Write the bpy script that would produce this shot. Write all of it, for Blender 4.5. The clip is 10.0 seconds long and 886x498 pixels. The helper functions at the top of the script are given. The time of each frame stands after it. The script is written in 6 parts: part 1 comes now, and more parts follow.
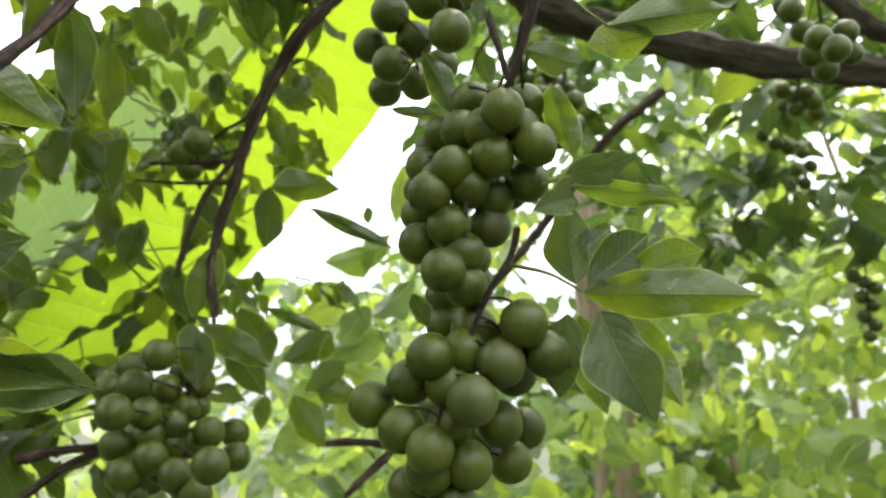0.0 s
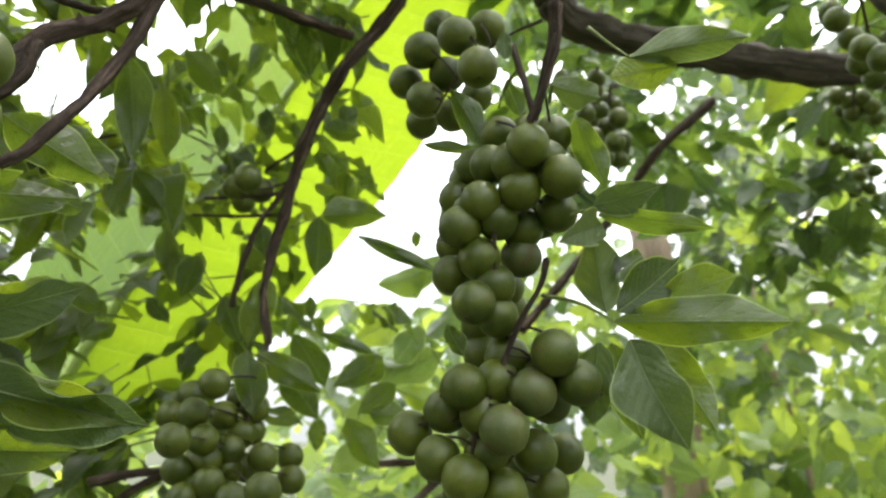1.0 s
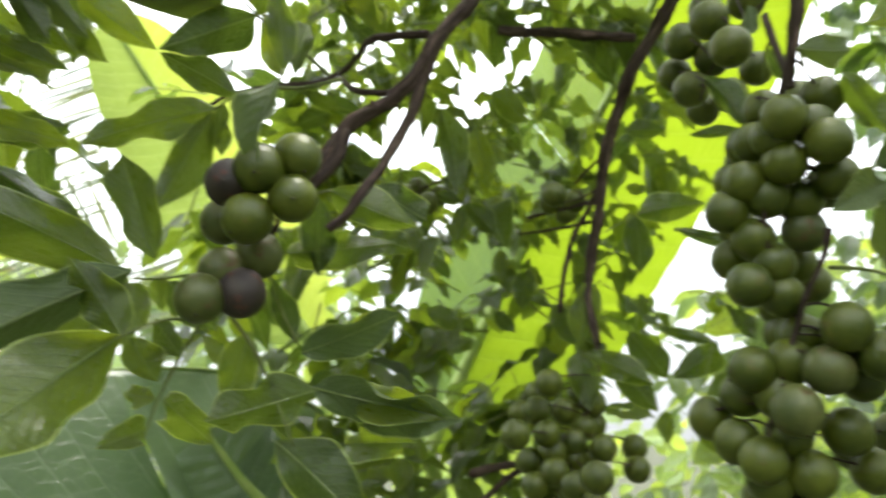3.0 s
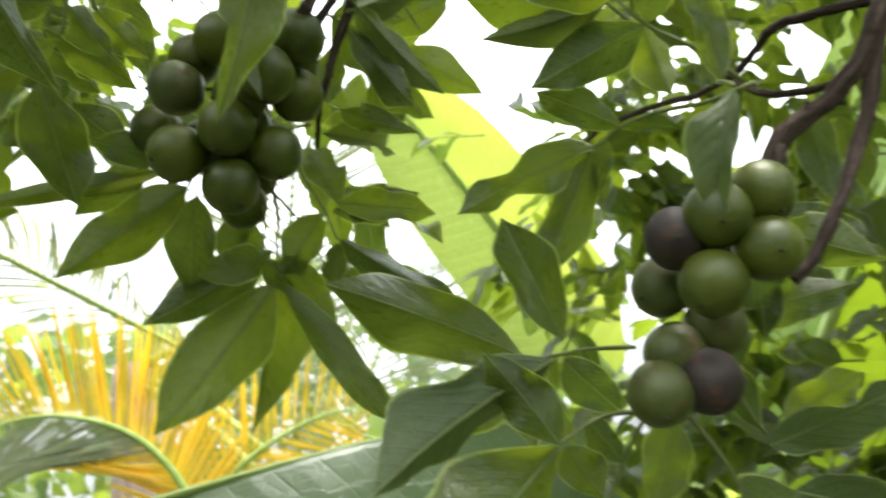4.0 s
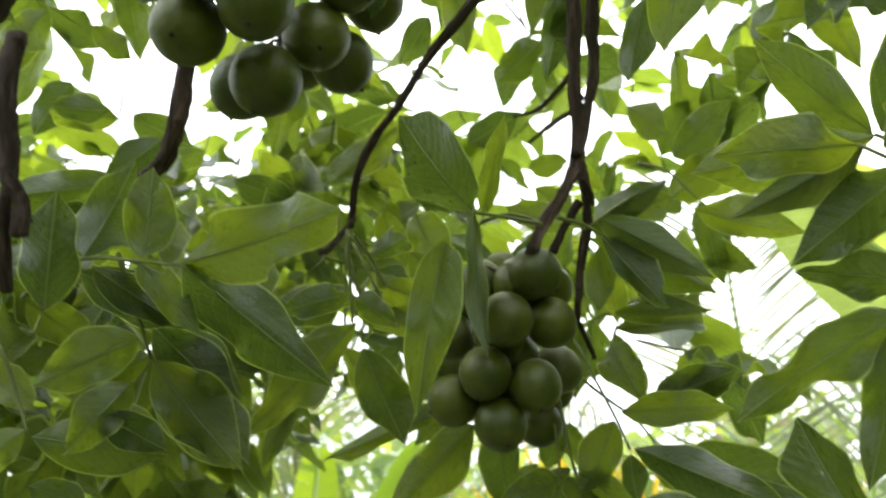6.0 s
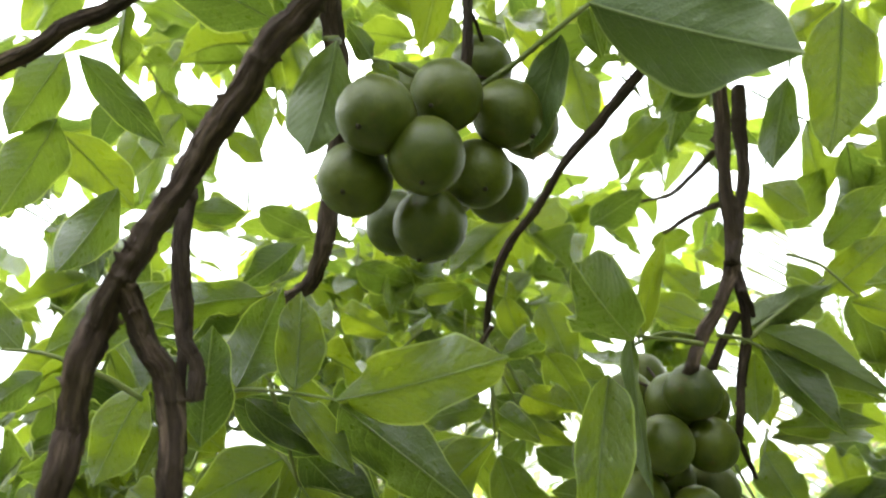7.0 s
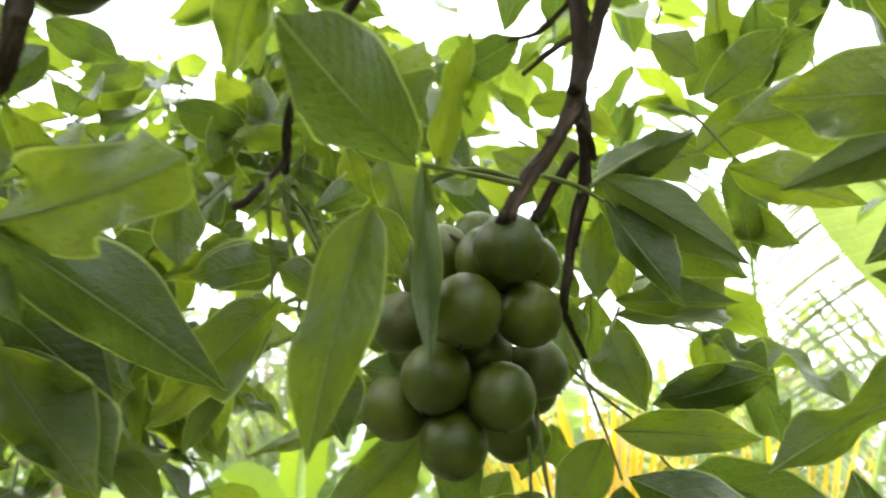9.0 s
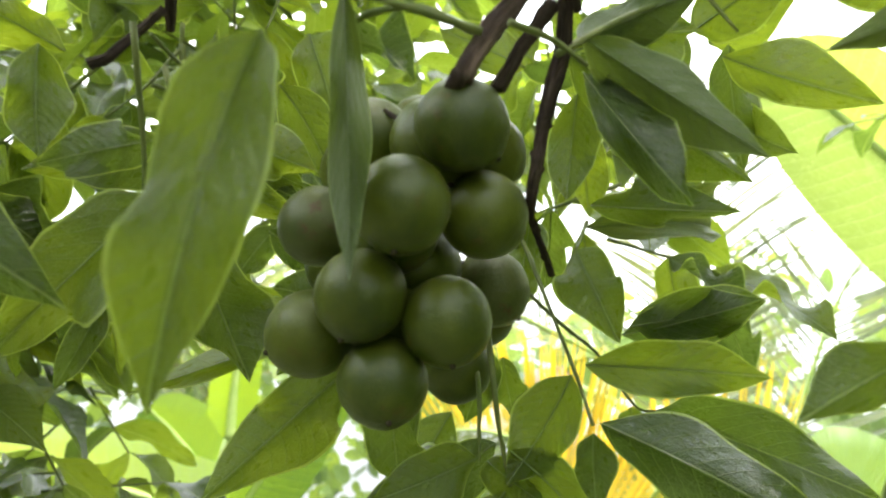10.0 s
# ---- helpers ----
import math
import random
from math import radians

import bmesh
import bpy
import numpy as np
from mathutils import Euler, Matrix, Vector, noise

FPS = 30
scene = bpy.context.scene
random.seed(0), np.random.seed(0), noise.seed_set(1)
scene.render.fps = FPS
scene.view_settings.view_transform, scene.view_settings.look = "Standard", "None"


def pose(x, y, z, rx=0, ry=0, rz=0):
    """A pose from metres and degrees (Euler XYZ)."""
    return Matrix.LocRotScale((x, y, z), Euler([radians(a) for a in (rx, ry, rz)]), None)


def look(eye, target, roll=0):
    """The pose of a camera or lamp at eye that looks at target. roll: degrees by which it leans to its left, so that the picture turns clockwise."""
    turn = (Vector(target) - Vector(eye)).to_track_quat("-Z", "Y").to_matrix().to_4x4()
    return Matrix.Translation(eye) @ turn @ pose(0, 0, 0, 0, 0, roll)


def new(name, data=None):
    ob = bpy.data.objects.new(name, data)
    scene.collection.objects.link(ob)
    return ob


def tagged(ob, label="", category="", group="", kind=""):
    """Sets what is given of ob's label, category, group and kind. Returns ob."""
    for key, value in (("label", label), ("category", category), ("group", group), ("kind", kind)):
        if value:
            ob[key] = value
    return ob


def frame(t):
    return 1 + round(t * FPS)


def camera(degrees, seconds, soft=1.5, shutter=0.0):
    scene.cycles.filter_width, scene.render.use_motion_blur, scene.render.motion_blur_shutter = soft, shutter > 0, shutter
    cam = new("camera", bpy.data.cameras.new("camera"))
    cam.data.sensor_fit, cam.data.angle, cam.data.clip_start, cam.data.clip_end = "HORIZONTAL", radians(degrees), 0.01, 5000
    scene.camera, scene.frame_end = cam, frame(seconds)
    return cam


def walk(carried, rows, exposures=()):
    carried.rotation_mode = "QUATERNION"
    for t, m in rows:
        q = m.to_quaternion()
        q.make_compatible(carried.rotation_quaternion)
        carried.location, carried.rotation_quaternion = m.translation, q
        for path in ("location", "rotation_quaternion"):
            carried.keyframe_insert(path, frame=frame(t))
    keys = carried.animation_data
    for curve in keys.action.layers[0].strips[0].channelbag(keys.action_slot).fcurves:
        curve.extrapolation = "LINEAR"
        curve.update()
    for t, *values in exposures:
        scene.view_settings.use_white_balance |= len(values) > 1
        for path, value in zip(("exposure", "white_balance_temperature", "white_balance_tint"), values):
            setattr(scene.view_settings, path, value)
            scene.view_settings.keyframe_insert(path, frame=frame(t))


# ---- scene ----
cam = camera(61.02, 10.0, soft=2.0, shutter=0.4)
ROWS = [
    (0, 0.0000, 0.0000, 1.5000, 102.00, 0.00, -0.00),
    (0.5, -0.0024, -0.0141, 1.5057, 102.56, 0.43, 1.75),
    (1, 0.0223, -0.0173, 1.5107, 102.92, 0.56, 5.03),
    (1.5, 0.0584, -0.0297, 1.5171, 102.88, 0.79, 10.27),
    (2, 0.1036, -0.0271, 1.4929, 103.03, 1.07, 17.25),
    (2.2, 0.1267, -0.0283, 1.4925, 102.96, 1.19, 20.75),
    (3.3, 0.0764, -0.0446, 1.5166, 104.49, 3.18, 40.73),
    (3.5, 0.0390, -0.0403, 1.5308, 105.05, 3.39, 45.11),
    (4, -0.0437, -0.0465, 1.5622, 106.62, 5.02, 53.77),
    (4.5, -0.0525, -0.0211, 1.5794, 109.72, 4.76, 64.88),
    (5, -0.0211, 0.0277, 1.5879, 113.00, 4.41, 74.80),
    (5.5, 0.0124, 0.0568, 1.6015, 115.08, 3.80, 83.44),
    (6, 0.0270, 0.0634, 1.6206, 116.70, 2.89, 90.10),
    (6.2, 0.0309, 0.0539, 1.6303, 117.24, 2.53, 91.64),
    (7.3, 0.0376, 0.0274, 1.6797, 119.93, 0.44, 96.56),
    (7.5, 0.0342, 0.0332, 1.6809, 119.96, 0.29, 96.32),
    (8, -0.0057, 0.0386, 1.6740, 118.41, 0.79, 93.29),
    (8.5, -0.0409, 0.0546, 1.6707, 114.97, 0.31, 90.97),
    (9, -0.0712, 0.0986, 1.6835, 111.72, 0.03, 90.08),
    (9.5, -0.1176, 0.1118, 1.6876, 109.05, 0.07, 88.09),
    (10, -0.1578, 0.1030, 1.6966, 106.73, 0.27, 85.48),
]
cam.data.dof.use_dof = True
cam.data.dof.focus_distance = 0.37
cam.data.dof.aperture_fstop = 13.0
walk(cam, [(t, pose(x, y, z, rx, ry, rz)) for t, x, y, z, rx, ry, rz in ROWS], [(0.0, 0.54), (1.0, 0.5), (2.0, 0.46), (3.5, 0.42), (4.5, 0.36), (5.5, 0.27), (6.0, 0.4), (7.5, 1.0), (8.5, 1.0), (9.0, 0.84), (10.0, 0.93)])

# ---- world and sun: bright overcast sky ----
SUN_UP, SUN_ROUND = 74.0, 40.0
world = bpy.data.worlds.new("overcast_sky")
scene.world = world
world.use_nodes = True
wn, wl = world.node_tree.nodes, world.node_tree.links
wn.clear()
sky = wn.new("ShaderNodeTexSky")
sky.sky_type, sky.sun_disc = "NISHITA", False
sky.sun_elevation, sky.sun_rotation = radians(SUN_UP), radians(SUN_ROUND)
sky.dust_density, sky.air_density = 4.0, 1.0
clear = wn.new("ShaderNodeBackground")
clear.inputs["Strength"].default_value = 0.1
cloud = wn.new("ShaderNodeBackground")
cloud.inputs["Color"].default_value = (0.93, 0.97, 1.0, 1)
heading = wn.new("ShaderNodeTexCoord")
parts = wn.new("ShaderNodeSeparateXYZ")
dome = wn.new("ShaderNodeMapRange")
dome.inputs["From Min"].default_value, dome.inputs["From Max"].default_value = 0.0, 1.0
dome.inputs["To Min"].default_value, dome.inputs["To Max"].default_value = 0.85, 6.0
cover = wn.new("ShaderNodeTexNoise")
cover.inputs["Scale"].default_value, cover.inputs["Detail"].default_value = 1.6, 5
ramp = wn.new("ShaderNodeMapRange")
ramp.inputs["From Min"].default_value, ramp.inputs["From Max"].default_value = 0.3, 0.55
ramp.inputs["To Min"].default_value, ramp.inputs["To Max"].default_value = 0.55, 1.0
mixed = wn.new("ShaderNodeMixShader")
wout = wn.new("ShaderNodeOutputWorld")
wl.new(heading.outputs["Generated"], parts.inputs["Vector"])
wl.new(parts.outputs["Z"], dome.inputs["Value"])
wl.new(dome.outputs["Result"], cloud.inputs["Strength"])
wl.new(sky.outputs["Color"], clear.inputs["Color"])
wl.new(cover.outputs["Fac"], ramp.inputs["Value"])
wl.new(ramp.outputs["Result"], mixed.inputs["Fac"])
wl.new(clear.outputs["Background"], mixed.inputs[1])
wl.new(cloud.outputs["Background"], mixed.inputs[2])
wl.new(mixed.outputs["Shader"], wout.inputs["Surface"])
sun = new("sun", bpy.data.lights.new("sun", "SUN"))
sun.data.energy, sun.data.angle, sun.data.color = 3.4, radians(12), (1.0, 0.95, 0.86)
sun.matrix_world = look((0, 0, 0), (-math.sin(radians(SUN_ROUND)), -math.cos(radians(SUN_ROUND)), -math.tan(radians(SUN_UP))))


# ---- materials ----
class Nodes:
    """A short way to write a node material."""

    def __init__(self, name):
        self.mat = bpy.data.materials.new(name)
        self.mat.use_nodes = True
        self.tree = self.mat.node_tree
        self.tree.nodes.clear()
        self.out = self.add("ShaderNodeOutputMaterial")

    def add(self, kind, **values):
        node = self.tree.nodes.new(kind)
        for key, value in values.items():
            self.put(node, key.replace("_", " "), value)
        return node

    def put(self, node, key, value):
        if isinstance(value, bpy.types.NodeSocket):
            self.tree.links.new(value, node.inputs[key])
        else:
            node.inputs[key].default_value = value

    def math(self, op, a, b=0.0, c=0.0):
        node = self.tree.nodes.new("ShaderNodeMath")
        node.operation = op
        for k, value in enumerate((a, b, c)):
            self.put(node, k, value)
        return node.outputs[0]

    def mix(self, fac, a, b, blend="MIX"):
        node = self.tree.nodes.new("ShaderNodeMix")
        node.data_type, node.blend_type = "RGBA", blend
        self.put(node, 0, fac)
        self.put(node, 6, a)
        self.put(node, 7, b)
        return node.outputs[2]

    def range(self, value, a, b, c=0.0, d=1.0):
        return self.add("ShaderNodeMapRange", Value=value, From_Min=a, From_Max=b, To_Min=c, To_Max=d).outputs[0]

    def noise(self, vector, scale, detail=3.0, rough=0.55):
        return self.add("ShaderNodeTexNoise", Vector=vector, Scale=scale, Detail=detail, Roughness=rough).outputs["Fac"]

    def edge(self):
        node = self.tree.nodes.new("ShaderNodeUVMap")
        node.uv_map = "Edge"
        return node.outputs[0]

    def bump(self, height, strength, distance):
        return self.add("ShaderNodeBump", Height=height, Strength=strength, Distance=distance).outputs[0]


def rgb(r, g, b):
    return (r, g, b, 1.0)


def leaf_material(name, dark, light, vein, glow, through_part, ribs=9.0, lean=3.6, rough=0.42, rib_bump=0.35, spots=0.5, shine_level=0.5, block=0.75):
    """A leaf blade with a pale midrib, side veins, fine net and blotches. UV: across, along."""
    n = Nodes(name)
    uv_node = n.add("ShaderNodeUVMap")
    uv_node.uv_map = "UVMap"
    uv = uv_node.outputs[0]
    sep = n.add("ShaderNodeSeparateXYZ", Vector=uv)
    u, v = sep.outputs[0], sep.outputs[1]
    chance = n.math("FRACT", n.math("ADD", n.add("ShaderNodeObjectInfo").outputs["Random"], n.add("ShaderNodeNewGeometry").outputs["Random Per Island"]))
    place = n.add("ShaderNodeTexCoord").outputs["Object"]
    shifted = n.add("ShaderNodeCombineXYZ", X=n.math("MULTIPLY_ADD", chance, 37.0, u), Y=v).outputs[0]
    jitter = n.math("MULTIPLY", n.noise(uv, 4.0), 0.5)
    across = n.math("ABSOLUTE", u)
    saw = n.math("FRACT", n.math("ADD", n.math("SUBTRACT", n.math("MULTIPLY", v, ribs), n.math("MULTIPLY", across, n.math("MULTIPLY_ADD", across, lean * 1.6, lean))), jitter))
    far = n.math("ABSOLUTE", n.math("SUBTRACT", saw, 0.5))
    side = n.range(far, 0.012, 0.04, 1.0, 0.0)
    mid = n.range(across, 0.008, 0.02, 1.0, 0.0)
    net_node = n.add("ShaderNodeTexVoronoi", Vector=uv, Scale=32.0)
    net_node.feature = "DISTANCE_TO_EDGE"
    net = n.range(net_node.outputs["Distance"], 0.0, 0.06, 1.0, 0.0)
    veins = n.math("MAXIMUM", mid, n.math("MULTIPLY", side, 0.55))
    veins = n.math("MAXIMUM", veins, n.math("MULTIPLY", net, 0.26))
    patch = n.noise(shifted, 2.3, 4.0)
    tone = n.mix(n.math("MULTIPLY_ADD", patch, 0.8, n.math("MULTIPLY_ADD", chance, 1.1, -0.55)), dark, light)
    tone = n.mix(veins, tone, vein)
    old = n.math("MULTIPLY", n.range(chance, 0.86, 1.0), n.range(n.noise(shifted, 3.0, 5.0), 0.5, 0.62))
    tone = n.mix(n.math("MULTIPLY", old, spots), tone, rgb(0.28, 0.27, 0.03))
    spot = n.range(n.noise(shifted, 21.0, 2.0), 0.735, 0.76)
    tone = n.mix(n.math("MULTIPLY", spot, spots), tone, rgb(0.05, 0.03, 0.015))
    rim = n.range(n.math("ABSOLUTE", n.add("ShaderNodeSeparateXYZ", Vector=n.edge()).outputs[0]), 0.925, 0.96)
    tone = n.mix(n.math("MULTIPLY", rim, 0.9), tone, rgb(vein[0] * 1.5, vein[1] * 1.5, vein[2] * 1.4))
    height = n.math("ADD", n.math("MULTIPLY", veins, -0.6), n.math("MULTIPLY", n.noise(place, 14.0, 4.0), 0.5))
    height = n.math("ADD", height, n.math("MULTIPLY", far, rib_bump))
    normal = n.bump(height, 0.6, 0.004)
    shine = n.add("ShaderNodeBsdfPrincipled", Base_Color=tone, Roughness=n.math("MULTIPLY_ADD", n.noise(uv, 9.0), 0.25, rough - 0.12), Normal=normal)
    shine.inputs["Specular IOR Level"].default_value = shine_level
    pale = n.mix(n.math("MULTIPLY_ADD", patch, 0.5, n.math("MULTIPLY_ADD", chance, 0.6, -0.3)), glow, rgb(glow[0] * 1.5, glow[1] * 1.25, glow[2]))
    pale = n.mix(1.0, pale, n.add("ShaderNodeCombineColor", Red=n.math("MULTIPLY_ADD", chance, 0.85, 0.5), Green=n.math("MULTIPLY_ADD", chance, 0.75, 0.55), Blue=0.9).outputs[0], "MULTIPLY")
    wide = n.math("MAXIMUM", n.range(across, 0.012, 0.05, 1.0, 0.0), n.math("MULTIPLY", n.range(far, 0.02, 0.12, 1.0, 0.0), 0.5))
    pale = n.mix(n.math("MULTIPLY", wide, block), pale, rgb(glow[0] * 0.35, glow[1] * 0.42, glow[2] * 0.5))
    pale = n.mix(n.math("MULTIPLY", veins, 0.75), pale, rgb(glow[0] * 1.5, glow[1] * 1.3, glow[2] * 3.0))
    pale = n.mix(n.math("MULTIPLY", spot, spots), pale, rgb(0.05, 0.03, 0.015))
    gland = n.range(n.add("ShaderNodeTexVoronoi", Vector=shifted, Scale=48.0).outputs["Distance"], 0.08, 0.18, 1.0, 0.0)
    gland = n.math("MULTIPLY", gland, n.range(n.noise(shifted, 7.0, 2.0), 0.46, 0.6))
    pale = n.mix(n.math("MAXIMUM", n.math("MULTIPLY", gland, 0.6), n.math("MULTIPLY", rim, 0.8)), pale, rgb(min(1.0, glow[0] * 2.4), min(1.0, glow[1] * 1.9), glow[2] * 4.0))
    trans = n.add("ShaderNodeBsdfTranslucent", Color=pale, Normal=normal)
    both = n.add("ShaderNodeMixShader")
    n.put(both, 0, through_part)
    n.put(both, 1, shine.outputs[0])
    n.put(both, 2, trans.outputs[0])
    n.put(n.out, "Surface", both.outputs[0])
    return n.mat


def plain_material(name, dark, light, scale, rough, bump=0.3, depth=0.002, stretch=(1, 1, 1), cracks=0.0, spec=0.4, third=None):
    """Two tones in noise at two scales, with relief."""
    n = Nodes(name)
    place = n.add("ShaderNodeTexCoord").outputs["Object"]
    vec = n.add("ShaderNodeMapping", Vector=place, Scale=stretch).outputs[0]
    big, fine = n.noise(vec, scale, 4.0), n.noise(vec, scale * 9, 5.0, 0.65)
    chance = n.add("ShaderNodeObjectInfo").outputs["Random"]
    fac = n.math("ADD", n.range(big, 0.35, 0.65), n.math("MULTIPLY_ADD", fine, 0.6, -0.3))
    tone = n.mix(n.math("ADD", fac, n.math("MULTIPLY_ADD", chance, 0.3, -0.15)), dark, light)
    height = n.math("ADD", big, n.math("MULTIPLY", fine, 0.6))
    if cracks:
        cell = n.add("ShaderNodeTexVoronoi", Vector=vec, Scale=scale * 4)
        cell.feature = "DISTANCE_TO_EDGE"
        crack = n.range(cell.outputs["Distance"], 0.0, 0.12, 1.0, 0.0)
        tone = n.mix(n.math("MULTIPLY", crack, cracks), tone, rgb(dark[0] * 0.4, dark[1] * 0.4, dark[2] * 0.4))
        height = n.math("SUBTRACT", height, n.math("MULTIPLY", crack, 0.8))
    if third:
        tone = n.mix(n.range(n.noise(vec, scale * 2.3, 5.0, 0.7), 0.6, 0.68), tone, third)
    body = n.add("ShaderNodeBsdfPrincipled", Base_Color=tone, Roughness=n.math("MULTIPLY_ADD", fine, 0.2, rough - 0.1), Normal=n.bump(height, bump, depth))
    body.inputs["Specular IOR Level"].default_value = spec
    n.put(n.out, "Surface", body.outputs[0])
    return n.mat


def fruit_skin(name, dark, light, dot, scar, scarred, rough=0.4):
    """Smooth rind: cloudy green in two scales, a fine sprinkle of pale dots and corky scars. Coordinates: one fruit across."""
    n = Nodes(name)
    chance = n.add("ShaderNodeObjectInfo").outputs["Random"]
    place = n.add("ShaderNodeVectorMath")
    n.put(place, 0, n.add("ShaderNodeTexCoord").outputs["Object"])
    n.put(place, 1, n.add("ShaderNodeCombineXYZ", X=n.math("MULTIPLY", chance, 31.0), Y=n.math("MULTIPLY", chance, 17.0), Z=n.math("MULTIPLY", chance, 7.0)).outputs[0])
    where = place.outputs[0]
    cloud, fine = n.noise(where, 1.7, 4.0), n.noise(where, 13.0, 4.0, 0.65)
    fac = n.math("ADD", n.range(cloud, 0.32, 0.68), n.math("MULTIPLY_ADD", fine, 0.5, -0.25))
    tone = n.mix(n.math("ADD", fac, n.math("MULTIPLY_ADD", chance, 0.5, -0.25)), dark, light)
    cell = n.add("ShaderNodeTexVoronoi", Vector=where, Scale=26.0).outputs["Distance"]
    dots = n.math("MULTIPLY", n.range(cell, 0.1, 0.2, 1.0, 0.0), n.range(n.noise(where, 5.0, 2.0), 0.45, 0.6))
    tone = n.mix(n.math("MULTIPLY", dots, 0.45), tone, dot)
    cork = n.math("MULTIPLY", n.range(n.noise(where, 2.6, 6.0, 0.7), 0.6 - 0.06 * scarred, 0.68), min(1.0, 0.4 + scarred))
    tone = n.mix(cork, tone, scar)
    height = n.math("ADD", n.math("MULTIPLY", fine, 0.5), n.math("MULTIPLY", cork, 0.6))
    skin = n.add("ShaderNodeBsdfPrincipled", Base_Color=tone, Roughness=n.math("ADD", n.math("MULTIPLY_ADD", fine, 0.16, rough - 0.08), n.math("MULTIPLY", cork, 0.25)), Normal=n.bump(height, 0.12, 0.02))
    skin.inputs["Specular IOR Level"].default_value = 0.5
    n.put(n.out, "Surface", skin.outputs[0])
    return n.mat


def bark_material(name, dark, light, patch, grain):
    """Rough bark with ridges that run along the branch. UV: metres round and along."""
    n = Nodes(name)
    uv_node = n.add("ShaderNodeUVMap")
    uv_node.uv_map = "UVMap"
    chance = n.add("ShaderNodeObjectInfo").outputs["Random"]
    vec = n.add("ShaderNodeMapping", Vector=uv_node.outputs[0], Scale=(grain, grain * 0.12, 1.0)).outputs[0]
    ridges = n.noise(vec, 1.0, 6.0, 0.62)
    warts = n.noise(n.add("ShaderNodeMapping", Vector=uv_node.outputs[0], Scale=(grain * 0.5, grain * 0.22, 1.0)).outputs[0], 1.0, 5.0, 0.6)
    flakes = n.range(n.noise(vec, 0.45, 6.0, 0.7), 0.52, 0.62)
    tone = n.mix(n.range(ridges, 0.36, 0.66), dark, light)
    tone = n.mix(n.math("MULTIPLY", flakes, 0.75), tone, patch)
    tone = n.mix(n.range(warts, 0.3, 0.45, 0.55, 0.0), tone, rgb(dark[0] * 0.5, dark[1] * 0.5, dark[2] * 0.5))
    tone = n.mix(n.math("MULTIPLY", chance, 0.25), tone, light)
    height = n.math("ADD", n.math("MULTIPLY", ridges, 1.2), n.math("MULTIPLY", warts, 0.8))
    body = n.add("ShaderNodeBsdfPrincipled", Base_Color=tone, Roughness=0.82, Normal=n.bump(height, 1.0, 0.006))
    body.inputs["Specular IOR Level"].default_value = 0.25
    n.put(n.out, "Surface", body.outputs[0])
    return n.mat


LEAF = leaf_material("leaf_blade", rgb(0.02, 0.034, 0.01), rgb(0.06, 0.084, 0.027), rgb(0.22, 0.27, 0.1), rgb(0.3, 0.44, 0.032), 0.43, ribs=11.0, rough=0.3, rib_bump=0.22, shine_level=0.8, block=0.5)
# greyer leaf colour stands in for sky reflected on some leaflets
LEAF_SHEEN = leaf_material("sky_sheen_leaf_blade", rgb(0.085, 0.12, 0.055), rgb(0.135, 0.17, 0.085), rgb(0.19, 0.23, 0.11), rgb(0.2, 0.3, 0.04), 0.28, rough=0.42, shine_level=0.5)
MIDRIB = plain_material("leaf_midrib", rgb(0.12, 0.17, 0.045), rgb(0.21, 0.26, 0.085), 60.0, 0.5, 0.1)
STALK = plain_material("green_stalk", rgb(0.105, 0.14, 0.035), rgb(0.18, 0.2, 0.07), 90.0, 0.5, 0.2)
BANANA = leaf_material("banana_blade", rgb(0.05, 0.13, 0.015), rgb(0.085, 0.19, 0.025), rgb(0.12, 0.24, 0.04), rgb(0.33, 0.48, 0.02), 0.55, ribs=34.0, lean=1.2, rough=0.38, rib_bump=0.6, spots=0.25, shine_level=0.6, block=0.2)
BANANA_PALE = leaf_material("pale_banana_blade", rgb(0.08, 0.16, 0.03), rgb(0.13, 0.22, 0.05), rgb(0.16, 0.26, 0.06), rgb(0.55, 0.68, 0.1), 0.6, ribs=30.0, lean=1.2, rough=0.4, rib_bump=0.3, spots=0.2, block=0.12)
# grey sky sheen is put into this blade's base colour
BANANA_SHEEN = leaf_material("sky_sheen_banana_blade", rgb(0.07, 0.125, 0.055), rgb(0.14, 0.2, 0.11), rgb(0.2, 0.27, 0.16), rgb(0.2, 0.36, 0.05), 0.22, ribs=16.0, lean=1.2, rough=0.36, rib_bump=1.0, spots=0.2, shine_level=0.9, block=0.3)
BANANA_RIB = plain_material("banana_midrib", rgb(0.25, 0.36, 0.08), rgb(0.36, 0.45, 0.14), 25.0, 0.45, 0.15)
PALM = leaf_material("palm_leaflet", rgb(0.1, 0.13, 0.06), rgb(0.17, 0.2, 0.11), rgb(0.24, 0.27, 0.15), rgb(0.34, 0.4, 0.15), 0.26, ribs=1.0, lean=0.0, rough=0.25, shine_level=0.8, block=0.0)
GOLD = leaf_material("golden_palm_leaflet", rgb(0.5, 0.36, 0.02), rgb(0.6, 0.45, 0.05), rgb(0.62, 0.5, 0.12), rgb(0.92, 0.66, 0.03), 0.5, ribs=1.0, lean=0.0, rough=0.4, block=0.0)
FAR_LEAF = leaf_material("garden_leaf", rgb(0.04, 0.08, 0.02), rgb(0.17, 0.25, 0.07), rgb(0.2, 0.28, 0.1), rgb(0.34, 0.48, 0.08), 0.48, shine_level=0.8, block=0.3)
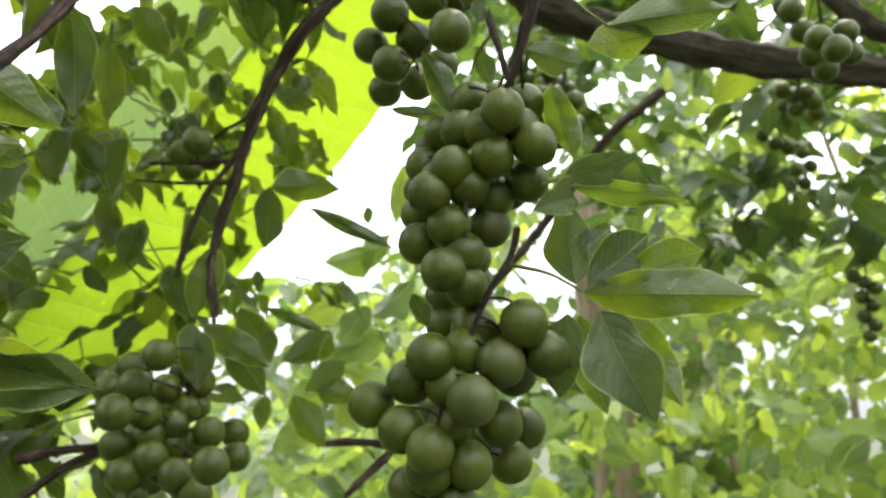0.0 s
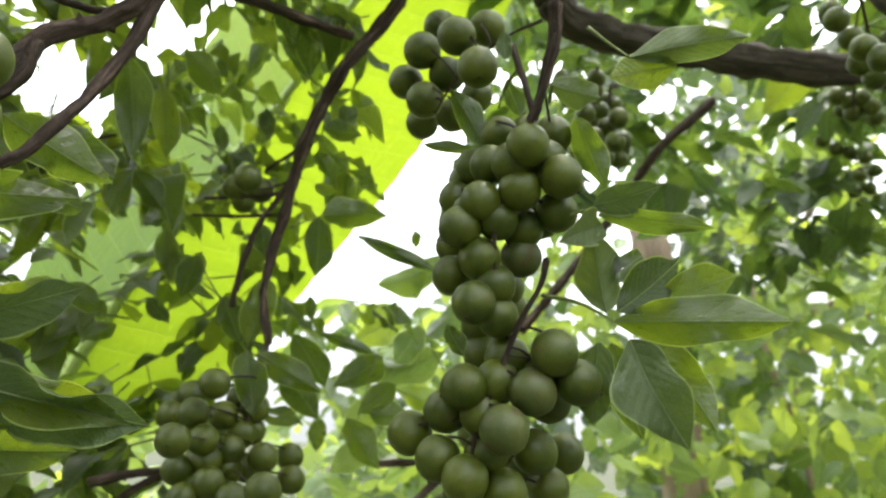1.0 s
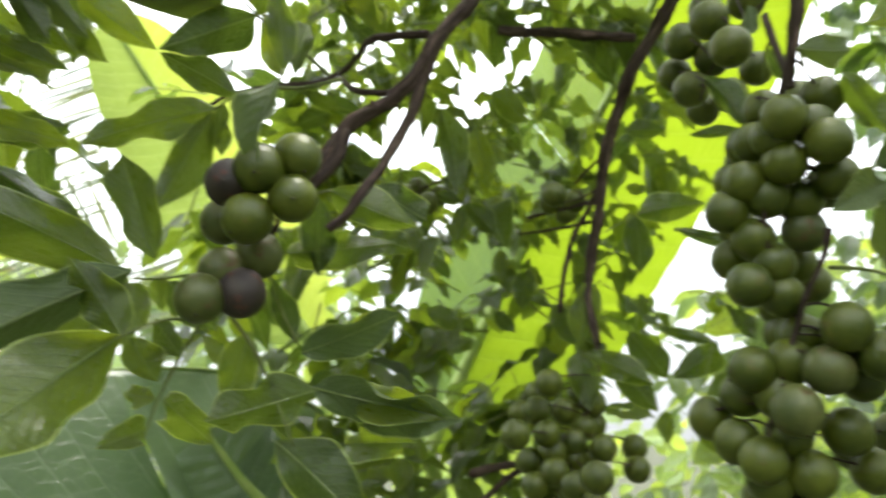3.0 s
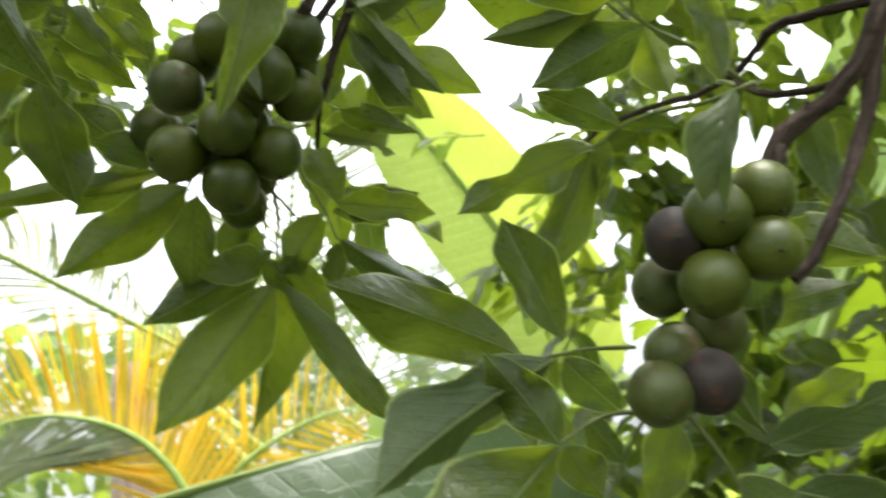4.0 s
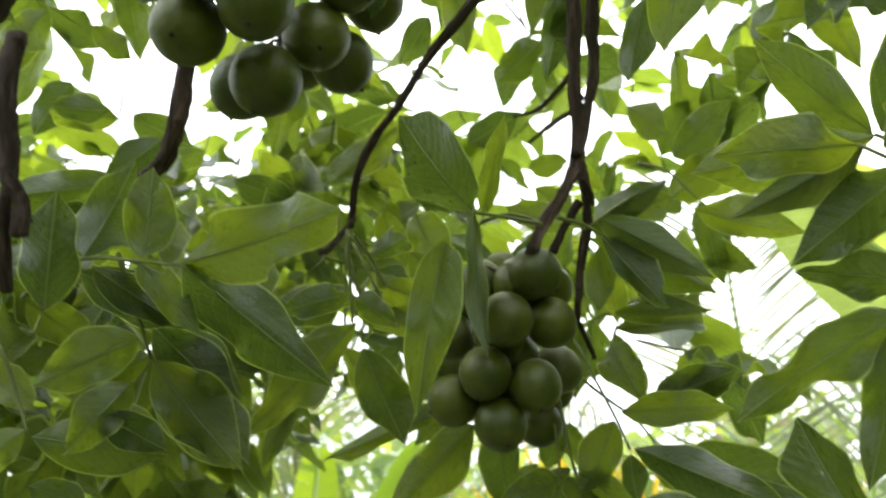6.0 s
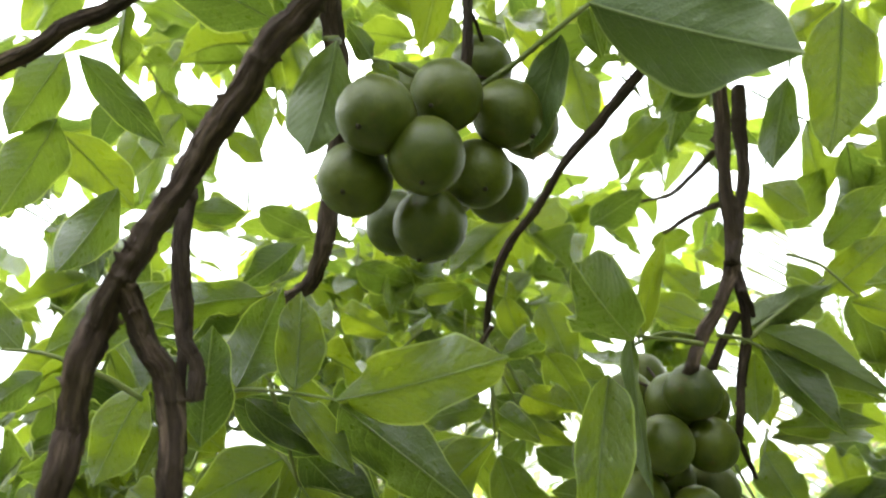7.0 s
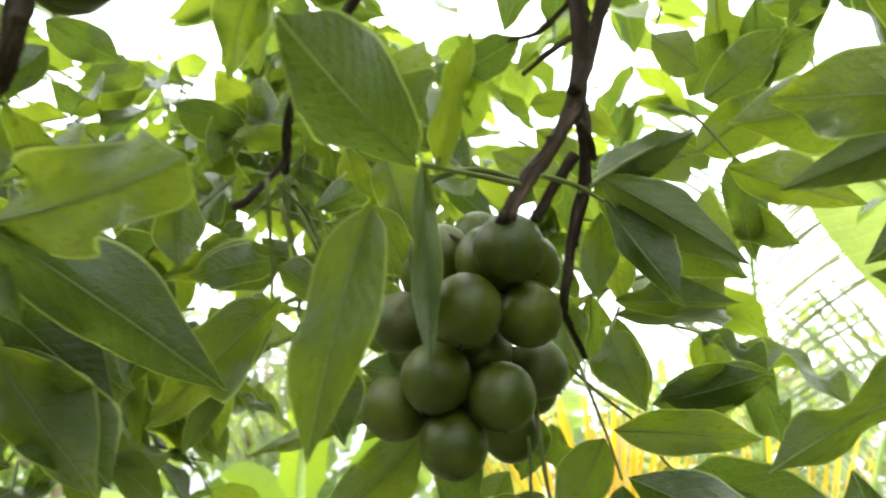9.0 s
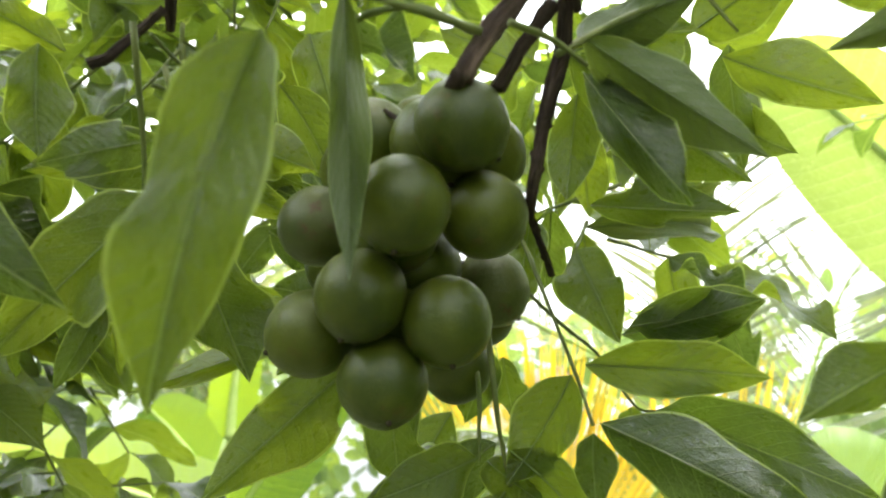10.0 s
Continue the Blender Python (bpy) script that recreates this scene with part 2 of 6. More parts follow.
# dark leaf of the vines; its colour also stands in for shaded gaps
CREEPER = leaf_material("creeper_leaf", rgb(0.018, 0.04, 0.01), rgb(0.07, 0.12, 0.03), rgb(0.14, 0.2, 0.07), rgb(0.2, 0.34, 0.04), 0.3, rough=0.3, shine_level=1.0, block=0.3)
# pale leaf: light on the front shrubs is put into its colour
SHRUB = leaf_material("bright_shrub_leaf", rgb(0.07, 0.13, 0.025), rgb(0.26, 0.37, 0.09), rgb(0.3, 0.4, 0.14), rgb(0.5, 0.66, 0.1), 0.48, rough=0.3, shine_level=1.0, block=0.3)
GREEN = fruit_skin("green_fruit_skin", rgb(0.039, 0.055, 0.006), rgb(0.091, 0.108, 0.011), rgb(0.17, 0.19, 0.05), rgb(0.11, 0.07, 0.02), 0.12, 0.36)
RUSSET = fruit_skin("russet_fruit_skin", rgb(0.05, 0.066, 0.016), rgb(0.1, 0.11, 0.03), rgb(0.17, 0.16, 0.07), rgb(0.1, 0.05, 0.025), 0.5)
PURPLE = fruit_skin("spoilt_fruit_skin", rgb(0.022, 0.014, 0.016), rgb(0.05, 0.032, 0.028), rgb(0.09, 0.06, 0.05), rgb(0.11, 0.035, 0.025), 0.4, 0.55)
TIP = plain_material("fruit_tip", rgb(0.02, 0.016, 0.01), rgb(0.05, 0.035, 0.02), 300.0, 0.7)
TWIG = bark_material("twig_bark", rgb(0.03, 0.019, 0.017), rgb(0.09, 0.06, 0.052), rgb(0.16, 0.115, 0.1), 500.0)
BARK = bark_material("branch_bark", rgb(0.022, 0.014, 0.013), rgb(0.1, 0.066, 0.056), rgb(0.28, 0.19, 0.16), 260.0)
TRUNK = bark_material("trunk_bark", rgb(0.24, 0.16, 0.13), rgb(0.42, 0.31, 0.26), rgb(0.5, 0.42, 0.37), 30.0)
LIMB = bark_material("smooth_limb_bark", rgb(0.045, 0.034, 0.03), rgb(0.105, 0.083, 0.074), rgb(0.17, 0.145, 0.13), 120.0)
STEM = plain_material("banana_stem", rgb(0.12, 0.15, 0.05), rgb(0.22, 0.2, 0.09), 6.0, 0.6, 0.4, 0.006, stretch=(1, 1, 0.2))
SOIL = plain_material("garden_soil", rgb(0.025, 0.035, 0.012), rgb(0.06, 0.06, 0.03), 1.3, 0.9, 0.6, 0.03, third=rgb(0.05, 0.1, 0.02))


# ---- builders ----
def mesh_of(name, verts, faces, uvs=None, mats=(), slots=None, smooth=True, edge=None):
    me = bpy.data.meshes.new(name)
    me.from_pydata([tuple(p) for p in verts], [], faces)
    if uvs is not None:
        layer = me.uv_layers.new(name="UVMap")
        flat = np.asarray(uvs, dtype=float)[[k for f in faces for k in f]]
        layer.data.foreach_set("uv", flat.ravel())
    if edge is not None:
        layer = me.uv_layers.new(name="Edge")
        flat = np.asarray([(e, 0.0) for e in edge])[[k for f in faces for k in f]]
        layer.data.foreach_set("uv", flat.ravel())
    for m in mats:
        me.materials.append(m)
    if slots is not None:
        me.polygons.foreach_set("material_index", slots)
    if smooth:
        me.polygons.foreach_set("use_smooth", [True] * len(faces))
    me.update()
    return me


def part(name, me, parent, label="", m=None):
    ob = new(name, me)
    ob.parent = parent
    if m is not None:
        ob.matrix_local = m
    return tagged(ob, label)


def thing(name, place, label, category, group="", kind=""):
    ob = new(name)
    ob.empty_display_size = 0.02
    ob.location = place
    return tagged(ob, label, category, group, kind)


def smooth_line(points, steps):
    """A Catmull-Rom line through the points."""
    p = [np.array(q, float) for q in points]
    p = [2 * p[0] - p[1], *p, 2 * p[-1] - p[-2]]
    out = []
    for k in range(1, len(p) - 2):
        a, b, c, d = p[k - 1 : k + 3]
        for s in np.arange(steps) / steps:
            out.append(0.5 * (2 * b + (c - a) * s + (2 * a - 5 * b + 4 * c - d) * s**2 + (3 * b - a - 3 * c + d) * s**3))
    return np.array([*out, p[-2]])


def tube(line, radii, sides=8, rough=0.0, seed=0, knots=0.0):
    """Verts and faces of a closed tube along a line; rough: uneven girth, knots: swollen joints."""
    line = np.asarray(line, float)
    rng = np.random.RandomState(seed)
    way = np.gradient(line, axis=0)
    way /= np.linalg.norm(way, axis=1)[:, None] + 1e-12
    up = np.array([0.31, 0.17, 0.93])
    verts, faces = [], []
    count = len(line)
    ridge, gone = rng.rand(sides), 0.0
    buds = {k: rng.randint(sides) for k in range(2, count - 2) if rng.rand() < 0.055} if knots and max(radii) < 0.0068 else {}
    for k in range(count):
        ridge = np.clip(ridge + rng.uniform(-0.22, 0.22, sides), 0, 1)
        up = up - way[k] * (up @ way[k])
        up /= np.linalg.norm(up) + 1e-12
        right = np.cross(way[k], up)
        gone += np.linalg.norm(line[k] - line[max(k - 1, 0)])
        swell = 1 + knots * (0.5 * math.sin(gone * 61.0 + seed) + 0.5 * math.sin(gone * 143.0 + 2.3 * seed))
        for s in range(sides):
            a = 2 * math.pi * s / sides
            r = radii[k] * swell * (1 + rough * (ridge[s] - 0.5) * 2)
            if k in buds:
                r *= 1 + 0.55 * max(0.0, math.cos(a - 2 * math.pi * buds[k] / sides)) ** 5
            verts.append(line[k] + r * (math.cos(a) * right + math.sin(a) * up))
    for k in range(count - 1):
        for s in range(sides):
            t = (s + 1) % sides
            faces.append((k * sides + s, k * sides + t, (k + 1) * sides + t, (k + 1) * sides + s))
    faces.append(tuple(range(sides))[::-1])
    faces.append(tuple((count - 1) * sides + s for s in range(sides)))
    return verts, faces


def tube_uv(line, radii, sides=8):
    """Metres round and along, for the verts of tube()."""
    along = np.r_[0, np.cumsum(np.linalg.norm(np.diff(np.asarray(line), axis=0), axis=1))]
    return [(abs(2 * s / sides - 1) * math.pi * r, a) for a, r in zip(along, radii) for s in range(sides)]


PROFILE = smooth_line([(0, 0.02, 0), (0.05, 0.25, 0), (0.13, 0.58, 0), (0.25, 0.86, 0), (0.4, 1, 0), (0.55, 0.99, 0), (0.69, 0.86, 0), (0.81, 0.6, 0), (0.89, 0.35, 0), (0.95, 0.15, 0), (1, 0.01, 0)], 6)


def blade(across, along, cup, arch, wave, twist, skew, phase, rag=1.0, fold=0.0, droop=0.0):
    """Verts, faces, uvs of a leaf of length 1 along y and width 1: a wedge base, a drawn-out tip, wavy margins."""
    verts, uvs, faces = [], [], []
    for j in range(along + 1):
        v = j / along
        half = 0.5 * float(np.interp(v, PROFILE[:, 0], PROFILE[:, 1]))
        for i in range(across + 1):
            s = 2 * i / across - 1
            hand = 1.0 if s > 0 else 0.0
            edge = 1 + (0.13 * math.sin(6.3 * v + phase + 2.6 * hand) + 0.06 * math.sin(14 * v + 2.3 * phase + 1.7 * hand) * (rag > 0.6)) * abs(s) * rag
            x = s * half * edge
            z = cup * s * s * half + fold * abs(s) * half + arch * 4 * v * (1 - v) - droop * v * v * v
            z += wave * half * 2 * s * s * (math.sin(7.5 * v + phase + 1.9 * hand) + 0.55 * math.sin(15 * v + 2.1 * phase + 4.1 * hand))
            z += 0.007 * abs(s) * math.sin(60 * v - 7 * abs(s)) * half * 2
            a = twist * (v - 0.3)
            x, z = x * math.cos(a) - z * math.sin(a), x * math.sin(a) + z * math.cos(a)
            x += skew * 4 * v * (1 - v)
            verts.append((x, v, z))
            uvs.append((s * half, v))
    w = across + 1
    for j in range(along):
        for i in range(across):
            faces.append((j * w + i, j * w + i + 1, (j + 1) * w + i + 1, (j + 1) * w + i))
    return verts, faces, uvs


def leaf_mesh(k, rng, skin):
    cup, arch, wave = rng.uniform(-0.15, 0.12), rng.uniform(-0.03, 0.1), rng.uniform(0.08, 0.17)
    twist, skew, phase = rng.uniform(-0.45, 0.45), rng.uniform(-0.07, 0.07), rng.uniform(0, 6)
    verts, faces, uvs = blade(8, 32, cup, arch, wave, twist, skew, phase, fold=rng.uniform(-0.05, 0.42), droop=rng.uniform(0.0, 0.14))
    slots = [0] * len(faces)
    line = [np.array(verts[j * 9 + 4]) - (0, 0, 0.004) for j in range(33)]
    tv, tf = tube(line, [0.011 * (1 - 0.85 * j / 32) for j in range(33)], 5)
    base = len(verts)
    verts, uvs = [*verts, *tv], [*uvs, *[(0, 0.5)] * len(tv)]
    faces = [*faces, *[tuple(base + q for q in f) for f in tf]]
    slots += [1] * len(tf)
    edge = [2 * (q % 9) / 8 - 1 for q in range(base)] + [0.0] * len(tv)
    return mesh_of("leaflet", verts, faces, uvs, (skin, MIDRIB), slots, edge=edge)


leaf_rng = random.Random(4)
LEAVES = [leaf_mesh(k, leaf_rng, LEAF) for k in range(14)]
SHEEN_LEAVES = [leaf_mesh(k, leaf_rng, LEAF_SHEEN) for k in range(4)]
# the same leaf shapes in the brighter SHRUB colour
BRIGHT_LEAVES = [leaf_mesh(k, leaf_rng, SHRUB) for k in range(4)]
tally = {"leaf": 0, "branch": 0}


def leaf_pose(base, tip, normal, width):
    base, tip, normal = Vector(base), Vector(tip), Vector(normal)
    y = tip - base
    length = y.length
    y.normalize()
    x = y.cross(normal).normalized()
    z = x.cross(y)
    turn = Matrix((x, y, z)).transposed().to_4x4()
    return Matrix.Translation(base) @ turn @ Matrix.Diagonal((width * 0.93, length, length, 1))


def compound_leaf(radius, *points, label="green compound leaf with pointed oval leaflets on a twig"):
    """A leafstalk, to which leaflet() adds the blades."""
    spray = thing("compound_leaf", points[0], label, "leaf", "leaves of the fruit tree")
    line = smooth_line(points, 5) - np.array(points[0])
    verts, faces = tube(line, np.linspace(radius * 1.05, radius * 0.65, len(line)), 7, 0.05, knots=0.12)
    part("leafstalk", mesh_of("leafstalk", verts, faces, mats=(STALK,)), spray)
    spray["ends"] = points[-1]
    return spray


def leaflet(spray, base, tip, width, normal, greyed=False, shapes=LEAVES):
    tally["leaf"] += 1
    shapes = SHEEN_LEAVES if greyed else shapes
    ob = part("leaflet", shapes[(tally["leaf"] * 5) % len(shapes)], spray, "leaflet with grey sky sheen in its colour" if greyed else "")
    ob.matrix_local = Matrix.Translation(-spray.location) @ leaf_pose(base, tip, normal, width)


def fruit_mesh(k, mat):
    rng = random.Random(30 + k)
    bm = bmesh.new()
    bmesh.ops.create_uvsphere(bm, u_segments=28, v_segments=18, radius=0.5)
    for v in bm.verts:
        d = v.co.normalized()
        r = 0.5 * (1 + 0.02 * noise.noise(d * 1.6 + Vector((k, 2, 5))))
        r *= 1 + 0.035 * max(0.0, -d.z) ** 14 - 0.05 * max(0.0, d.z) ** 20
        v.co = d * r
        v.co.z *= 1.0 + 0.03 * rng.random()
    for f in bm.faces:
        f.smooth = True
    me = bpy.data.meshes.new("fruit")
    bm.to_mesh(me)
    bm.free()
    me.materials.append(mat)
    return me


FRUITS = {"green": [fruit_mesh(k, GREEN) for k in range(4)], "russet": [fruit_mesh(k, RUSSET) for k in range(2)], "purple": [fruit_mesh(7, PURPLE)]}
nub_v, nub_f = tube([(0, 0, -0.49), (0, 0, -0.53), (0.004, 0, -0.56)], [0.042, 0.036, 0.02], 7, 0.1)
NUB = mesh_of("fruit_tip", nub_v, nub_f, mats=(TIP,))
bunches = []


def fruit_bunch(label):
    bunch = thing("fruit_bunch", (0, 0, 0), label, "fruit", "fruit bunches")
    bunches.append((bunch, []))
    return bunch


def fruit(bunch, place, size, skin="green"):
    bunches[-1][1].append((Vector(place), size, skin))


def rachis(bunch, radius, *points):
    """The bunch's stalk with a short stem to each fruit; then the fruits themselves, tips outwards."""
    rng = random.Random(len(bunches))
    fruits = bunches[-1][1]
    bunch.location = points[0]
    base = np.array(points[0])
    line = smooth_line(points, 5)
    radii = np.linspace(radius * 1.15, radius * 0.6, len(line))
    verts, faces = tube(line - base, radii, 10, 0.12, 3, 0.2)
    part("stalk", mesh_of("stalk", verts, faces, tube_uv(line, radii, 10), (TWIG,)), bunch, "brown woody stalk")
    if len(fruits) > 13:
        # more fruit at the back, between each pair of neighbours
        front = list(fruits)
        for p, (one, size, _) in enumerate(front):
            for other, _, _ in front[p + 1 :]:
                if (one - other).length < 1.5 * size:
                    spot = (one + other) / 2
                    spot = spot + (spot - Vector((0, 0, 1.5))).normalized() * 0.8 * size
                    if min((spot - f[0]).length for f in fruits) > 0.85 * size:
                        fruits.append((spot, size, "green"))
        for spot in map(Vector, line[len(line) // 4 :]):
            spot = spot + (spot - Vector((0, 0, 1.5))).normalized() * 0.3 * size
            if spot.z < max(f[0].z for f in front) - 0.6 * size and min((spot - f[0]).length for f in fruits) > 0.6 * size:
                fruits.append((spot, size, "green"))
    for k, (place, size, skin) in enumerate(fruits):
        near = min(line, key=lambda q: (Vector(q) - place).length + 0.4 * abs(q[2] - place.z - size * 0.5))
        out = (place - Vector(near)).normalized() + Vector((0, 0, -0.55)) + 0.5 * Vector((rng.uniform(-1, 1), rng.uniform(-1, 1), rng.uniform(-1, 1)))
        turn = (-out).to_track_quat("Z", "Y").to_matrix().to_4x4()
        meshes = FRUITS[skin]
        grow = size * rng.uniform(0.985, 1.03)
        body = part("fruit", meshes[k % len(meshes)], bunch, "" if skin == "green" else skin + " blemished fruit")
        body.matrix_local = Matrix.Translation(place - bunch.location) @ turn @ Matrix.Diagonal((grow, grow, grow, 1))
        part("fruit_tip", NUB, body)
        top = place + (turn.to_3x3() @ Vector((0, 0, 0.47 * size)))
        stem_line = smooth_line([near, (Vector(near) + top) / 2 + Vector((0, 0, 0.002)), top], 3) - base
        sv, sf = tube(stem_line, np.linspace(0.0008, 0.0011, len(stem_line)), 6)
        part("stem", mesh_of("stem", sv, sf, tube_uv(stem_line, [0.0014] * len(stem_line), 6), (TWIG,)), bunch)


tree = thing("fruit_tree", (1.45, 2.85, 0), "tropical fruit tree with rough brown branches and hanging fruit", "tree")


def branch(name, r0, r1, *points):
    """One limb or twig of the tree, tapered and knotted."""
    tally["branch"] += 1
    line = smooth_line(points, 16)
    rng = random.Random(tally["branch"])
    shift = [rng.uniform(0, 6) for _ in range(3)]
    line = line + np.array([[min(r0, 0.01) * 0.07 * (math.sin(k * 0.21 + q) + 0.5 * math.sin(k * 0.53 + 2 * q)) for q in shift] for k in range(len(line))])
    radii = np.linspace(r0, r1, len(line)) * 0.9
    verts, faces = tube(line - np.array(tree.location), radii, 20, 0.2, tally["branch"], 0.015 if name == "trunk" else 0.12)
    part(name, mesh_of(name, verts, faces, tube_uv(line, radii, 20), (TRUNK if name == "trunk" else LIMB if r0 > 0.012 else BARK if r0 > 0.0045 else TWIG,)), tree)



bunch = fruit_bunch("hanging bunch of round green fruit on a thin stalk")
fruit(bunch, (-0.012, 0.530, 1.811), 0.0313)
fruit(bunch, (-0.044, 0.568, 1.820), 0.0313)
fruit(bunch, (-0.024, 0.579, 1.802), 0.0313)
fruit(bunch, (0.005, 0.510, 1.773), 0.0313)
fruit(bunch, (-0.062, 0.598, 1.806), 0.0313)
fruit(bunch, (-0.042, 0.567, 1.774), 0.0313)
fruit(bunch, (-0.053, 0.647, 1.787), 0.0313)
fruit(bunch, (-0.023, 0.625, 1.784), 0.0313)
fruit(bunch, (-0.001, 0.641, 1.809), 0.0313)
fruit(bunch, (0.012, 0.563, 1.835), 0.0313)
fruit(bunch, (-0.033, 0.622, 1.872), 0.0313)
rachis(bunch, 0.0012, (0.055, 0.504, 1.806), (0.031, 0.509, 1.799), (0.007, 0.520, 1.788), (-0.016, 0.533, 1.771), (-0.031, 0.545, 1.753))

bunch = fruit_bunch("long hanging bunch of round dark green fruit")
fruit(bunch, (0.020, 0.509, 1.717), 0.0292)
fruit(bunch, (0.039, 0.462, 1.691), 0.0292)
fruit(bunch, (0.059, 0.508, 1.715), 0.0292)
fruit(bunch, (0.061, 0.475, 1.672), 0.0292)
fruit(bunch, (0.000, 0.532, 1.701), 0.0292)
fruit(bunch, (0.013, 0.494, 1.689), 0.0292)
fruit(bunch, (0.033, 0.478, 1.665), 0.0292)
fruit(bunch, (0.006, 0.480, 1.658), 0.0292)
fruit(bunch, (-0.014, 0.539, 1.678), 0.0292)
fruit(bunch, (0.059, 0.503, 1.655), 0.0292)
fruit(bunch, (0.035, 0.507, 1.645), 0.0292)
fruit(bunch, (-0.009, 0.484, 1.641), 0.0292)
fruit(bunch, (-0.017, 0.548, 1.643), 0.0292)
fruit(bunch, (0.004, 0.490, 1.620), 0.0292)
fruit(bunch, (0.033, 0.512, 1.625), 0.0292, "russet")
fruit(bunch, (-0.017, 0.513, 1.613), 0.0292)
fruit(bunch, (0.021, 0.539, 1.608), 0.0292)
fruit(bunch, (-0.000, 0.475, 1.587), 0.0292)
fruit(bunch, (0.001, 0.560, 1.582), 0.0292)
fruit(bunch, (0.023, 0.577, 1.598), 0.0292)
rachis(bunch, 0.0020, (0.060, 0.438, 1.759), (0.054, 0.444, 1.738), (0.043, 0.453, 1.708), (0.028, 0.469, 1.681), (0.017, 0.480, 1.644), (0.014, 0.482, 1.613), (0.015, 0.488, 1.579))

bunch = fruit_bunch("bunch of round green fruit with russet blemishes")
fruit(bunch, (0.052, 0.484, 1.554), 0.0312)
fruit(bunch, (0.021, 0.511, 1.553), 0.0312)
fruit(bunch, (0.003, 0.560, 1.561), 0.0312)
fruit(bunch, (-0.008, 0.488, 1.533), 0.0312)
fruit(bunch, (0.037, 0.487, 1.529), 0.0312, "russet")
fruit(bunch, (0.068, 0.496, 1.535), 0.0312)
fruit(bunch, (-0.022, 0.513, 1.518), 0.0312)
fruit(bunch, (-0.049, 0.525, 1.503), 0.0312)
fruit(bunch, (0.018, 0.472, 1.505), 0.0312, "russet")
fruit(bunch, (-0.027, 0.501, 1.487), 0.0312)
fruit(bunch, (-0.008, 0.483, 1.475), 0.0312)
fruit(bunch, (0.038, 0.519, 1.490), 0.0312)
fruit(bunch, (0.016, 0.500, 1.465), 0.0312)
fruit(bunch, (0.047, 0.545, 1.464), 0.0312)
fruit(bunch, (0.061, 0.576, 1.486), 0.0312)
fruit(bunch, (0.050, 0.538, 1.524), 0.0312)
fruit(bunch, (-0.022, 0.538, 1.447), 0.0312)
fruit(bunch, (0.006, 0.511, 1.441), 0.0312)
fruit(bunch, (-0.004, 0.587, 1.501), 0.0312)
fruit(bunch, (0.029, 0.604, 1.476), 0.0312)
rachis(bunch, 0.0020, (0.050, 0.493, 1.619), (0.045, 0.488, 1.600), (0.032, 0.488, 1.578), (0.023, 0.491, 1.559), (0.011, 0.489, 1.530), (0.000, 0.490, 1.505), (-0.005, 0.490, 1.480), (-0.011, 0.487, 1.450))

bunch = fruit_bunch("dense bunch of small round green fruit among leaves")
fruit(bunch, (-0.258, 0.689, 1.548), 0.0302)
fruit(bunch, (-0.306, 0.751, 1.540), 0.0302)
fruit(bunch, (-0.324, 0.744, 1.520), 0.0302)
fruit(bunch, (-0.286, 0.709, 1.521), 0.0302)
fruit(bunch, (-0.271, 0.748, 1.519), 0.0302)
fruit(bunch, (-0.266, 0.784, 1.536), 0.0302)
fruit(bunch, (-0.270, 0.631, 1.497), 0.0302)
fruit(bunch, (-0.271, 0.700, 1.496), 0.0302)
fruit(bunch, (-0.249, 0.773, 1.503), 0.0302)
fruit(bunch, (-0.258, 0.736, 1.485), 0.0302)
fruit(bunch, (-0.297, 0.755, 1.475), 0.0302)
fruit(bunch, (-0.297, 0.705, 1.468), 0.0302)
fruit(bunch, (-0.259, 0.689, 1.457), 0.0302)
fruit(bunch, (-0.247, 0.756, 1.467), 0.0302)
fruit(bunch, (-0.222, 0.732, 1.478), 0.0302)
fruit(bunch, (-0.220, 0.817, 1.475), 0.0302)
fruit(bunch, (-0.279, 0.680, 1.444), 0.0302)
fruit(bunch, (-0.294, 0.791, 1.430), 0.0302)
fruit(bunch, (-0.229, 0.671, 1.444), 0.0302)
fruit(bunch, (-0.189, 0.634, 1.455), 0.0302)
fruit(bunch, (-0.213, 0.800, 1.452), 0.0302)
fruit(bunch, (-0.213, 0.674, 1.428), 0.0302)
fruit(bunch, (-0.281, 0.707, 1.422), 0.0302)
rachis(bunch, 0.0020, (-0.238, 0.779, 1.594), (-0.234, 0.764, 1.547), (-0.246, 0.751, 1.513), (-0.255, 0.737, 1.481), (-0.259, 0.723, 1.446))

bunch = fruit_bunch("sparse bunch of green and browned fruit on a bent twig")
fruit(bunch, (-0.228, 0.257, 1.665), 0.0310)
fruit(bunch, (-0.216, 0.278, 1.675), 0.0310)
fruit(bunch, (-0.248, 0.252, 1.659), 0.0310, "purple")
fruit(bunch, (-0.274, 0.270, 1.643), 0.0310, "russet")
fruit(bunch, (-0.235, 0.255, 1.634), 0.0310)
fruit(bunch, (-0.216, 0.274, 1.647), 0.0310)
fruit(bunch, (-0.258, 0.285, 1.620), 0.0310, "russet")
fruit(bunch, (-0.270, 0.266, 1.608), 0.0310, "russet")
fruit(bunch, (-0.270, 0.249, 1.589), 0.0310, "russet")
fruit(bunch, (-0.257, 0.270, 1.593), 0.0310, "purple")
rachis(bunch, 0.0020, (-0.254, 0.322, 1.683), (-0.264, 0.311, 1.654), (-0.275, 0.303, 1.626), (-0.285, 0.294, 1.598), (-0.297, 0.283, 1.588))

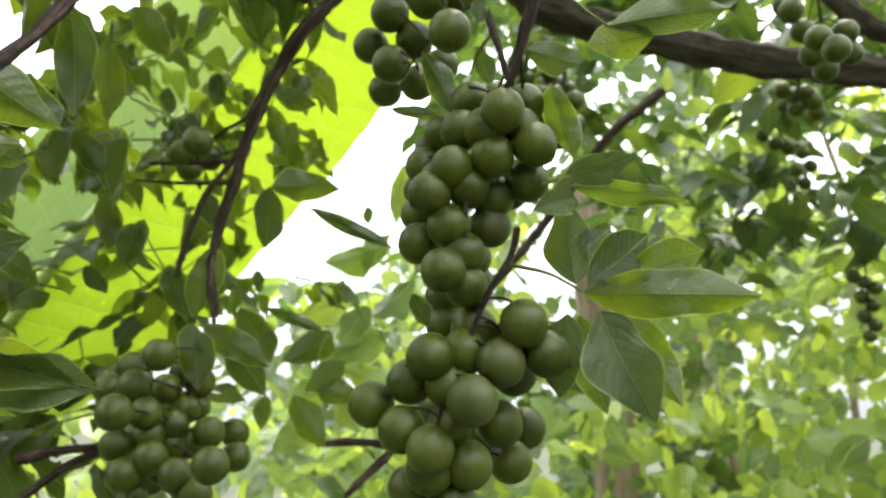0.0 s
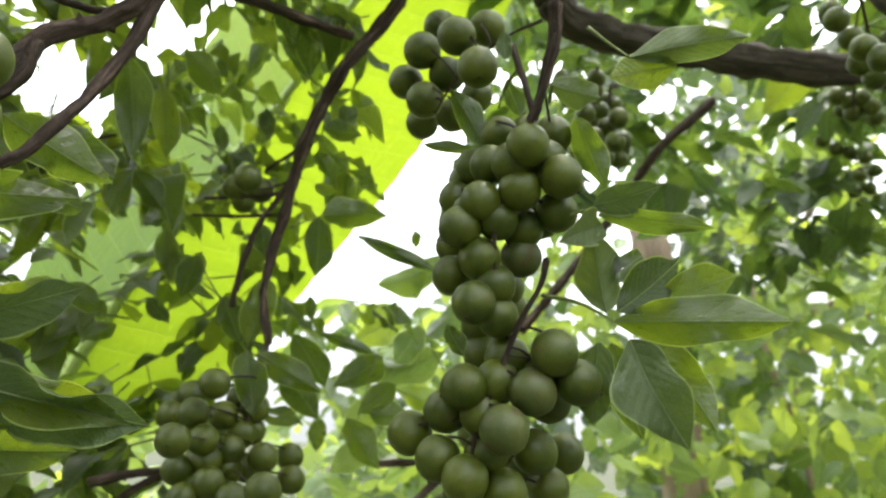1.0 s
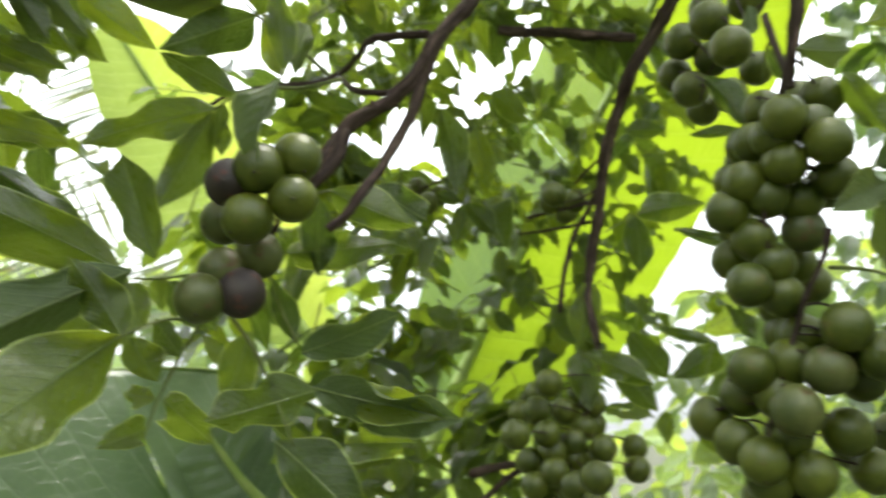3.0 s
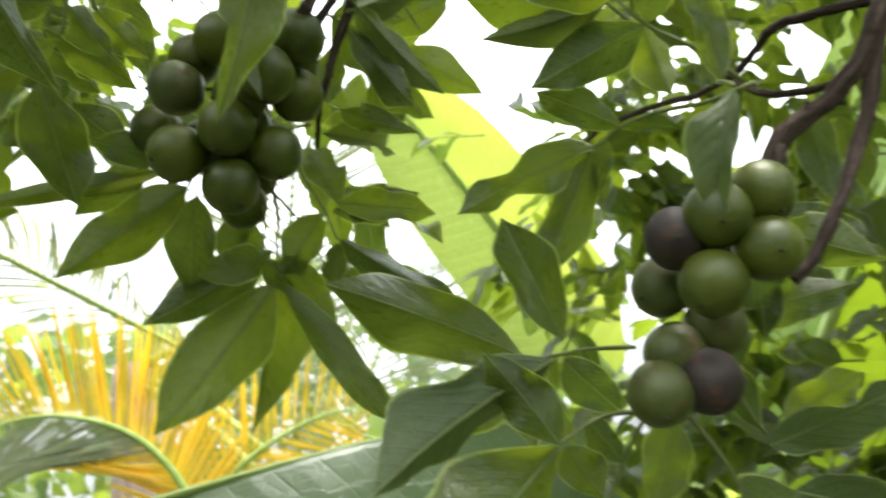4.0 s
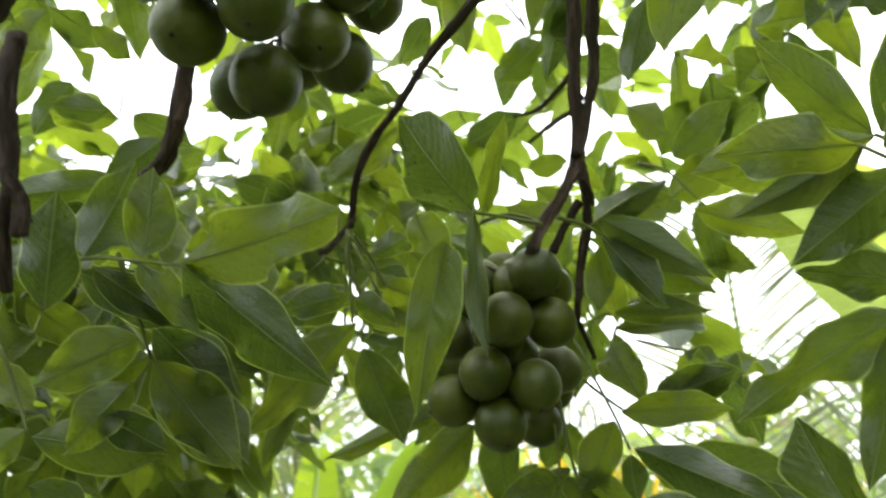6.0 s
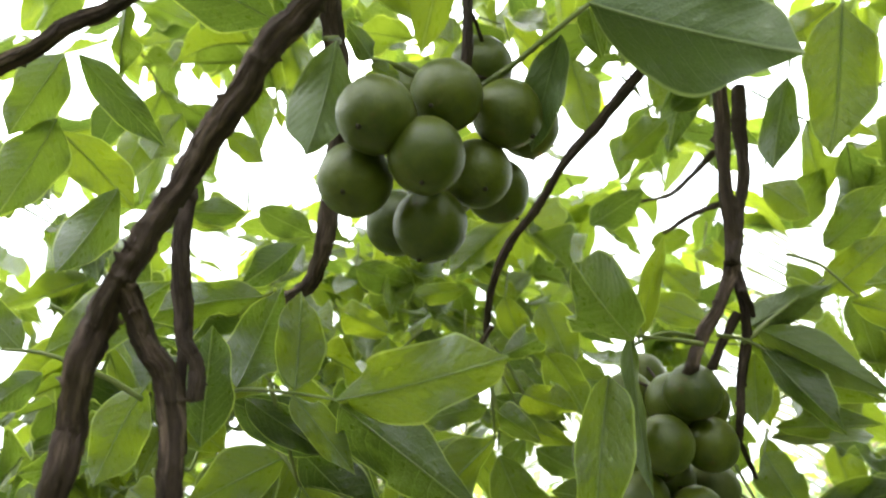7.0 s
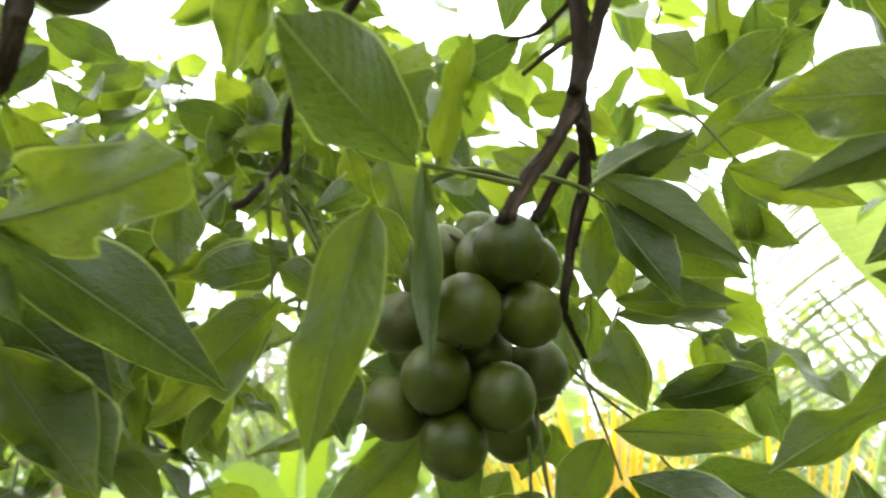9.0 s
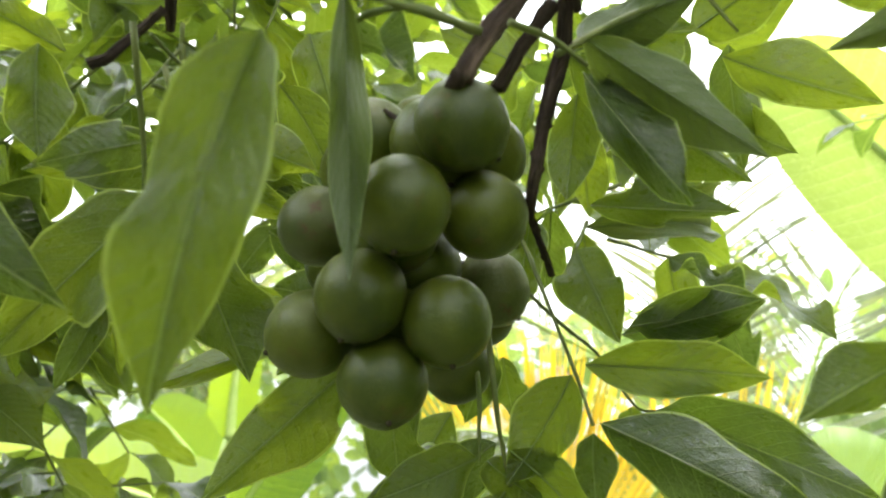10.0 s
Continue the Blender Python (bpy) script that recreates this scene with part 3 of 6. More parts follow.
bunch = fruit_bunch("full bunch of round green fruit hanging from a knotted twig")
fruit(bunch, (-0.388, 0.128, 1.810), 0.0322)
fruit(bunch, (-0.389, 0.108, 1.781), 0.0322)
fruit(bunch, (-0.424, 0.097, 1.820), 0.0322)
fruit(bunch, (-0.490, 0.119, 1.857), 0.0322)
fruit(bunch, (-0.411, 0.138, 1.786), 0.0322)
fruit(bunch, (-0.443, 0.077, 1.791), 0.0322, "russet")
fruit(bunch, (-0.412, 0.095, 1.756), 0.0322)
fruit(bunch, (-0.416, 0.125, 1.748), 0.0322)
fruit(bunch, (-0.461, 0.147, 1.771), 0.0322, "russet")
fruit(bunch, (-0.427, 0.103, 1.728), 0.0322)
fruit(bunch, (-0.437, 0.076, 1.747), 0.0322)
fruit(bunch, (-0.488, 0.135, 1.742), 0.0322)
fruit(bunch, (-0.501, 0.082, 1.791), 0.0322)
fruit(bunch, (-0.513, 0.118, 1.795), 0.0322)
rachis(bunch, 0.0025, (-0.370, 0.126, 1.819), (-0.394, 0.119, 1.809), (-0.415, 0.115, 1.788), (-0.435, 0.114, 1.765), (-0.442, 0.110, 1.745))

bunch = fruit_bunch("large bunch of smooth round green fruit close overhead")
fruit(bunch, (-0.203, 0.007, 1.882), 0.0313)
fruit(bunch, (-0.187, -0.019, 1.861), 0.0313)
fruit(bunch, (-0.198, -0.001, 1.848), 0.0313)
fruit(bunch, (-0.224, 0.032, 1.887), 0.0313)
fruit(bunch, (-0.212, -0.032, 1.849), 0.0313)
fruit(bunch, (-0.238, 0.017, 1.866), 0.0313)
fruit(bunch, (-0.235, -0.004, 1.839), 0.0313)
fruit(bunch, (-0.262, -0.022, 1.858), 0.0313)
fruit(bunch, (-0.257, 0.042, 1.906), 0.0313)
fruit(bunch, (-0.269, 0.025, 1.877), 0.0313)
fruit(bunch, (-0.243, 0.021, 1.933), 0.0313)
fruit(bunch, (-0.242, -0.018, 1.918), 0.0313)
fruit(bunch, (-0.283, 0.001, 1.891), 0.0313)
rachis(bunch, 0.0030, (-0.194, 0.019, 1.959), (-0.205, 0.017, 1.929), (-0.215, 0.015, 1.911), (-0.230, 0.007, 1.893), (-0.245, -0.000, 1.873))

bunch = fruit_bunch("bunch of round green fruit below a thick limb")
fruit(bunch, (0.424, 0.836, 1.974), 0.0303)
fruit(bunch, (0.412, 0.759, 1.897), 0.0303)
fruit(bunch, (0.419, 0.739, 1.875), 0.0303)
fruit(bunch, (0.450, 0.849, 1.923), 0.0303)
fruit(bunch, (0.466, 0.850, 1.905), 0.0303)
fruit(bunch, (0.480, 0.824, 1.939), 0.0303)
fruit(bunch, (0.463, 0.888, 1.976), 0.0303)
fruit(bunch, (0.515, 0.878, 1.939), 0.0303)
fruit(bunch, (0.439, 0.881, 2.009), 0.0303)
rachis(bunch, 0.0020, (0.421, 0.770, 1.979), (0.431, 0.785, 1.945), (0.440, 0.799, 1.910))

bunch = fruit_bunch("shaded bunch of small green fruit in the foliage")
fruit(bunch, (0.112, 1.032, 1.996), 0.0303)
fruit(bunch, (0.130, 1.107, 2.009), 0.0303)
fruit(bunch, (0.147, 1.049, 1.957), 0.0303)
fruit(bunch, (0.177, 1.115, 1.989), 0.0303)
fruit(bunch, (0.195, 1.051, 1.949), 0.0303)
fruit(bunch, (0.133, 1.060, 1.933), 0.0303)
fruit(bunch, (0.159, 1.062, 1.925), 0.0303)
fruit(bunch, (0.181, 1.004, 1.894), 0.0303)
fruit(bunch, (0.212, 1.131, 1.944), 0.0303)
fruit(bunch, (0.143, 1.138, 1.935), 0.0303)
fruit(bunch, (0.175, 1.073, 1.896), 0.0303)
fruit(bunch, (0.205, 1.142, 1.917), 0.0303)
fruit(bunch, (0.125, 1.169, 2.073), 0.0303)
fruit(bunch, (0.163, 1.122, 1.972), 0.0303)
rachis(bunch, 0.0020, (0.175, 1.089, 2.052), (0.167, 1.110, 2.008), (0.163, 1.139, 1.937))

bunch = fruit_bunch("small bunch of dark green fruit behind a branch")
fruit(bunch, (-0.245, 0.713, 1.761), 0.0303)
fruit(bunch, (-0.295, 0.810, 1.783), 0.0303)
fruit(bunch, (-0.267, 0.820, 1.782), 0.0303)
fruit(bunch, (-0.317, 0.899, 1.793), 0.0303)
rachis(bunch, 0.0015, (-0.230, 0.819, 1.793), (-0.251, 0.807, 1.780), (-0.274, 0.790, 1.774))

bunch = fruit_bunch("small loose bunch of green fruit far up the branch")
fruit(bunch, (-0.475, 0.731, 1.816), 0.0303)
fruit(bunch, (-0.486, 0.782, 1.840), 0.0303)
fruit(bunch, (-0.450, 0.753, 1.804), 0.0303)
fruit(bunch, (-0.499, 0.783, 1.812), 0.0303)
fruit(bunch, (-0.492, 0.848, 1.847), 0.0303)
fruit(bunch, (-0.549, 0.817, 1.826), 0.0303)
rachis(bunch, 0.0015, (-0.412, 0.746, 1.829), (-0.450, 0.748, 1.825), (-0.472, 0.739, 1.809))
branch("limb", 0.0090, 0.0050, (-0.094, 0.779, 1.999), (-0.126, 0.786, 1.960), (-0.163, 0.782, 1.914), (-0.189, 0.796, 1.874), (-0.210, 0.799, 1.831), (-0.224, 0.810, 1.794), (-0.234, 0.810, 1.751), (-0.246, 0.809, 1.705), (-0.251, 0.804, 1.672), (-0.247, 0.792, 1.632), (-0.237, 0.779, 1.594))
branch("twig", 0.0040, 0.0030, (-0.227, 0.810, 1.790), (-0.243, 0.804, 1.762), (-0.258, 0.788, 1.728), (-0.269, 0.775, 1.681), (-0.277, 0.771, 1.634))
branch("twig", 0.0030, 0.0020, (-0.237, 0.808, 1.773), (-0.283, 0.810, 1.772), (-0.333, 0.814, 1.772))
branch("twig", 0.0025, 0.0020, (-0.218, 0.800, 1.824), (-0.244, 0.808, 1.812), (-0.262, 0.817, 1.804))
branch("twig", 0.0025, 0.0015, (-0.234, 0.811, 1.748), (-0.290, 0.815, 1.749), (-0.351, 0.823, 1.755))
branch("twig", 0.0050, 0.0030, (0.061, 0.452, 1.789), (0.059, 0.456, 1.763), (0.053, 0.459, 1.740), (0.043, 0.463, 1.709))
branch("twig", 0.0030, 0.0020, (0.032, 0.504, 1.786), (0.038, 0.487, 1.752), (0.042, 0.477, 1.728), (0.046, 0.472, 1.713))
branch("limb", 0.0260, 0.0240, (0.098, 1.016, 2.132), (0.137, 1.031, 2.099), (0.218, 1.035, 2.067), (0.337, 1.041, 2.039), (0.477, 1.038, 2.008), (0.647, 1.021, 1.979), (0.838, 1.025, 1.955))
branch("limb", 0.0160, 0.0140, (0.547, 1.001, 2.123), (0.608, 1.005, 2.057), (0.651, 1.014, 2.039), (0.778, 1.046, 2.010))
branch("limb", 0.0100, 0.0090, (0.427, 1.363, 2.105), (0.319, 1.365, 2.014), (0.246, 1.406, 1.916), (0.181, 1.431, 1.834), (0.125, 1.446, 1.768), (0.045, 1.458, 1.679))
branch("trunk", 0.0720, 0.1000, (0.574, 2.985, 2.465), (0.585, 3.0, 2.4), (0.616, 3.069, 2.132), (0.650, 3.158, 1.865), (0.709, 3.217, 1.351), (0.735, 3.177, 0.535), (0.724, 3.208, -0.199))
branch("limb", 0.0060, 0.0050, (-0.177, 1.085, 1.453), (-0.130, 1.091, 1.453), (-0.091, 1.095, 1.452), (-0.075, 1.096, 1.441), (-0.106, 1.091, 1.410), (-0.136, 1.085, 1.381))
branch("limb", 0.0060, 0.0040, (-0.455, 0.832, 1.448), (-0.414, 0.832, 1.455), (-0.367, 0.821, 1.461), (-0.324, 0.817, 1.467))
branch("limb", 0.0050, 0.0040, (-0.446, 0.834, 1.408), (-0.407, 0.834, 1.437), (-0.366, 0.821, 1.456))
branch("limb", 0.0066, 0.0052, (-0.155, 0.426, 1.855), (-0.168, 0.414, 1.826), (-0.185, 0.393, 1.795), (-0.198, 0.384, 1.766), (-0.216, 0.372, 1.746), (-0.235, 0.355, 1.729), (-0.249, 0.338, 1.701), (-0.255, 0.322, 1.680))
branch("twig", 0.0050, 0.0030, (-0.180, 0.398, 1.802), (-0.190, 0.391, 1.773), (-0.202, 0.377, 1.727), (-0.211, 0.361, 1.694), (-0.217, 0.346, 1.672), (-0.226, 0.335, 1.652), (-0.234, 0.326, 1.641))
branch("twig", 0.0035, 0.0022, (-0.187, 0.389, 1.800), (-0.215, 0.388, 1.808), (-0.239, 0.384, 1.812), (-0.259, 0.389, 1.806), (-0.279, 0.392, 1.799), (-0.305, 0.388, 1.796))
branch("twig", 0.0025, 0.0020, (-0.208, 0.378, 1.755), (-0.230, 0.380, 1.761), (-0.251, 0.376, 1.768), (-0.275, 0.386, 1.791))
branch("twig", 0.0060, 0.0050, (-0.239, 0.350, 1.721), (-0.243, 0.339, 1.695), (-0.255, 0.325, 1.673))
branch("twig", 0.0022, 0.0016, (-0.305, 0.388, 1.796), (-0.322, 0.363, 1.790), (-0.337, 0.328, 1.775), (-0.346, 0.312, 1.761))
branch("limb", 0.0070, 0.0060, (-0.303, 0.716, 1.992), (-0.271, 0.734, 1.986), (-0.233, 0.752, 1.979), (-0.190, 0.762, 1.963), (-0.148, 0.769, 1.949))
branch("limb", 0.0051, 0.0056, (-0.131, -0.008, 1.910), (-0.138, -0.028, 1.882), (-0.145, -0.040, 1.872), (-0.150, -0.051, 1.862), (-0.158, -0.064, 1.847), (-0.164, -0.076, 1.832), (-0.169, -0.085, 1.818), (-0.172, -0.094, 1.805), (-0.175, -0.102, 1.789), (-0.184, -0.112, 1.777), (-0.187, -0.116, 1.763), (-0.197, -0.121, 1.747), (-0.200, -0.123, 1.730), (-0.213, -0.133, 1.705))
branch("limb", 0.0048, 0.0042, (-0.175, -0.102, 1.790), (-0.184, -0.098, 1.778), (-0.189, -0.094, 1.769), (-0.195, -0.090, 1.761), (-0.201, -0.088, 1.747), (-0.205, -0.087, 1.730), (-0.215, -0.088, 1.706))
branch("limb", 0.0062, 0.0045, (-0.227, -0.061, 2.009), (-0.240, -0.060, 1.999), (-0.255, -0.060, 1.985), (-0.272, -0.060, 1.968), (-0.288, -0.061, 1.949), (-0.303, -0.067, 1.929), (-0.313, -0.071, 1.902), (-0.321, -0.075, 1.878), (-0.330, -0.082, 1.867), (-0.344, -0.094, 1.866), (-0.360, -0.111, 1.870), (-0.375, -0.128, 1.872))
branch("twig", 0.0042, 0.0034, (-0.215, -0.104, 1.852), (-0.214, -0.104, 1.837), (-0.221, -0.104, 1.815), (-0.227, -0.102, 1.793), (-0.227, -0.099, 1.785), (-0.230, -0.095, 1.776), (-0.232, -0.095, 1.765))
branch("twig", 0.0026, 0.0026, (-0.228, -0.102, 1.790), (-0.228, -0.101, 1.779), (-0.237, -0.104, 1.765), (-0.249, -0.105, 1.749))
branch("limb", 0.0050, 0.0040, (-0.206, -0.121, 1.989), (-0.208, -0.145, 1.974), (-0.210, -0.163, 1.961), (-0.208, -0.180, 1.950), (-0.209, -0.192, 1.939), (-0.213, -0.217, 1.929))
branch("twig", 0.0040, 0.0025, (-0.303, 0.137, 2.006), (-0.324, 0.114, 1.990), (-0.343, 0.090, 1.972), (-0.367, 0.069, 1.961), (-0.383, 0.049, 1.938), (-0.403, 0.030, 1.923), (-0.415, 0.017, 1.901), (-0.447, 0.010, 1.879))
branch("twig", 0.0047, 0.0042, (-0.324, 0.168, 2.033), (-0.338, 0.168, 2.003), (-0.352, 0.167, 1.969), (-0.363, 0.164, 1.927), (-0.376, 0.162, 1.883), (-0.378, 0.151, 1.860), (-0.378, 0.139, 1.843), (-0.374, 0.126, 1.819))
branch("twig", 0.0040, 0.0012, (-0.376, 0.162, 1.883), (-0.380, 0.165, 1.864), (-0.390, 0.164, 1.840), (-0.400, 0.159, 1.817), (-0.408, 0.155, 1.792), (-0.423, 0.159, 1.786), (-0.450, 0.171, 1.774))
branch("twig", 0.0030, 0.0025, (-0.379, 0.159, 1.853), (-0.382, 0.149, 1.838), (-0.385, 0.140, 1.822))
branch("twig", 0.0045, 0.0040, (-0.357, 0.185, 2.004), (-0.367, 0.183, 1.976), (-0.373, 0.181, 1.949), (-0.374, 0.171, 1.914), (-0.369, 0.159, 1.881))
branch("twig", 0.0025, 0.0015, (-0.456, 0.194, 2.025), (-0.477, 0.179, 2.018), (-0.497, 0.164, 2.014), (-0.519, 0.145, 2.023))
branch("twig", 0.0025, 0.0015, (-0.421, 0.176, 1.955), (-0.455, 0.162, 1.965), (-0.480, 0.150, 1.968))
branch("twig", 0.0025, 0.0015, (-0.365, 0.160, 1.862), (-0.373, 0.165, 1.857), (-0.381, 0.169, 1.852))
branch("twig", 0.0025, 0.0020, (-0.416, -0.008, 1.844), (-0.414, 0.000, 1.847), (-0.420, 0.015, 1.871))

spray = compound_leaf(0.0013, (-0.302, -0.154, 1.791), (-0.292, -0.166, 1.798), (-0.286, -0.175, 1.801), (-0.281, -0.196, 1.809), (-0.277, -0.217, 1.811))
leaflet(spray, (-0.288, -0.202, 1.812), (-0.309, -0.154, 1.860), 0.035, (-0.75, -0.60, 0.27))
leaflet(spray, (-0.282, -0.210, 1.812), (-0.275, -0.237, 1.838), 0.022, (0.96, 0.27, 0.02))

spray = compound_leaf(0.0013, (-0.331, -0.147, 1.783), (-0.332, -0.137, 1.795), (-0.328, -0.116, 1.803), (-0.329, -0.086, 1.800), (-0.322, -0.062, 1.793))
leaflet(spray, (-0.311, -0.060, 1.789), (-0.268, 0.031, 1.792), 0.039, (-0.84, 0.38, 0.39))
leaflet(spray, (-0.305, -0.056, 1.785), (-0.392, 0.005, 1.747), 0.040, (-0.63, -0.58, 0.51))
leaflet(spray, (-0.328, -0.086, 1.801), (-0.327, -0.087, 1.858), 0.029, (-0.95, -0.31, 0.01))
leaflet(spray, (-0.327, -0.117, 1.804), (-0.332, -0.101, 1.862), 0.035, (-0.89, -0.45, 0.05))
leaflet(spray, (-0.328, -0.087, 1.799), (-0.328, -0.053, 1.758), 0.018, (1.00, 0.03, 0.04))
leaflet(spray, (-0.330, -0.113, 1.799), (-0.362, -0.070, 1.774), 0.022, (-0.84, -0.43, 0.33))

spray = compound_leaf(0.0010, (-0.327, -0.142, 1.765), (-0.330, -0.137, 1.763), (-0.329, -0.134, 1.772))
leaflet(spray, (-0.329, -0.133, 1.774), (-0.302, -0.124, 1.829), 0.032, (-0.81, -0.38, 0.45))

spray = compound_leaf(0.0014, (-0.380, 0.134, 1.840), (-0.359, 0.113, 1.835), (-0.353, 0.099, 1.829), (-0.355, 0.093, 1.827))
leaflet(spray, (-0.318, 0.088, 1.815), (-0.232, 0.052, 1.818), 0.038, (-0.22, -0.46, 0.86))
leaflet(spray, (-0.354, 0.096, 1.829), (-0.309, 0.110, 1.871), 0.013, (-0.70, 0.25, 0.66))

spray = compound_leaf(0.0012, (-0.365, 0.105, 1.854), (-0.352, 0.098, 1.838), (-0.341, 0.096, 1.827))
leaflet(spray, (-0.339, 0.090, 1.829), (-0.366, 0.093, 1.750), 0.014, (-0.95, -0.05, 0.32), True)

spray = compound_leaf(0.0014, (-0.358, 0.131, 1.827), (-0.349, 0.112, 1.827), (-0.340, 0.090, 1.827))
leaflet(spray, (-0.315, 0.073, 1.797), (-0.308, 0.056, 1.709), 0.027, (0.99, 0.09, 0.08))

spray = compound_leaf(0.0012, (-0.363, 0.141, 1.834), (-0.372, 0.157, 1.834), (-0.382, 0.171, 1.831))
leaflet(spray, (-0.414, 0.179, 1.847), (-0.386, 0.209, 1.780), 0.024, (-0.73, 0.69, 0.01))
leaflet(spray, (-0.435, 0.179, 1.869), (-0.447, 0.260, 1.816), 0.030, (-0.97, 0.01, 0.25))
leaflet(spray, (-0.435, 0.179, 1.869), (-0.464, 0.247, 1.906), 0.026, (-0.30, -0.55, 0.78))

spray = compound_leaf(0.0015, (-0.230, 0.022, 1.910), (-0.218, 0.035, 1.909), (-0.202, 0.053, 1.911), (-0.193, 0.069, 1.917))
leaflet(spray, (-0.193, 0.069, 1.918), (-0.177, 0.141, 1.865), 0.049, (-0.68, 0.53, 0.51), True)
leaflet(spray, (-0.201, 0.070, 1.923), (-0.231, 0.078, 1.921), 0.016, (-0.11, -0.07, 0.99))
leaflet(spray, (-0.200, 0.070, 1.924), (-0.234, 0.096, 1.971), 0.020, (0.31, -0.73, 0.61))

spray = compound_leaf(0.0015, (-0.213, -0.008, 1.904), (-0.205, -0.015, 1.903), (-0.198, -0.024, 1.901))
leaflet(spray, (-0.198, -0.024, 1.901), (-0.189, -0.034, 1.915), 0.011, (-0.85, -0.06, 0.53))
leaflet(spray, (-0.199, -0.025, 1.900), (-0.202, -0.012, 1.892), 0.009, (-0.84, 0.12, 0.53))
leaflet(spray, (-0.202, 0.057, 1.910), (-0.242, 0.042, 1.879), 0.020, (-0.63, 0.11, 0.77), True)

spray = compound_leaf(0.0016, (-0.221, -0.046, 1.937), (-0.213, -0.045, 1.931), (-0.198, -0.046, 1.916))
leaflet(spray, (-0.200, -0.041, 1.916), (-0.214, -0.055, 1.863), 0.031, (-0.88, -0.36, 0.32), True)
leaflet(spray, (-0.195, -0.067, 1.926), (-0.149, -0.113, 1.928), 0.032, (-0.50, -0.47, 0.73))

spray = compound_leaf(0.0012, (-0.292, 0.244, 2.027), (-0.296, 0.234, 2.014), (-0.293, 0.229, 2.005))
leaflet(spray, (-0.293, 0.229, 2.005), (-0.327, 0.213, 1.922), 0.042, (-0.89, 0.35, 0.30))
leaflet(spray, (-0.299, 0.230, 2.013), (-0.313, 0.199, 2.000), 0.021, (-0.81, 0.13, 0.56))

spray = compound_leaf(0.0012, (-0.470, 0.232, 1.938), (-0.451, 0.245, 1.918), (-0.445, 0.261, 1.889))
leaflet(spray, (-0.411, 0.176, 1.858), (-0.406, 0.226, 1.880), 0.023, (-0.97, -0.00, 0.24), True)
leaflet(spray, (-0.393, 0.173, 1.849), (-0.402, 0.241, 1.808), 0.028, (-0.88, 0.15, 0.45), True)
leaflet(spray, (-0.447, 0.188, 1.804), (-0.453, 0.257, 1.805), 0.021, (-0.82, -0.08, 0.56))

spray = compound_leaf(0.0016, (-0.244, 0.353, 1.767), (-0.270, 0.340, 1.763), (-0.292, 0.326, 1.764), (-0.314, 0.312, 1.760), (-0.331, 0.303, 1.750))
leaflet(spray, (-0.314, 0.312, 1.760), (-0.330, 0.254, 1.779), 0.026, (-0.73, 0.39, 0.56))
leaflet(spray, (-0.329, 0.305, 1.751), (-0.387, 0.230, 1.718), 0.031, (-0.73, 0.31, 0.61))
leaflet(spray, (-0.332, 0.303, 1.749), (-0.367, 0.281, 1.671), 0.034, (-0.73, 0.66, 0.14))
leaflet(spray, (-0.323, 0.308, 1.754), (-0.346, 0.315, 1.726), 0.016, (-0.45, 0.69, 0.57))

spray = compound_leaf(0.0015, (-0.245, 0.340, 1.765), (-0.254, 0.313, 1.783), (-0.269, 0.291, 1.801), (-0.275, 0.274, 1.818))
leaflet(spray, (-0.270, 0.291, 1.801), (-0.336, 0.261, 1.785), 0.038, (-0.45, 0.73, 0.52))
leaflet(spray, (-0.275, 0.274, 1.818), (-0.320, 0.225, 1.845), 0.033, (-0.47, 0.71, 0.52))
leaflet(spray, (-0.288, 0.286, 1.827), (-0.356, 0.242, 1.824), 0.025, (-0.52, 0.76, 0.38), True)
leaflet(spray, (-0.269, 0.291, 1.801), (-0.239, 0.278, 1.826), 0.024, (-0.29, 0.65, 0.70))

spray = compound_leaf(0.0014, (-0.485, 0.147, 1.783), (-0.464, 0.148, 1.732), (-0.475, 0.152, 1.711), (-0.484, 0.157, 1.692))
leaflet(spray, (-0.485, 0.155, 1.690), (-0.509, 0.087, 1.598), 0.050, (-0.96, 0.25, 0.07))
leaflet(spray, (-0.457, 0.147, 1.682), (-0.389, 0.182, 1.588), 0.023, (0.70, -0.66, 0.26))
leaflet(spray, (-0.476, 0.150, 1.709), (-0.514, 0.081, 1.665), 0.033, (-0.91, 0.33, 0.25))
leaflet(spray, (-0.475, 0.156, 1.706), (-0.492, 0.201, 1.664), 0.027, (-0.85, 0.15, 0.51))
leaflet(spray, (-0.517, 0.171, 1.713), (-0.564, 0.180, 1.596), 0.039, (-0.37, 0.91, 0.22))

spray = compound_leaf(0.0015, (-0.351, 0.339, 1.628), (-0.376, 0.323, 1.631), (-0.394, 0.313, 1.630), (-0.410, 0.295, 1.629))
leaflet(spray, (-0.376, 0.264, 1.625), (-0.406, 0.148, 1.669), 0.047, (-0.91, 0.33, 0.26))
leaflet(spray, (-0.412, 0.293, 1.627), (-0.438, 0.230, 1.584), 0.042, (0.90, -0.42, 0.08))
leaflet(spray, (-0.406, 0.293, 1.626), (-0.390, 0.276, 1.574), 0.030, (0.69, -0.60, 0.40))
leaflet(spray, (-0.348, 0.271, 1.630), (-0.372, 0.255, 1.712), 0.034, (0.67, -0.74, 0.05))
leaflet(spray, (-0.393, 0.314, 1.627), (-0.383, 0.354, 1.590), 0.032, (-0.81, 0.50, 0.32))
leaflet(spray, (-0.400, 0.306, 1.629), (-0.413, 0.325, 1.608), 0.018, (-0.62, 0.39, 0.68))

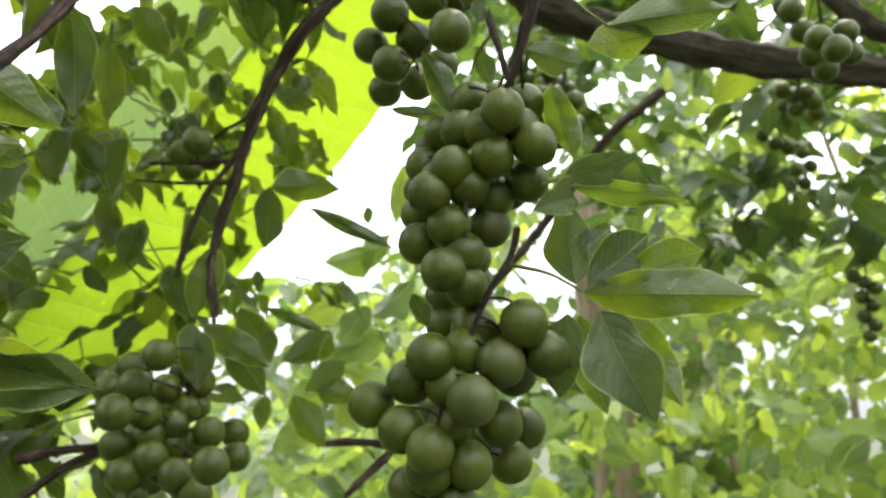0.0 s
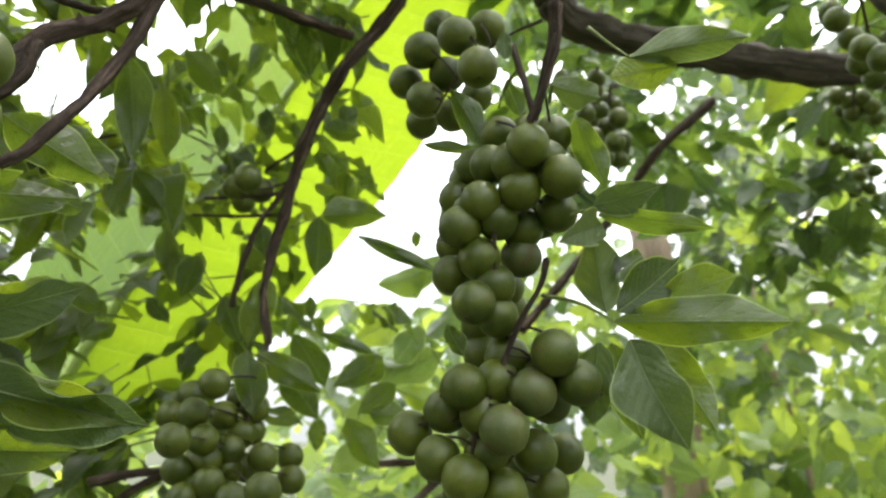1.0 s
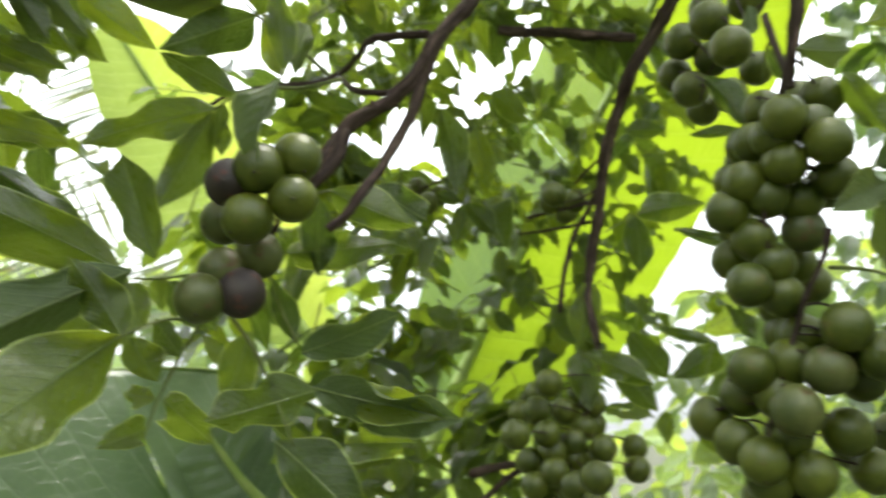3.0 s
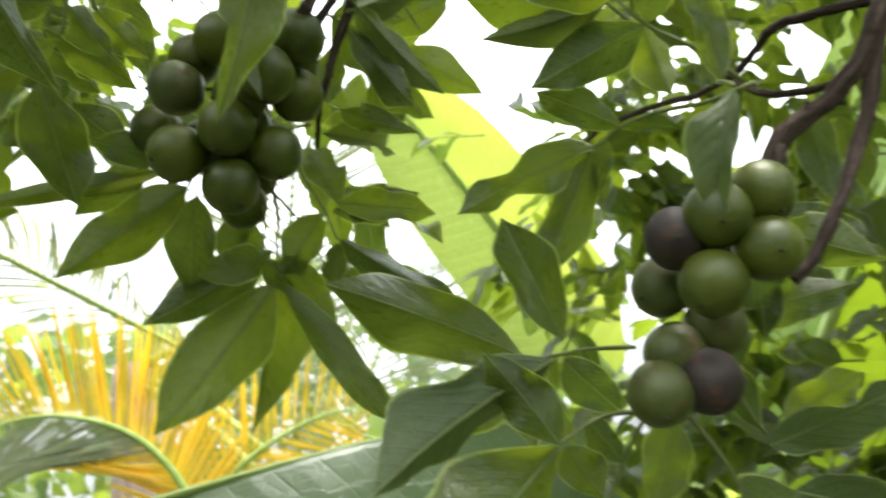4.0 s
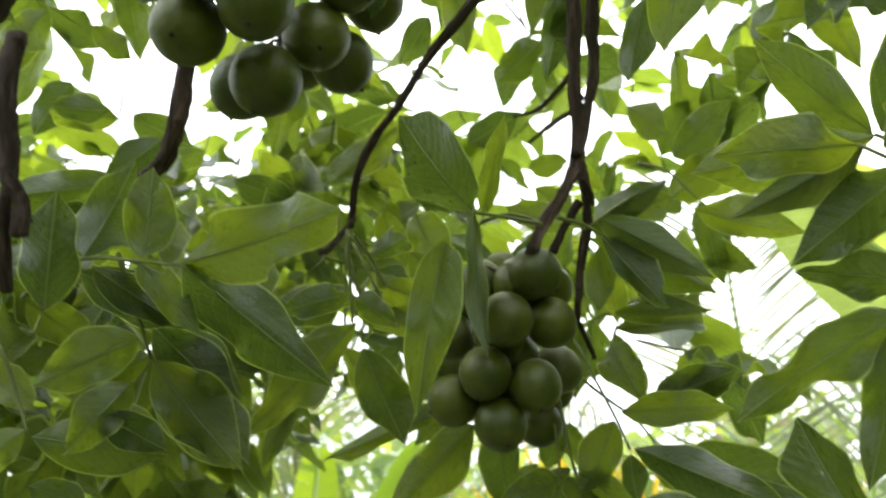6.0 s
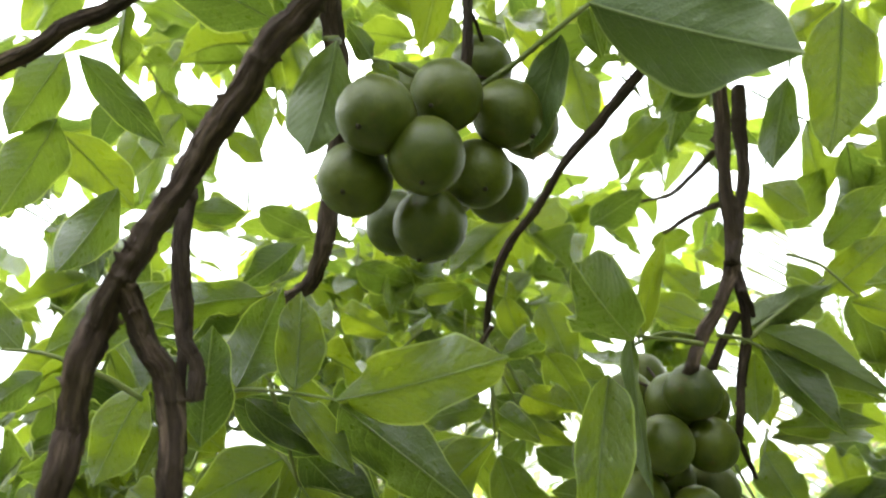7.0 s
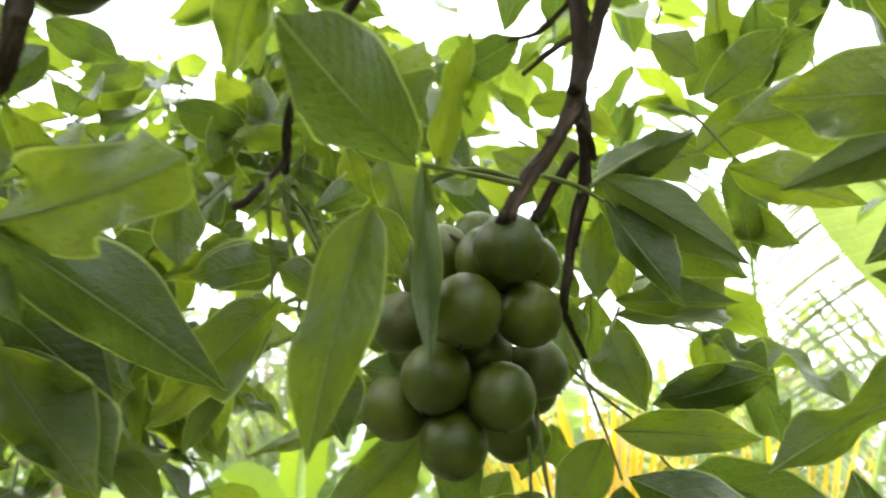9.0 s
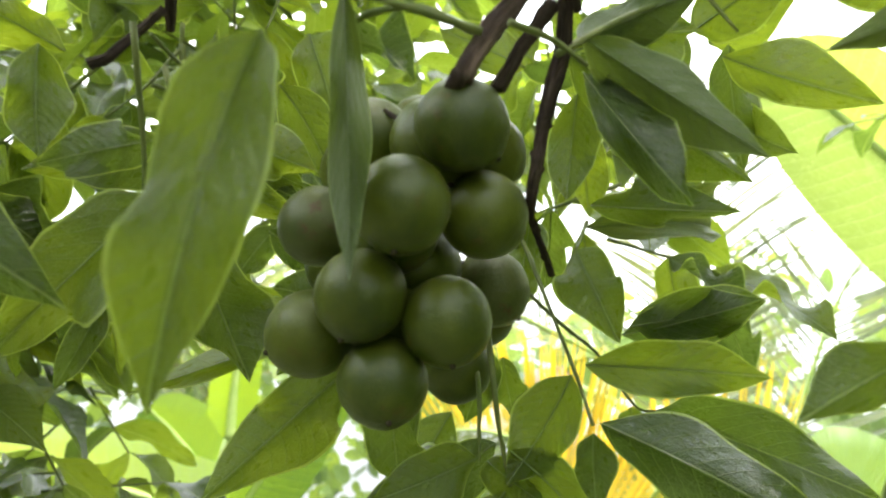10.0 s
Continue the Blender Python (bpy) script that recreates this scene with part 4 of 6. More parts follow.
spray = compound_leaf(0.0014, (-0.310, 0.285, 1.585), (-0.319, 0.260, 1.583), (-0.324, 0.231, 1.570))
leaflet(spray, (-0.319, 0.229, 1.570), (-0.340, 0.138, 1.496), 0.058, (-0.82, 0.50, 0.29))
leaflet(spray, (-0.323, 0.232, 1.571), (-0.348, 0.210, 1.621), 0.032, (-0.75, 0.52, 0.41))
leaflet(spray, (-0.325, 0.238, 1.570), (-0.323, 0.259, 1.543), 0.026, (-0.74, 0.59, 0.33))
leaflet(spray, (-0.328, 0.241, 1.615), (-0.361, 0.141, 1.556), 0.046, (-0.79, 0.48, 0.39), True)

spray = compound_leaf(0.0012, (-0.507, 0.159, 1.835), (-0.502, 0.164, 1.817), (-0.496, 0.170, 1.799), (-0.482, 0.177, 1.767), (-0.465, 0.182, 1.738), (-0.456, 0.186, 1.715))
leaflet(spray, (-0.451, 0.183, 1.738), (-0.429, 0.247, 1.731), 0.024, (-0.93, 0.34, 0.13))
leaflet(spray, (-0.459, 0.190, 1.716), (-0.444, 0.277, 1.667), 0.037, (-0.97, 0.22, 0.09))
leaflet(spray, (-0.466, 0.181, 1.736), (-0.483, 0.156, 1.694), 0.030, (-0.93, 0.30, 0.22))
leaflet(spray, (-0.456, 0.186, 1.712), (-0.466, 0.189, 1.684), 0.018, (-0.91, 0.25, 0.33))

spray = compound_leaf(0.0012, (-0.555, 0.165, 1.817), (-0.559, 0.182, 1.794), (-0.563, 0.203, 1.775), (-0.566, 0.223, 1.759), (-0.583, 0.246, 1.734), (-0.579, 0.257, 1.730))
leaflet(spray, (-0.532, 0.225, 1.765), (-0.493, 0.283, 1.776), 0.028, (-0.83, 0.52, 0.22))
leaflet(spray, (-0.579, 0.257, 1.731), (-0.515, 0.342, 1.683), 0.041, (0.81, -0.59, 0.05))
leaflet(spray, (-0.534, 0.208, 1.821), (-0.552, 0.228, 1.768), 0.024, (-0.89, 0.22, 0.39))
leaflet(spray, (-0.494, 0.199, 1.810), (-0.534, 0.285, 1.827), 0.030, (0.91, 0.42, 0.02), True)
leaflet(spray, (-0.593, 0.247, 1.734), (-0.612, 0.256, 1.709), 0.019, (-0.74, 0.17, 0.65))
leaflet(spray, (-0.565, 0.187, 1.840), (-0.601, 0.184, 1.789), 0.027, (-0.81, 0.21, 0.55))

spray = compound_leaf(0.0012, (-0.494, 0.141, 1.783), (-0.473, 0.143, 1.731), (-0.475, 0.143, 1.715), (-0.475, 0.143, 1.702))
leaflet(spray, (-0.475, 0.142, 1.703), (-0.468, 0.100, 1.687), 0.026, (0.99, 0.15, 0.08))
leaflet(spray, (-0.475, 0.146, 1.702), (-0.491, 0.172, 1.685), 0.020, (-0.89, -0.32, 0.33))
leaflet(spray, (-0.555, 0.139, 1.728), (-0.558, 0.111, 1.683), 0.031, (-1.00, 0.05, 0.02))

spray = compound_leaf(0.0012, (-0.524, -0.009, 1.933), (-0.539, -0.011, 1.907), (-0.563, -0.007, 1.884))
leaflet(spray, (-0.580, -0.052, 1.791), (-0.590, -0.077, 1.742), 0.019, (-0.90, -0.29, 0.32))
leaflet(spray, (-0.596, 0.020, 1.759), (-0.597, -0.022, 1.748), 0.014, (-0.98, -0.01, 0.19))
leaflet(spray, (-0.565, 0.063, 1.789), (-0.551, 0.020, 1.776), 0.016, (-0.92, -0.35, 0.15))
leaflet(spray, (-0.542, -0.019, 1.872), (-0.537, -0.085, 1.851), 0.028, (-0.88, -0.21, 0.42))
leaflet(spray, (-0.496, -0.068, 1.900), (-0.512, -0.066, 1.846), 0.033, (-0.88, -0.40, 0.25))
leaflet(spray, (-0.557, -0.043, 1.898), (-0.570, -0.064, 1.878), 0.018, (-0.76, -0.12, 0.64))
leaflet(spray, (-0.591, 0.005, 1.879), (-0.607, 0.039, 1.854), 0.025, (-0.92, -0.17, 0.35))
leaflet(spray, (-0.628, 0.033, 1.852), (-0.633, 0.009, 1.819), 0.024, (-0.95, -0.16, 0.28))

spray = compound_leaf(0.0013, (-0.489, 0.105, 1.763), (-0.493, 0.102, 1.756), (-0.496, 0.100, 1.749))
leaflet(spray, (-0.454, 0.088, 1.735), (-0.500, 0.028, 1.687), 0.036, (-0.86, 0.32, 0.41))
leaflet(spray, (-0.495, 0.106, 1.747), (-0.522, 0.112, 1.687), 0.034, (-0.87, 0.25, 0.42))
leaflet(spray, (-0.503, 0.092, 1.765), (-0.548, -0.019, 1.738), 0.017, (-0.89, 0.27, 0.38))
leaflet(spray, (-0.502, 0.084, 1.772), (-0.525, 0.050, 1.786), 0.025, (-0.75, 0.61, 0.27))

spray = compound_leaf(0.0013, (-0.459, 0.005, 1.869), (-0.482, 0.014, 1.833), (-0.495, 0.013, 1.809))
leaflet(spray, (-0.497, 0.013, 1.806), (-0.521, 0.042, 1.740), 0.042, (-0.92, 0.10, 0.38))
leaflet(spray, (-0.493, -0.001, 1.816), (-0.514, -0.063, 1.767), 0.043, (-0.90, -0.02, 0.42))
leaflet(spray, (-0.465, 0.009, 1.823), (-0.488, 0.066, 1.810), 0.023, (-0.79, -0.18, 0.58))

spray = compound_leaf(0.0013, (-0.475, 0.008, 1.881), (-0.479, 0.019, 1.857), (-0.488, 0.028, 1.840))
leaflet(spray, (-0.488, 0.028, 1.840), (-0.509, 0.063, 1.834), 0.020, (-0.70, -0.32, 0.64))
leaflet(spray, (-0.470, 0.046, 1.882), (-0.498, 0.019, 1.882), 0.023, (-0.52, 0.53, 0.67))
leaflet(spray, (-0.485, 0.051, 1.876), (-0.516, 0.078, 1.838), 0.032, (-0.75, 0.08, 0.65))

spray = compound_leaf(0.0013, (-0.331, -0.101, 1.807), (-0.358, -0.097, 1.782), (-0.379, -0.095, 1.764))
leaflet(spray, (-0.380, -0.093, 1.763), (-0.403, -0.044, 1.705), 0.040, (-0.96, -0.21, 0.21))
leaflet(spray, (-0.381, -0.097, 1.785), (-0.421, -0.053, 1.745), 0.033, (-0.82, -0.37, 0.43))
leaflet(spray, (-0.389, -0.108, 1.754), (-0.388, -0.139, 1.715), 0.029, (-0.87, -0.39, 0.29))
leaflet(spray, (-0.389, -0.122, 1.737), (-0.407, -0.090, 1.719), 0.024, (-0.89, -0.35, 0.27))
leaflet(spray, (-0.337, -0.123, 1.800), (-0.359, -0.073, 1.776), 0.031, (-0.90, -0.22, 0.37))

spray = compound_leaf(0.0012, (-0.396, 0.013, 1.850), (-0.421, 0.013, 1.815), (-0.428, 0.013, 1.799))
leaflet(spray, (-0.445, 0.014, 1.806), (-0.495, -0.067, 1.745), 0.035, (-0.67, -0.13, 0.73))
leaflet(spray, (-0.426, 0.015, 1.816), (-0.445, 0.041, 1.802), 0.020, (-0.78, -0.28, 0.55))
leaflet(spray, (-0.443, 0.009, 1.826), (-0.460, -0.040, 1.822), 0.023, (-0.83, 0.24, 0.50))

spray = compound_leaf(0.0012, (-0.452, 0.033, 1.835), (-0.442, 0.024, 1.852), (-0.407, 0.016, 1.852))
leaflet(spray, (-0.452, 0.033, 1.835), (-0.486, 0.070, 1.833), 0.028, (-0.62, -0.55, 0.56))

spray = compound_leaf(0.0015, (-0.298, 0.329, 1.825), (-0.302, 0.316, 1.835), (-0.305, 0.305, 1.844))
leaflet(spray, (-0.305, 0.305, 1.843), (-0.358, 0.224, 1.857), 0.045, (-0.68, 0.53, 0.51))
leaflet(spray, (-0.298, 0.299, 1.840), (-0.272, 0.236, 1.885), 0.029, (-0.61, 0.29, 0.74))
leaflet(spray, (-0.310, 0.313, 1.849), (-0.265, 0.346, 1.901), 0.044, (-0.80, 0.46, 0.39))
leaflet(spray, (-0.292, 0.319, 1.825), (-0.292, 0.338, 1.777), 0.027, (-0.68, 0.68, 0.26))
leaflet(spray, (-0.295, 0.313, 1.828), (-0.247, 0.304, 1.840), 0.017, (-0.09, 0.56, 0.82))

spray = compound_leaf(0.0014, (-0.387, 0.162, 1.838), (-0.401, 0.195, 1.865), (-0.425, 0.233, 1.894))
leaflet(spray, (-0.500, 0.281, 1.910), (-0.493, 0.360, 1.884), 0.036, (-0.75, 0.26, 0.61))
leaflet(spray, (-0.415, 0.181, 1.858), (-0.425, 0.231, 1.878), 0.017, (-0.56, -0.39, 0.73))
leaflet(spray, (-0.474, 0.253, 1.907), (-0.456, 0.301, 1.940), 0.035, (-0.93, 0.11, 0.34))
leaflet(spray, (-0.470, 0.260, 1.942), (-0.457, 0.309, 1.983), 0.034, (-0.96, 0.02, 0.27))

spray = compound_leaf(0.0014, (-0.302, 0.279, 1.584), (-0.315, 0.274, 1.566), (-0.330, 0.267, 1.536), (-0.336, 0.259, 1.507))
leaflet(spray, (-0.318, 0.272, 1.559), (-0.323, 0.254, 1.584), 0.018, (-0.80, 0.56, 0.22))
leaflet(spray, (-0.332, 0.264, 1.533), (-0.361, 0.260, 1.538), 0.017, (0.17, -0.98, 0.14))
leaflet(spray, (-0.335, 0.261, 1.513), (-0.334, 0.227, 1.504), 0.020, (0.96, -0.07, 0.26))
leaflet(spray, (-0.345, 0.279, 1.533), (-0.363, 0.334, 1.505), 0.028, (-0.85, -0.01, 0.52))

spray = compound_leaf(0.0014, (-0.290, 0.291, 1.584), (-0.284, 0.307, 1.560), (-0.279, 0.319, 1.532), (-0.269, 0.327, 1.498))
leaflet(spray, (-0.270, 0.347, 1.537), (-0.173, 0.389, 1.510), 0.046, (-0.55, 0.67, 0.49), True)
leaflet(spray, (-0.268, 0.348, 1.535), (-0.295, 0.274, 1.516), 0.040, (-0.71, 0.62, 0.34))
leaflet(spray, (-0.289, 0.329, 1.502), (-0.217, 0.352, 1.436), 0.048, (-0.67, 0.70, 0.25))
leaflet(spray, (-0.342, 0.353, 1.585), (-0.365, 0.348, 1.531), 0.033, (-0.65, 0.73, 0.21))

spray = compound_leaf(0.0013, (-0.277, 0.310, 1.619), (-0.277, 0.323, 1.591), (-0.273, 0.336, 1.566))
leaflet(spray, (-0.274, 0.339, 1.561), (-0.211, 0.376, 1.586), 0.035, (-0.58, 0.65, 0.49), True)
leaflet(spray, (-0.274, 0.334, 1.570), (-0.275, 0.313, 1.612), 0.020, (-0.67, 0.67, 0.32))
leaflet(spray, (-0.299, 0.349, 1.595), (-0.306, 0.383, 1.657), 0.024, (0.71, -0.59, 0.39))

spray = compound_leaf(0.0013, (-0.256, 0.325, 1.669), (-0.253, 0.339, 1.675), (-0.247, 0.344, 1.676))
leaflet(spray, (-0.248, 0.343, 1.676), (-0.218, 0.406, 1.656), 0.033, (-0.77, 0.49, 0.41))
leaflet(spray, (-0.280, 0.331, 1.633), (-0.250, 0.413, 1.649), 0.030, (-0.94, 0.32, 0.13))
leaflet(spray, (-0.255, 0.339, 1.671), (-0.277, 0.362, 1.622), 0.029, (-0.50, 0.67, 0.55))

spray = compound_leaf(0.0012, (-0.224, 0.275, 1.737), (-0.212, 0.263, 1.727), (-0.206, 0.257, 1.721))
leaflet(spray, (-0.207, 0.257, 1.720), (-0.225, 0.249, 1.653), 0.022, (0.35, -0.94, 0.02), True)
leaflet(spray, (-0.218, 0.269, 1.733), (-0.215, 0.258, 1.790), 0.019, (-0.61, 0.77, 0.18))
leaflet(spray, (-0.246, 0.306, 1.752), (-0.243, 0.318, 1.801), 0.019, (0.72, -0.68, 0.13))

spray = compound_leaf(0.0012, (-0.339, 0.306, 1.757), (-0.358, 0.299, 1.734), (-0.367, 0.295, 1.723))
leaflet(spray, (-0.349, 0.356, 1.759), (-0.334, 0.373, 1.754), 0.013, (-0.63, 0.68, 0.38))
leaflet(spray, (-0.336, 0.311, 1.753), (-0.350, 0.328, 1.725), 0.020, (-0.59, 0.52, 0.62))

spray = compound_leaf(0.0014, (0.046, 0.499, 1.595), (0.070, 0.492, 1.588), (0.091, 0.486, 1.575))
leaflet(spray, (0.091, 0.486, 1.574), (0.196, 0.455, 1.568), 0.036, (0.29, 0.95, 0.14))
leaflet(spray, (0.094, 0.484, 1.580), (0.141, 0.497, 1.617), 0.035, (0.17, -0.98, 0.12))
leaflet(spray, (0.120, 0.499, 1.583), (0.179, 0.509, 1.607), 0.034, (-0.17, 0.99, 0.00))
leaflet(spray, (0.102, 0.486, 1.562), (0.131, 0.472, 1.492), 0.045, (-0.29, -0.96, 0.06), True)
leaflet(spray, (0.114, 0.503, 1.565), (0.159, 0.516, 1.504), 0.038, (0.11, 0.95, 0.28))
leaflet(spray, (0.083, 0.499, 1.562), (0.078, 0.514, 1.507), 0.033, (0.17, 0.96, 0.24), True)
leaflet(spray, (0.094, 0.518, 1.563), (0.115, 0.538, 1.496), 0.035, (0.12, 0.94, 0.32))
leaflet(spray, (0.089, 0.496, 1.581), (0.083, 0.494, 1.639), 0.034, (0.19, 0.98, 0.04), True)
leaflet(spray, (0.095, 0.501, 1.603), (0.123, 0.520, 1.628), 0.025, (0.37, -0.89, 0.27))

spray = compound_leaf(0.0012, (0.062, 0.494, 1.649), (0.077, 0.491, 1.652), (0.085, 0.490, 1.654))
leaflet(spray, (0.083, 0.489, 1.655), (0.124, 0.458, 1.658), 0.024, (0.55, 0.76, 0.35), True)
leaflet(spray, (0.086, 0.491, 1.649), (0.156, 0.457, 1.628), 0.018, (0.47, 0.86, 0.21))
leaflet(spray, (0.088, 0.483, 1.639), (0.058, 0.460, 1.623), 0.024, (0.58, -0.81, 0.02), True)

spray = compound_leaf(0.0012, (0.055, 0.466, 1.723), (0.056, 0.453, 1.727), (0.057, 0.452, 1.730))
leaflet(spray, (0.054, 0.452, 1.730), (0.086, 0.434, 1.710), 0.023, (0.58, 0.78, 0.23), True)
leaflet(spray, (0.075, 0.487, 1.720), (0.097, 0.522, 1.677), 0.025, (0.04, 0.77, 0.64))

spray = compound_leaf(0.0012, (0.084, 0.467, 1.778), (0.097, 0.462, 1.762), (0.109, 0.456, 1.748))
leaflet(spray, (0.109, 0.456, 1.748), (0.178, 0.424, 1.743), 0.026, (0.40, 0.79, 0.47), True)
leaflet(spray, (0.141, 0.461, 1.744), (0.093, 0.455, 1.734), 0.027, (-0.19, 0.89, 0.41))
leaflet(spray, (0.026, 0.481, 1.786), (0.026, 0.482, 1.763), 0.013, (0.05, 1.00, 0.07), True)

spray = compound_leaf(0.0012, (0.035, 0.494, 1.762), (0.027, 0.508, 1.757), (0.020, 0.525, 1.746))
leaflet(spray, (-0.015, 0.500, 1.752), (0.009, 0.510, 1.707), 0.022, (0.08, 0.96, 0.25))
leaflet(spray, (0.038, 0.546, 1.747), (0.027, 0.533, 1.774), 0.018, (0.05, 0.90, 0.43))
leaflet(spray, (-0.040, 0.534, 1.722), (0.003, 0.538, 1.717), 0.010, (-0.03, 0.92, 0.38))
leaflet(spray, (-0.021, 0.514, 1.578), (-0.009, 0.517, 1.555), 0.015, (-0.03, 0.99, 0.13))

spray = compound_leaf(0.0013, (-0.315, 0.462, 1.717), (-0.310, 0.464, 1.720), (-0.304, 0.467, 1.723))
leaflet(spray, (-0.307, 0.465, 1.723), (-0.255, 0.477, 1.681), 0.040, (-0.16, 0.98, 0.08))
leaflet(spray, (-0.332, 0.489, 1.688), (-0.289, 0.499, 1.667), 0.028, (-0.16, 0.98, 0.12))

spray = compound_leaf(0.0013, (-0.267, 0.364, 1.544), (-0.263, 0.368, 1.542), (-0.258, 0.371, 1.539))
leaflet(spray, (-0.262, 0.368, 1.534), (-0.183, 0.383, 1.511), 0.028, (0.21, -0.98, 0.08))
leaflet(spray, (-0.308, 0.418, 1.577), (-0.264, 0.444, 1.599), 0.032, (-0.56, 0.82, 0.14))
leaflet(spray, (-0.275, 0.384, 1.497), (-0.221, 0.396, 1.496), 0.028, (0.21, -0.98, 0.04))

spray = compound_leaf(0.0011, (-0.228, 0.764, 1.569), (-0.242, 0.758, 1.580), (-0.250, 0.755, 1.586))
leaflet(spray, (-0.252, 0.754, 1.585), (-0.238, 0.743, 1.518), 0.037, (0.26, -0.94, 0.22))
leaflet(spray, (-0.251, 0.804, 1.672), (-0.261, 0.782, 1.593), 0.039, (0.37, -0.90, 0.21))
leaflet(spray, (-0.242, 0.758, 1.583), (-0.182, 0.798, 1.543), 0.035, (-0.45, 0.87, 0.20))
leaflet(spray, (-0.237, 0.813, 1.574), (-0.194, 0.838, 1.514), 0.039, (-0.33, 0.93, 0.15))

spray = compound_leaf(0.0011, (-0.237, 0.835, 1.738), (-0.223, 0.856, 1.751), (-0.209, 0.879, 1.761))
leaflet(spray, (-0.210, 0.877, 1.764), (-0.216, 0.895, 1.690), 0.039, (-0.23, 0.94, 0.24))
leaflet(spray, (-0.211, 0.887, 1.767), (-0.132, 0.921, 1.774), 0.043, (-0.40, 0.87, 0.27))
leaflet(spray, (-0.235, 0.936, 1.672), (-0.233, 0.941, 1.642), 0.017, (-0.24, 0.96, 0.16))
leaflet(spray, (-0.266, 0.825, 1.888), (-0.273, 0.849, 1.855), 0.024, (-0.25, 0.76, 0.60))
leaflet(spray, (-0.209, 0.860, 1.845), (-0.199, 0.884, 1.817), 0.022, (-0.29, 0.77, 0.56))

spray = compound_leaf(0.0011, (-0.290, 0.787, 1.637), (-0.317, 0.803, 1.671), (-0.335, 0.811, 1.699))
leaflet(spray, (-0.335, 0.811, 1.702), (-0.362, 0.831, 1.658), 0.032, (-0.22, 0.82, 0.52))
leaflet(spray, (-0.374, 0.807, 1.736), (-0.377, 0.832, 1.677), 0.031, (-0.41, 0.84, 0.37))
leaflet(spray, (-0.415, 0.798, 1.806), (-0.388, 0.826, 1.762), 0.034, (-0.42, 0.86, 0.30))
leaflet(spray, (-0.409, 0.843, 1.660), (-0.387, 0.858, 1.630), 0.023, (-0.42, 0.90, 0.15))
leaflet(spray, (-0.439, 0.833, 1.626), (-0.472, 0.817, 1.608), 0.024, (-0.48, 0.87, 0.12))
leaflet(spray, (-0.454, 0.822, 1.643), (-0.491, 0.795, 1.670), 0.031, (-0.50, 0.85, 0.16))

spray = compound_leaf(0.0011, (-0.156, 0.856, 1.730), (-0.130, 0.863, 1.718), (-0.110, 0.868, 1.709))
leaflet(spray, (-0.156, 0.856, 1.732), (-0.058, 0.878, 1.687), 0.020, (-0.12, 0.97, 0.23))
leaflet(spray, (-0.229, 0.965, 1.628), (-0.151, 0.984, 1.597), 0.019, (-0.19, 0.98, 0.11))
leaflet(spray, (-0.105, 1.008, 1.775), (-0.104, 1.014, 1.750), 0.015, (-0.10, 0.96, 0.25))
leaflet(spray, (-0.247, 0.909, 1.620), (-0.216, 0.954, 1.558), 0.044, (-0.40, 0.83, 0.39))

spray = compound_leaf(0.0011, (-0.136, 0.885, 1.587), (-0.148, 0.886, 1.554), (-0.159, 0.886, 1.515))
leaflet(spray, (-0.129, 0.886, 1.587), (-0.190, 0.898, 1.555), 0.041, (0.08, 0.97, 0.22))
leaflet(spray, (-0.122, 0.940, 1.557), (-0.170, 0.944, 1.523), 0.035, (-0.02, 0.99, 0.14))
leaflet(spray, (-0.182, 0.932, 1.516), (-0.144, 0.948, 1.455), 0.042, (-0.24, 0.96, 0.10))
leaflet(spray, (-0.155, 0.937, 1.523), (-0.102, 0.964, 1.517), 0.035, (-0.46, 0.89, 0.06))
leaflet(spray, (-0.214, 0.925, 1.516), (-0.221, 0.934, 1.476), 0.024, (-0.19, 0.95, 0.23))

spray = compound_leaf(0.0016, (-0.081, 1.295, 1.579), (-0.120, 1.285, 1.655), (-0.140, 1.272, 1.732), label="yellow-green compound leaf against the bright sky")
leaflet(spray, (-0.113, 1.267, 1.770), (-0.201, 1.242, 1.736), 0.060, (-0.19, 0.96, -0.20), shapes=BRIGHT_LEAVES)
leaflet(spray, (-0.154, 1.276, 1.698), (-0.241, 1.218, 1.645), 0.075, (-0.61, 0.77, 0.17), shapes=BRIGHT_LEAVES)
leaflet(spray, (-0.091, 1.291, 1.627), (-0.269, 1.270, 1.577), 0.068, (-0.02, 0.94, -0.33), shapes=BRIGHT_LEAVES)
leaflet(spray, (-0.140, 1.270, 1.741), (-0.095, 1.311, 1.806), 0.050, (-0.57, 0.81, -0.13), shapes=BRIGHT_LEAVES)
leaflet(spray, (-0.120, 1.285, 1.655), (-0.050, 1.331, 1.722), 0.060, (-0.05, 0.85, -0.53), shapes=BRIGHT_LEAVES)
leaflet(spray, (-0.130, 1.282, 1.674), (-0.174, 1.264, 1.605), 0.058, (-0.03, 0.97, -0.23), shapes=BRIGHT_LEAVES)
leaflet(spray, (-0.067, 1.231, 1.911), (-0.082, 1.260, 1.809), 0.035, (-0.06, 0.96, 0.28), shapes=BRIGHT_LEAVES)

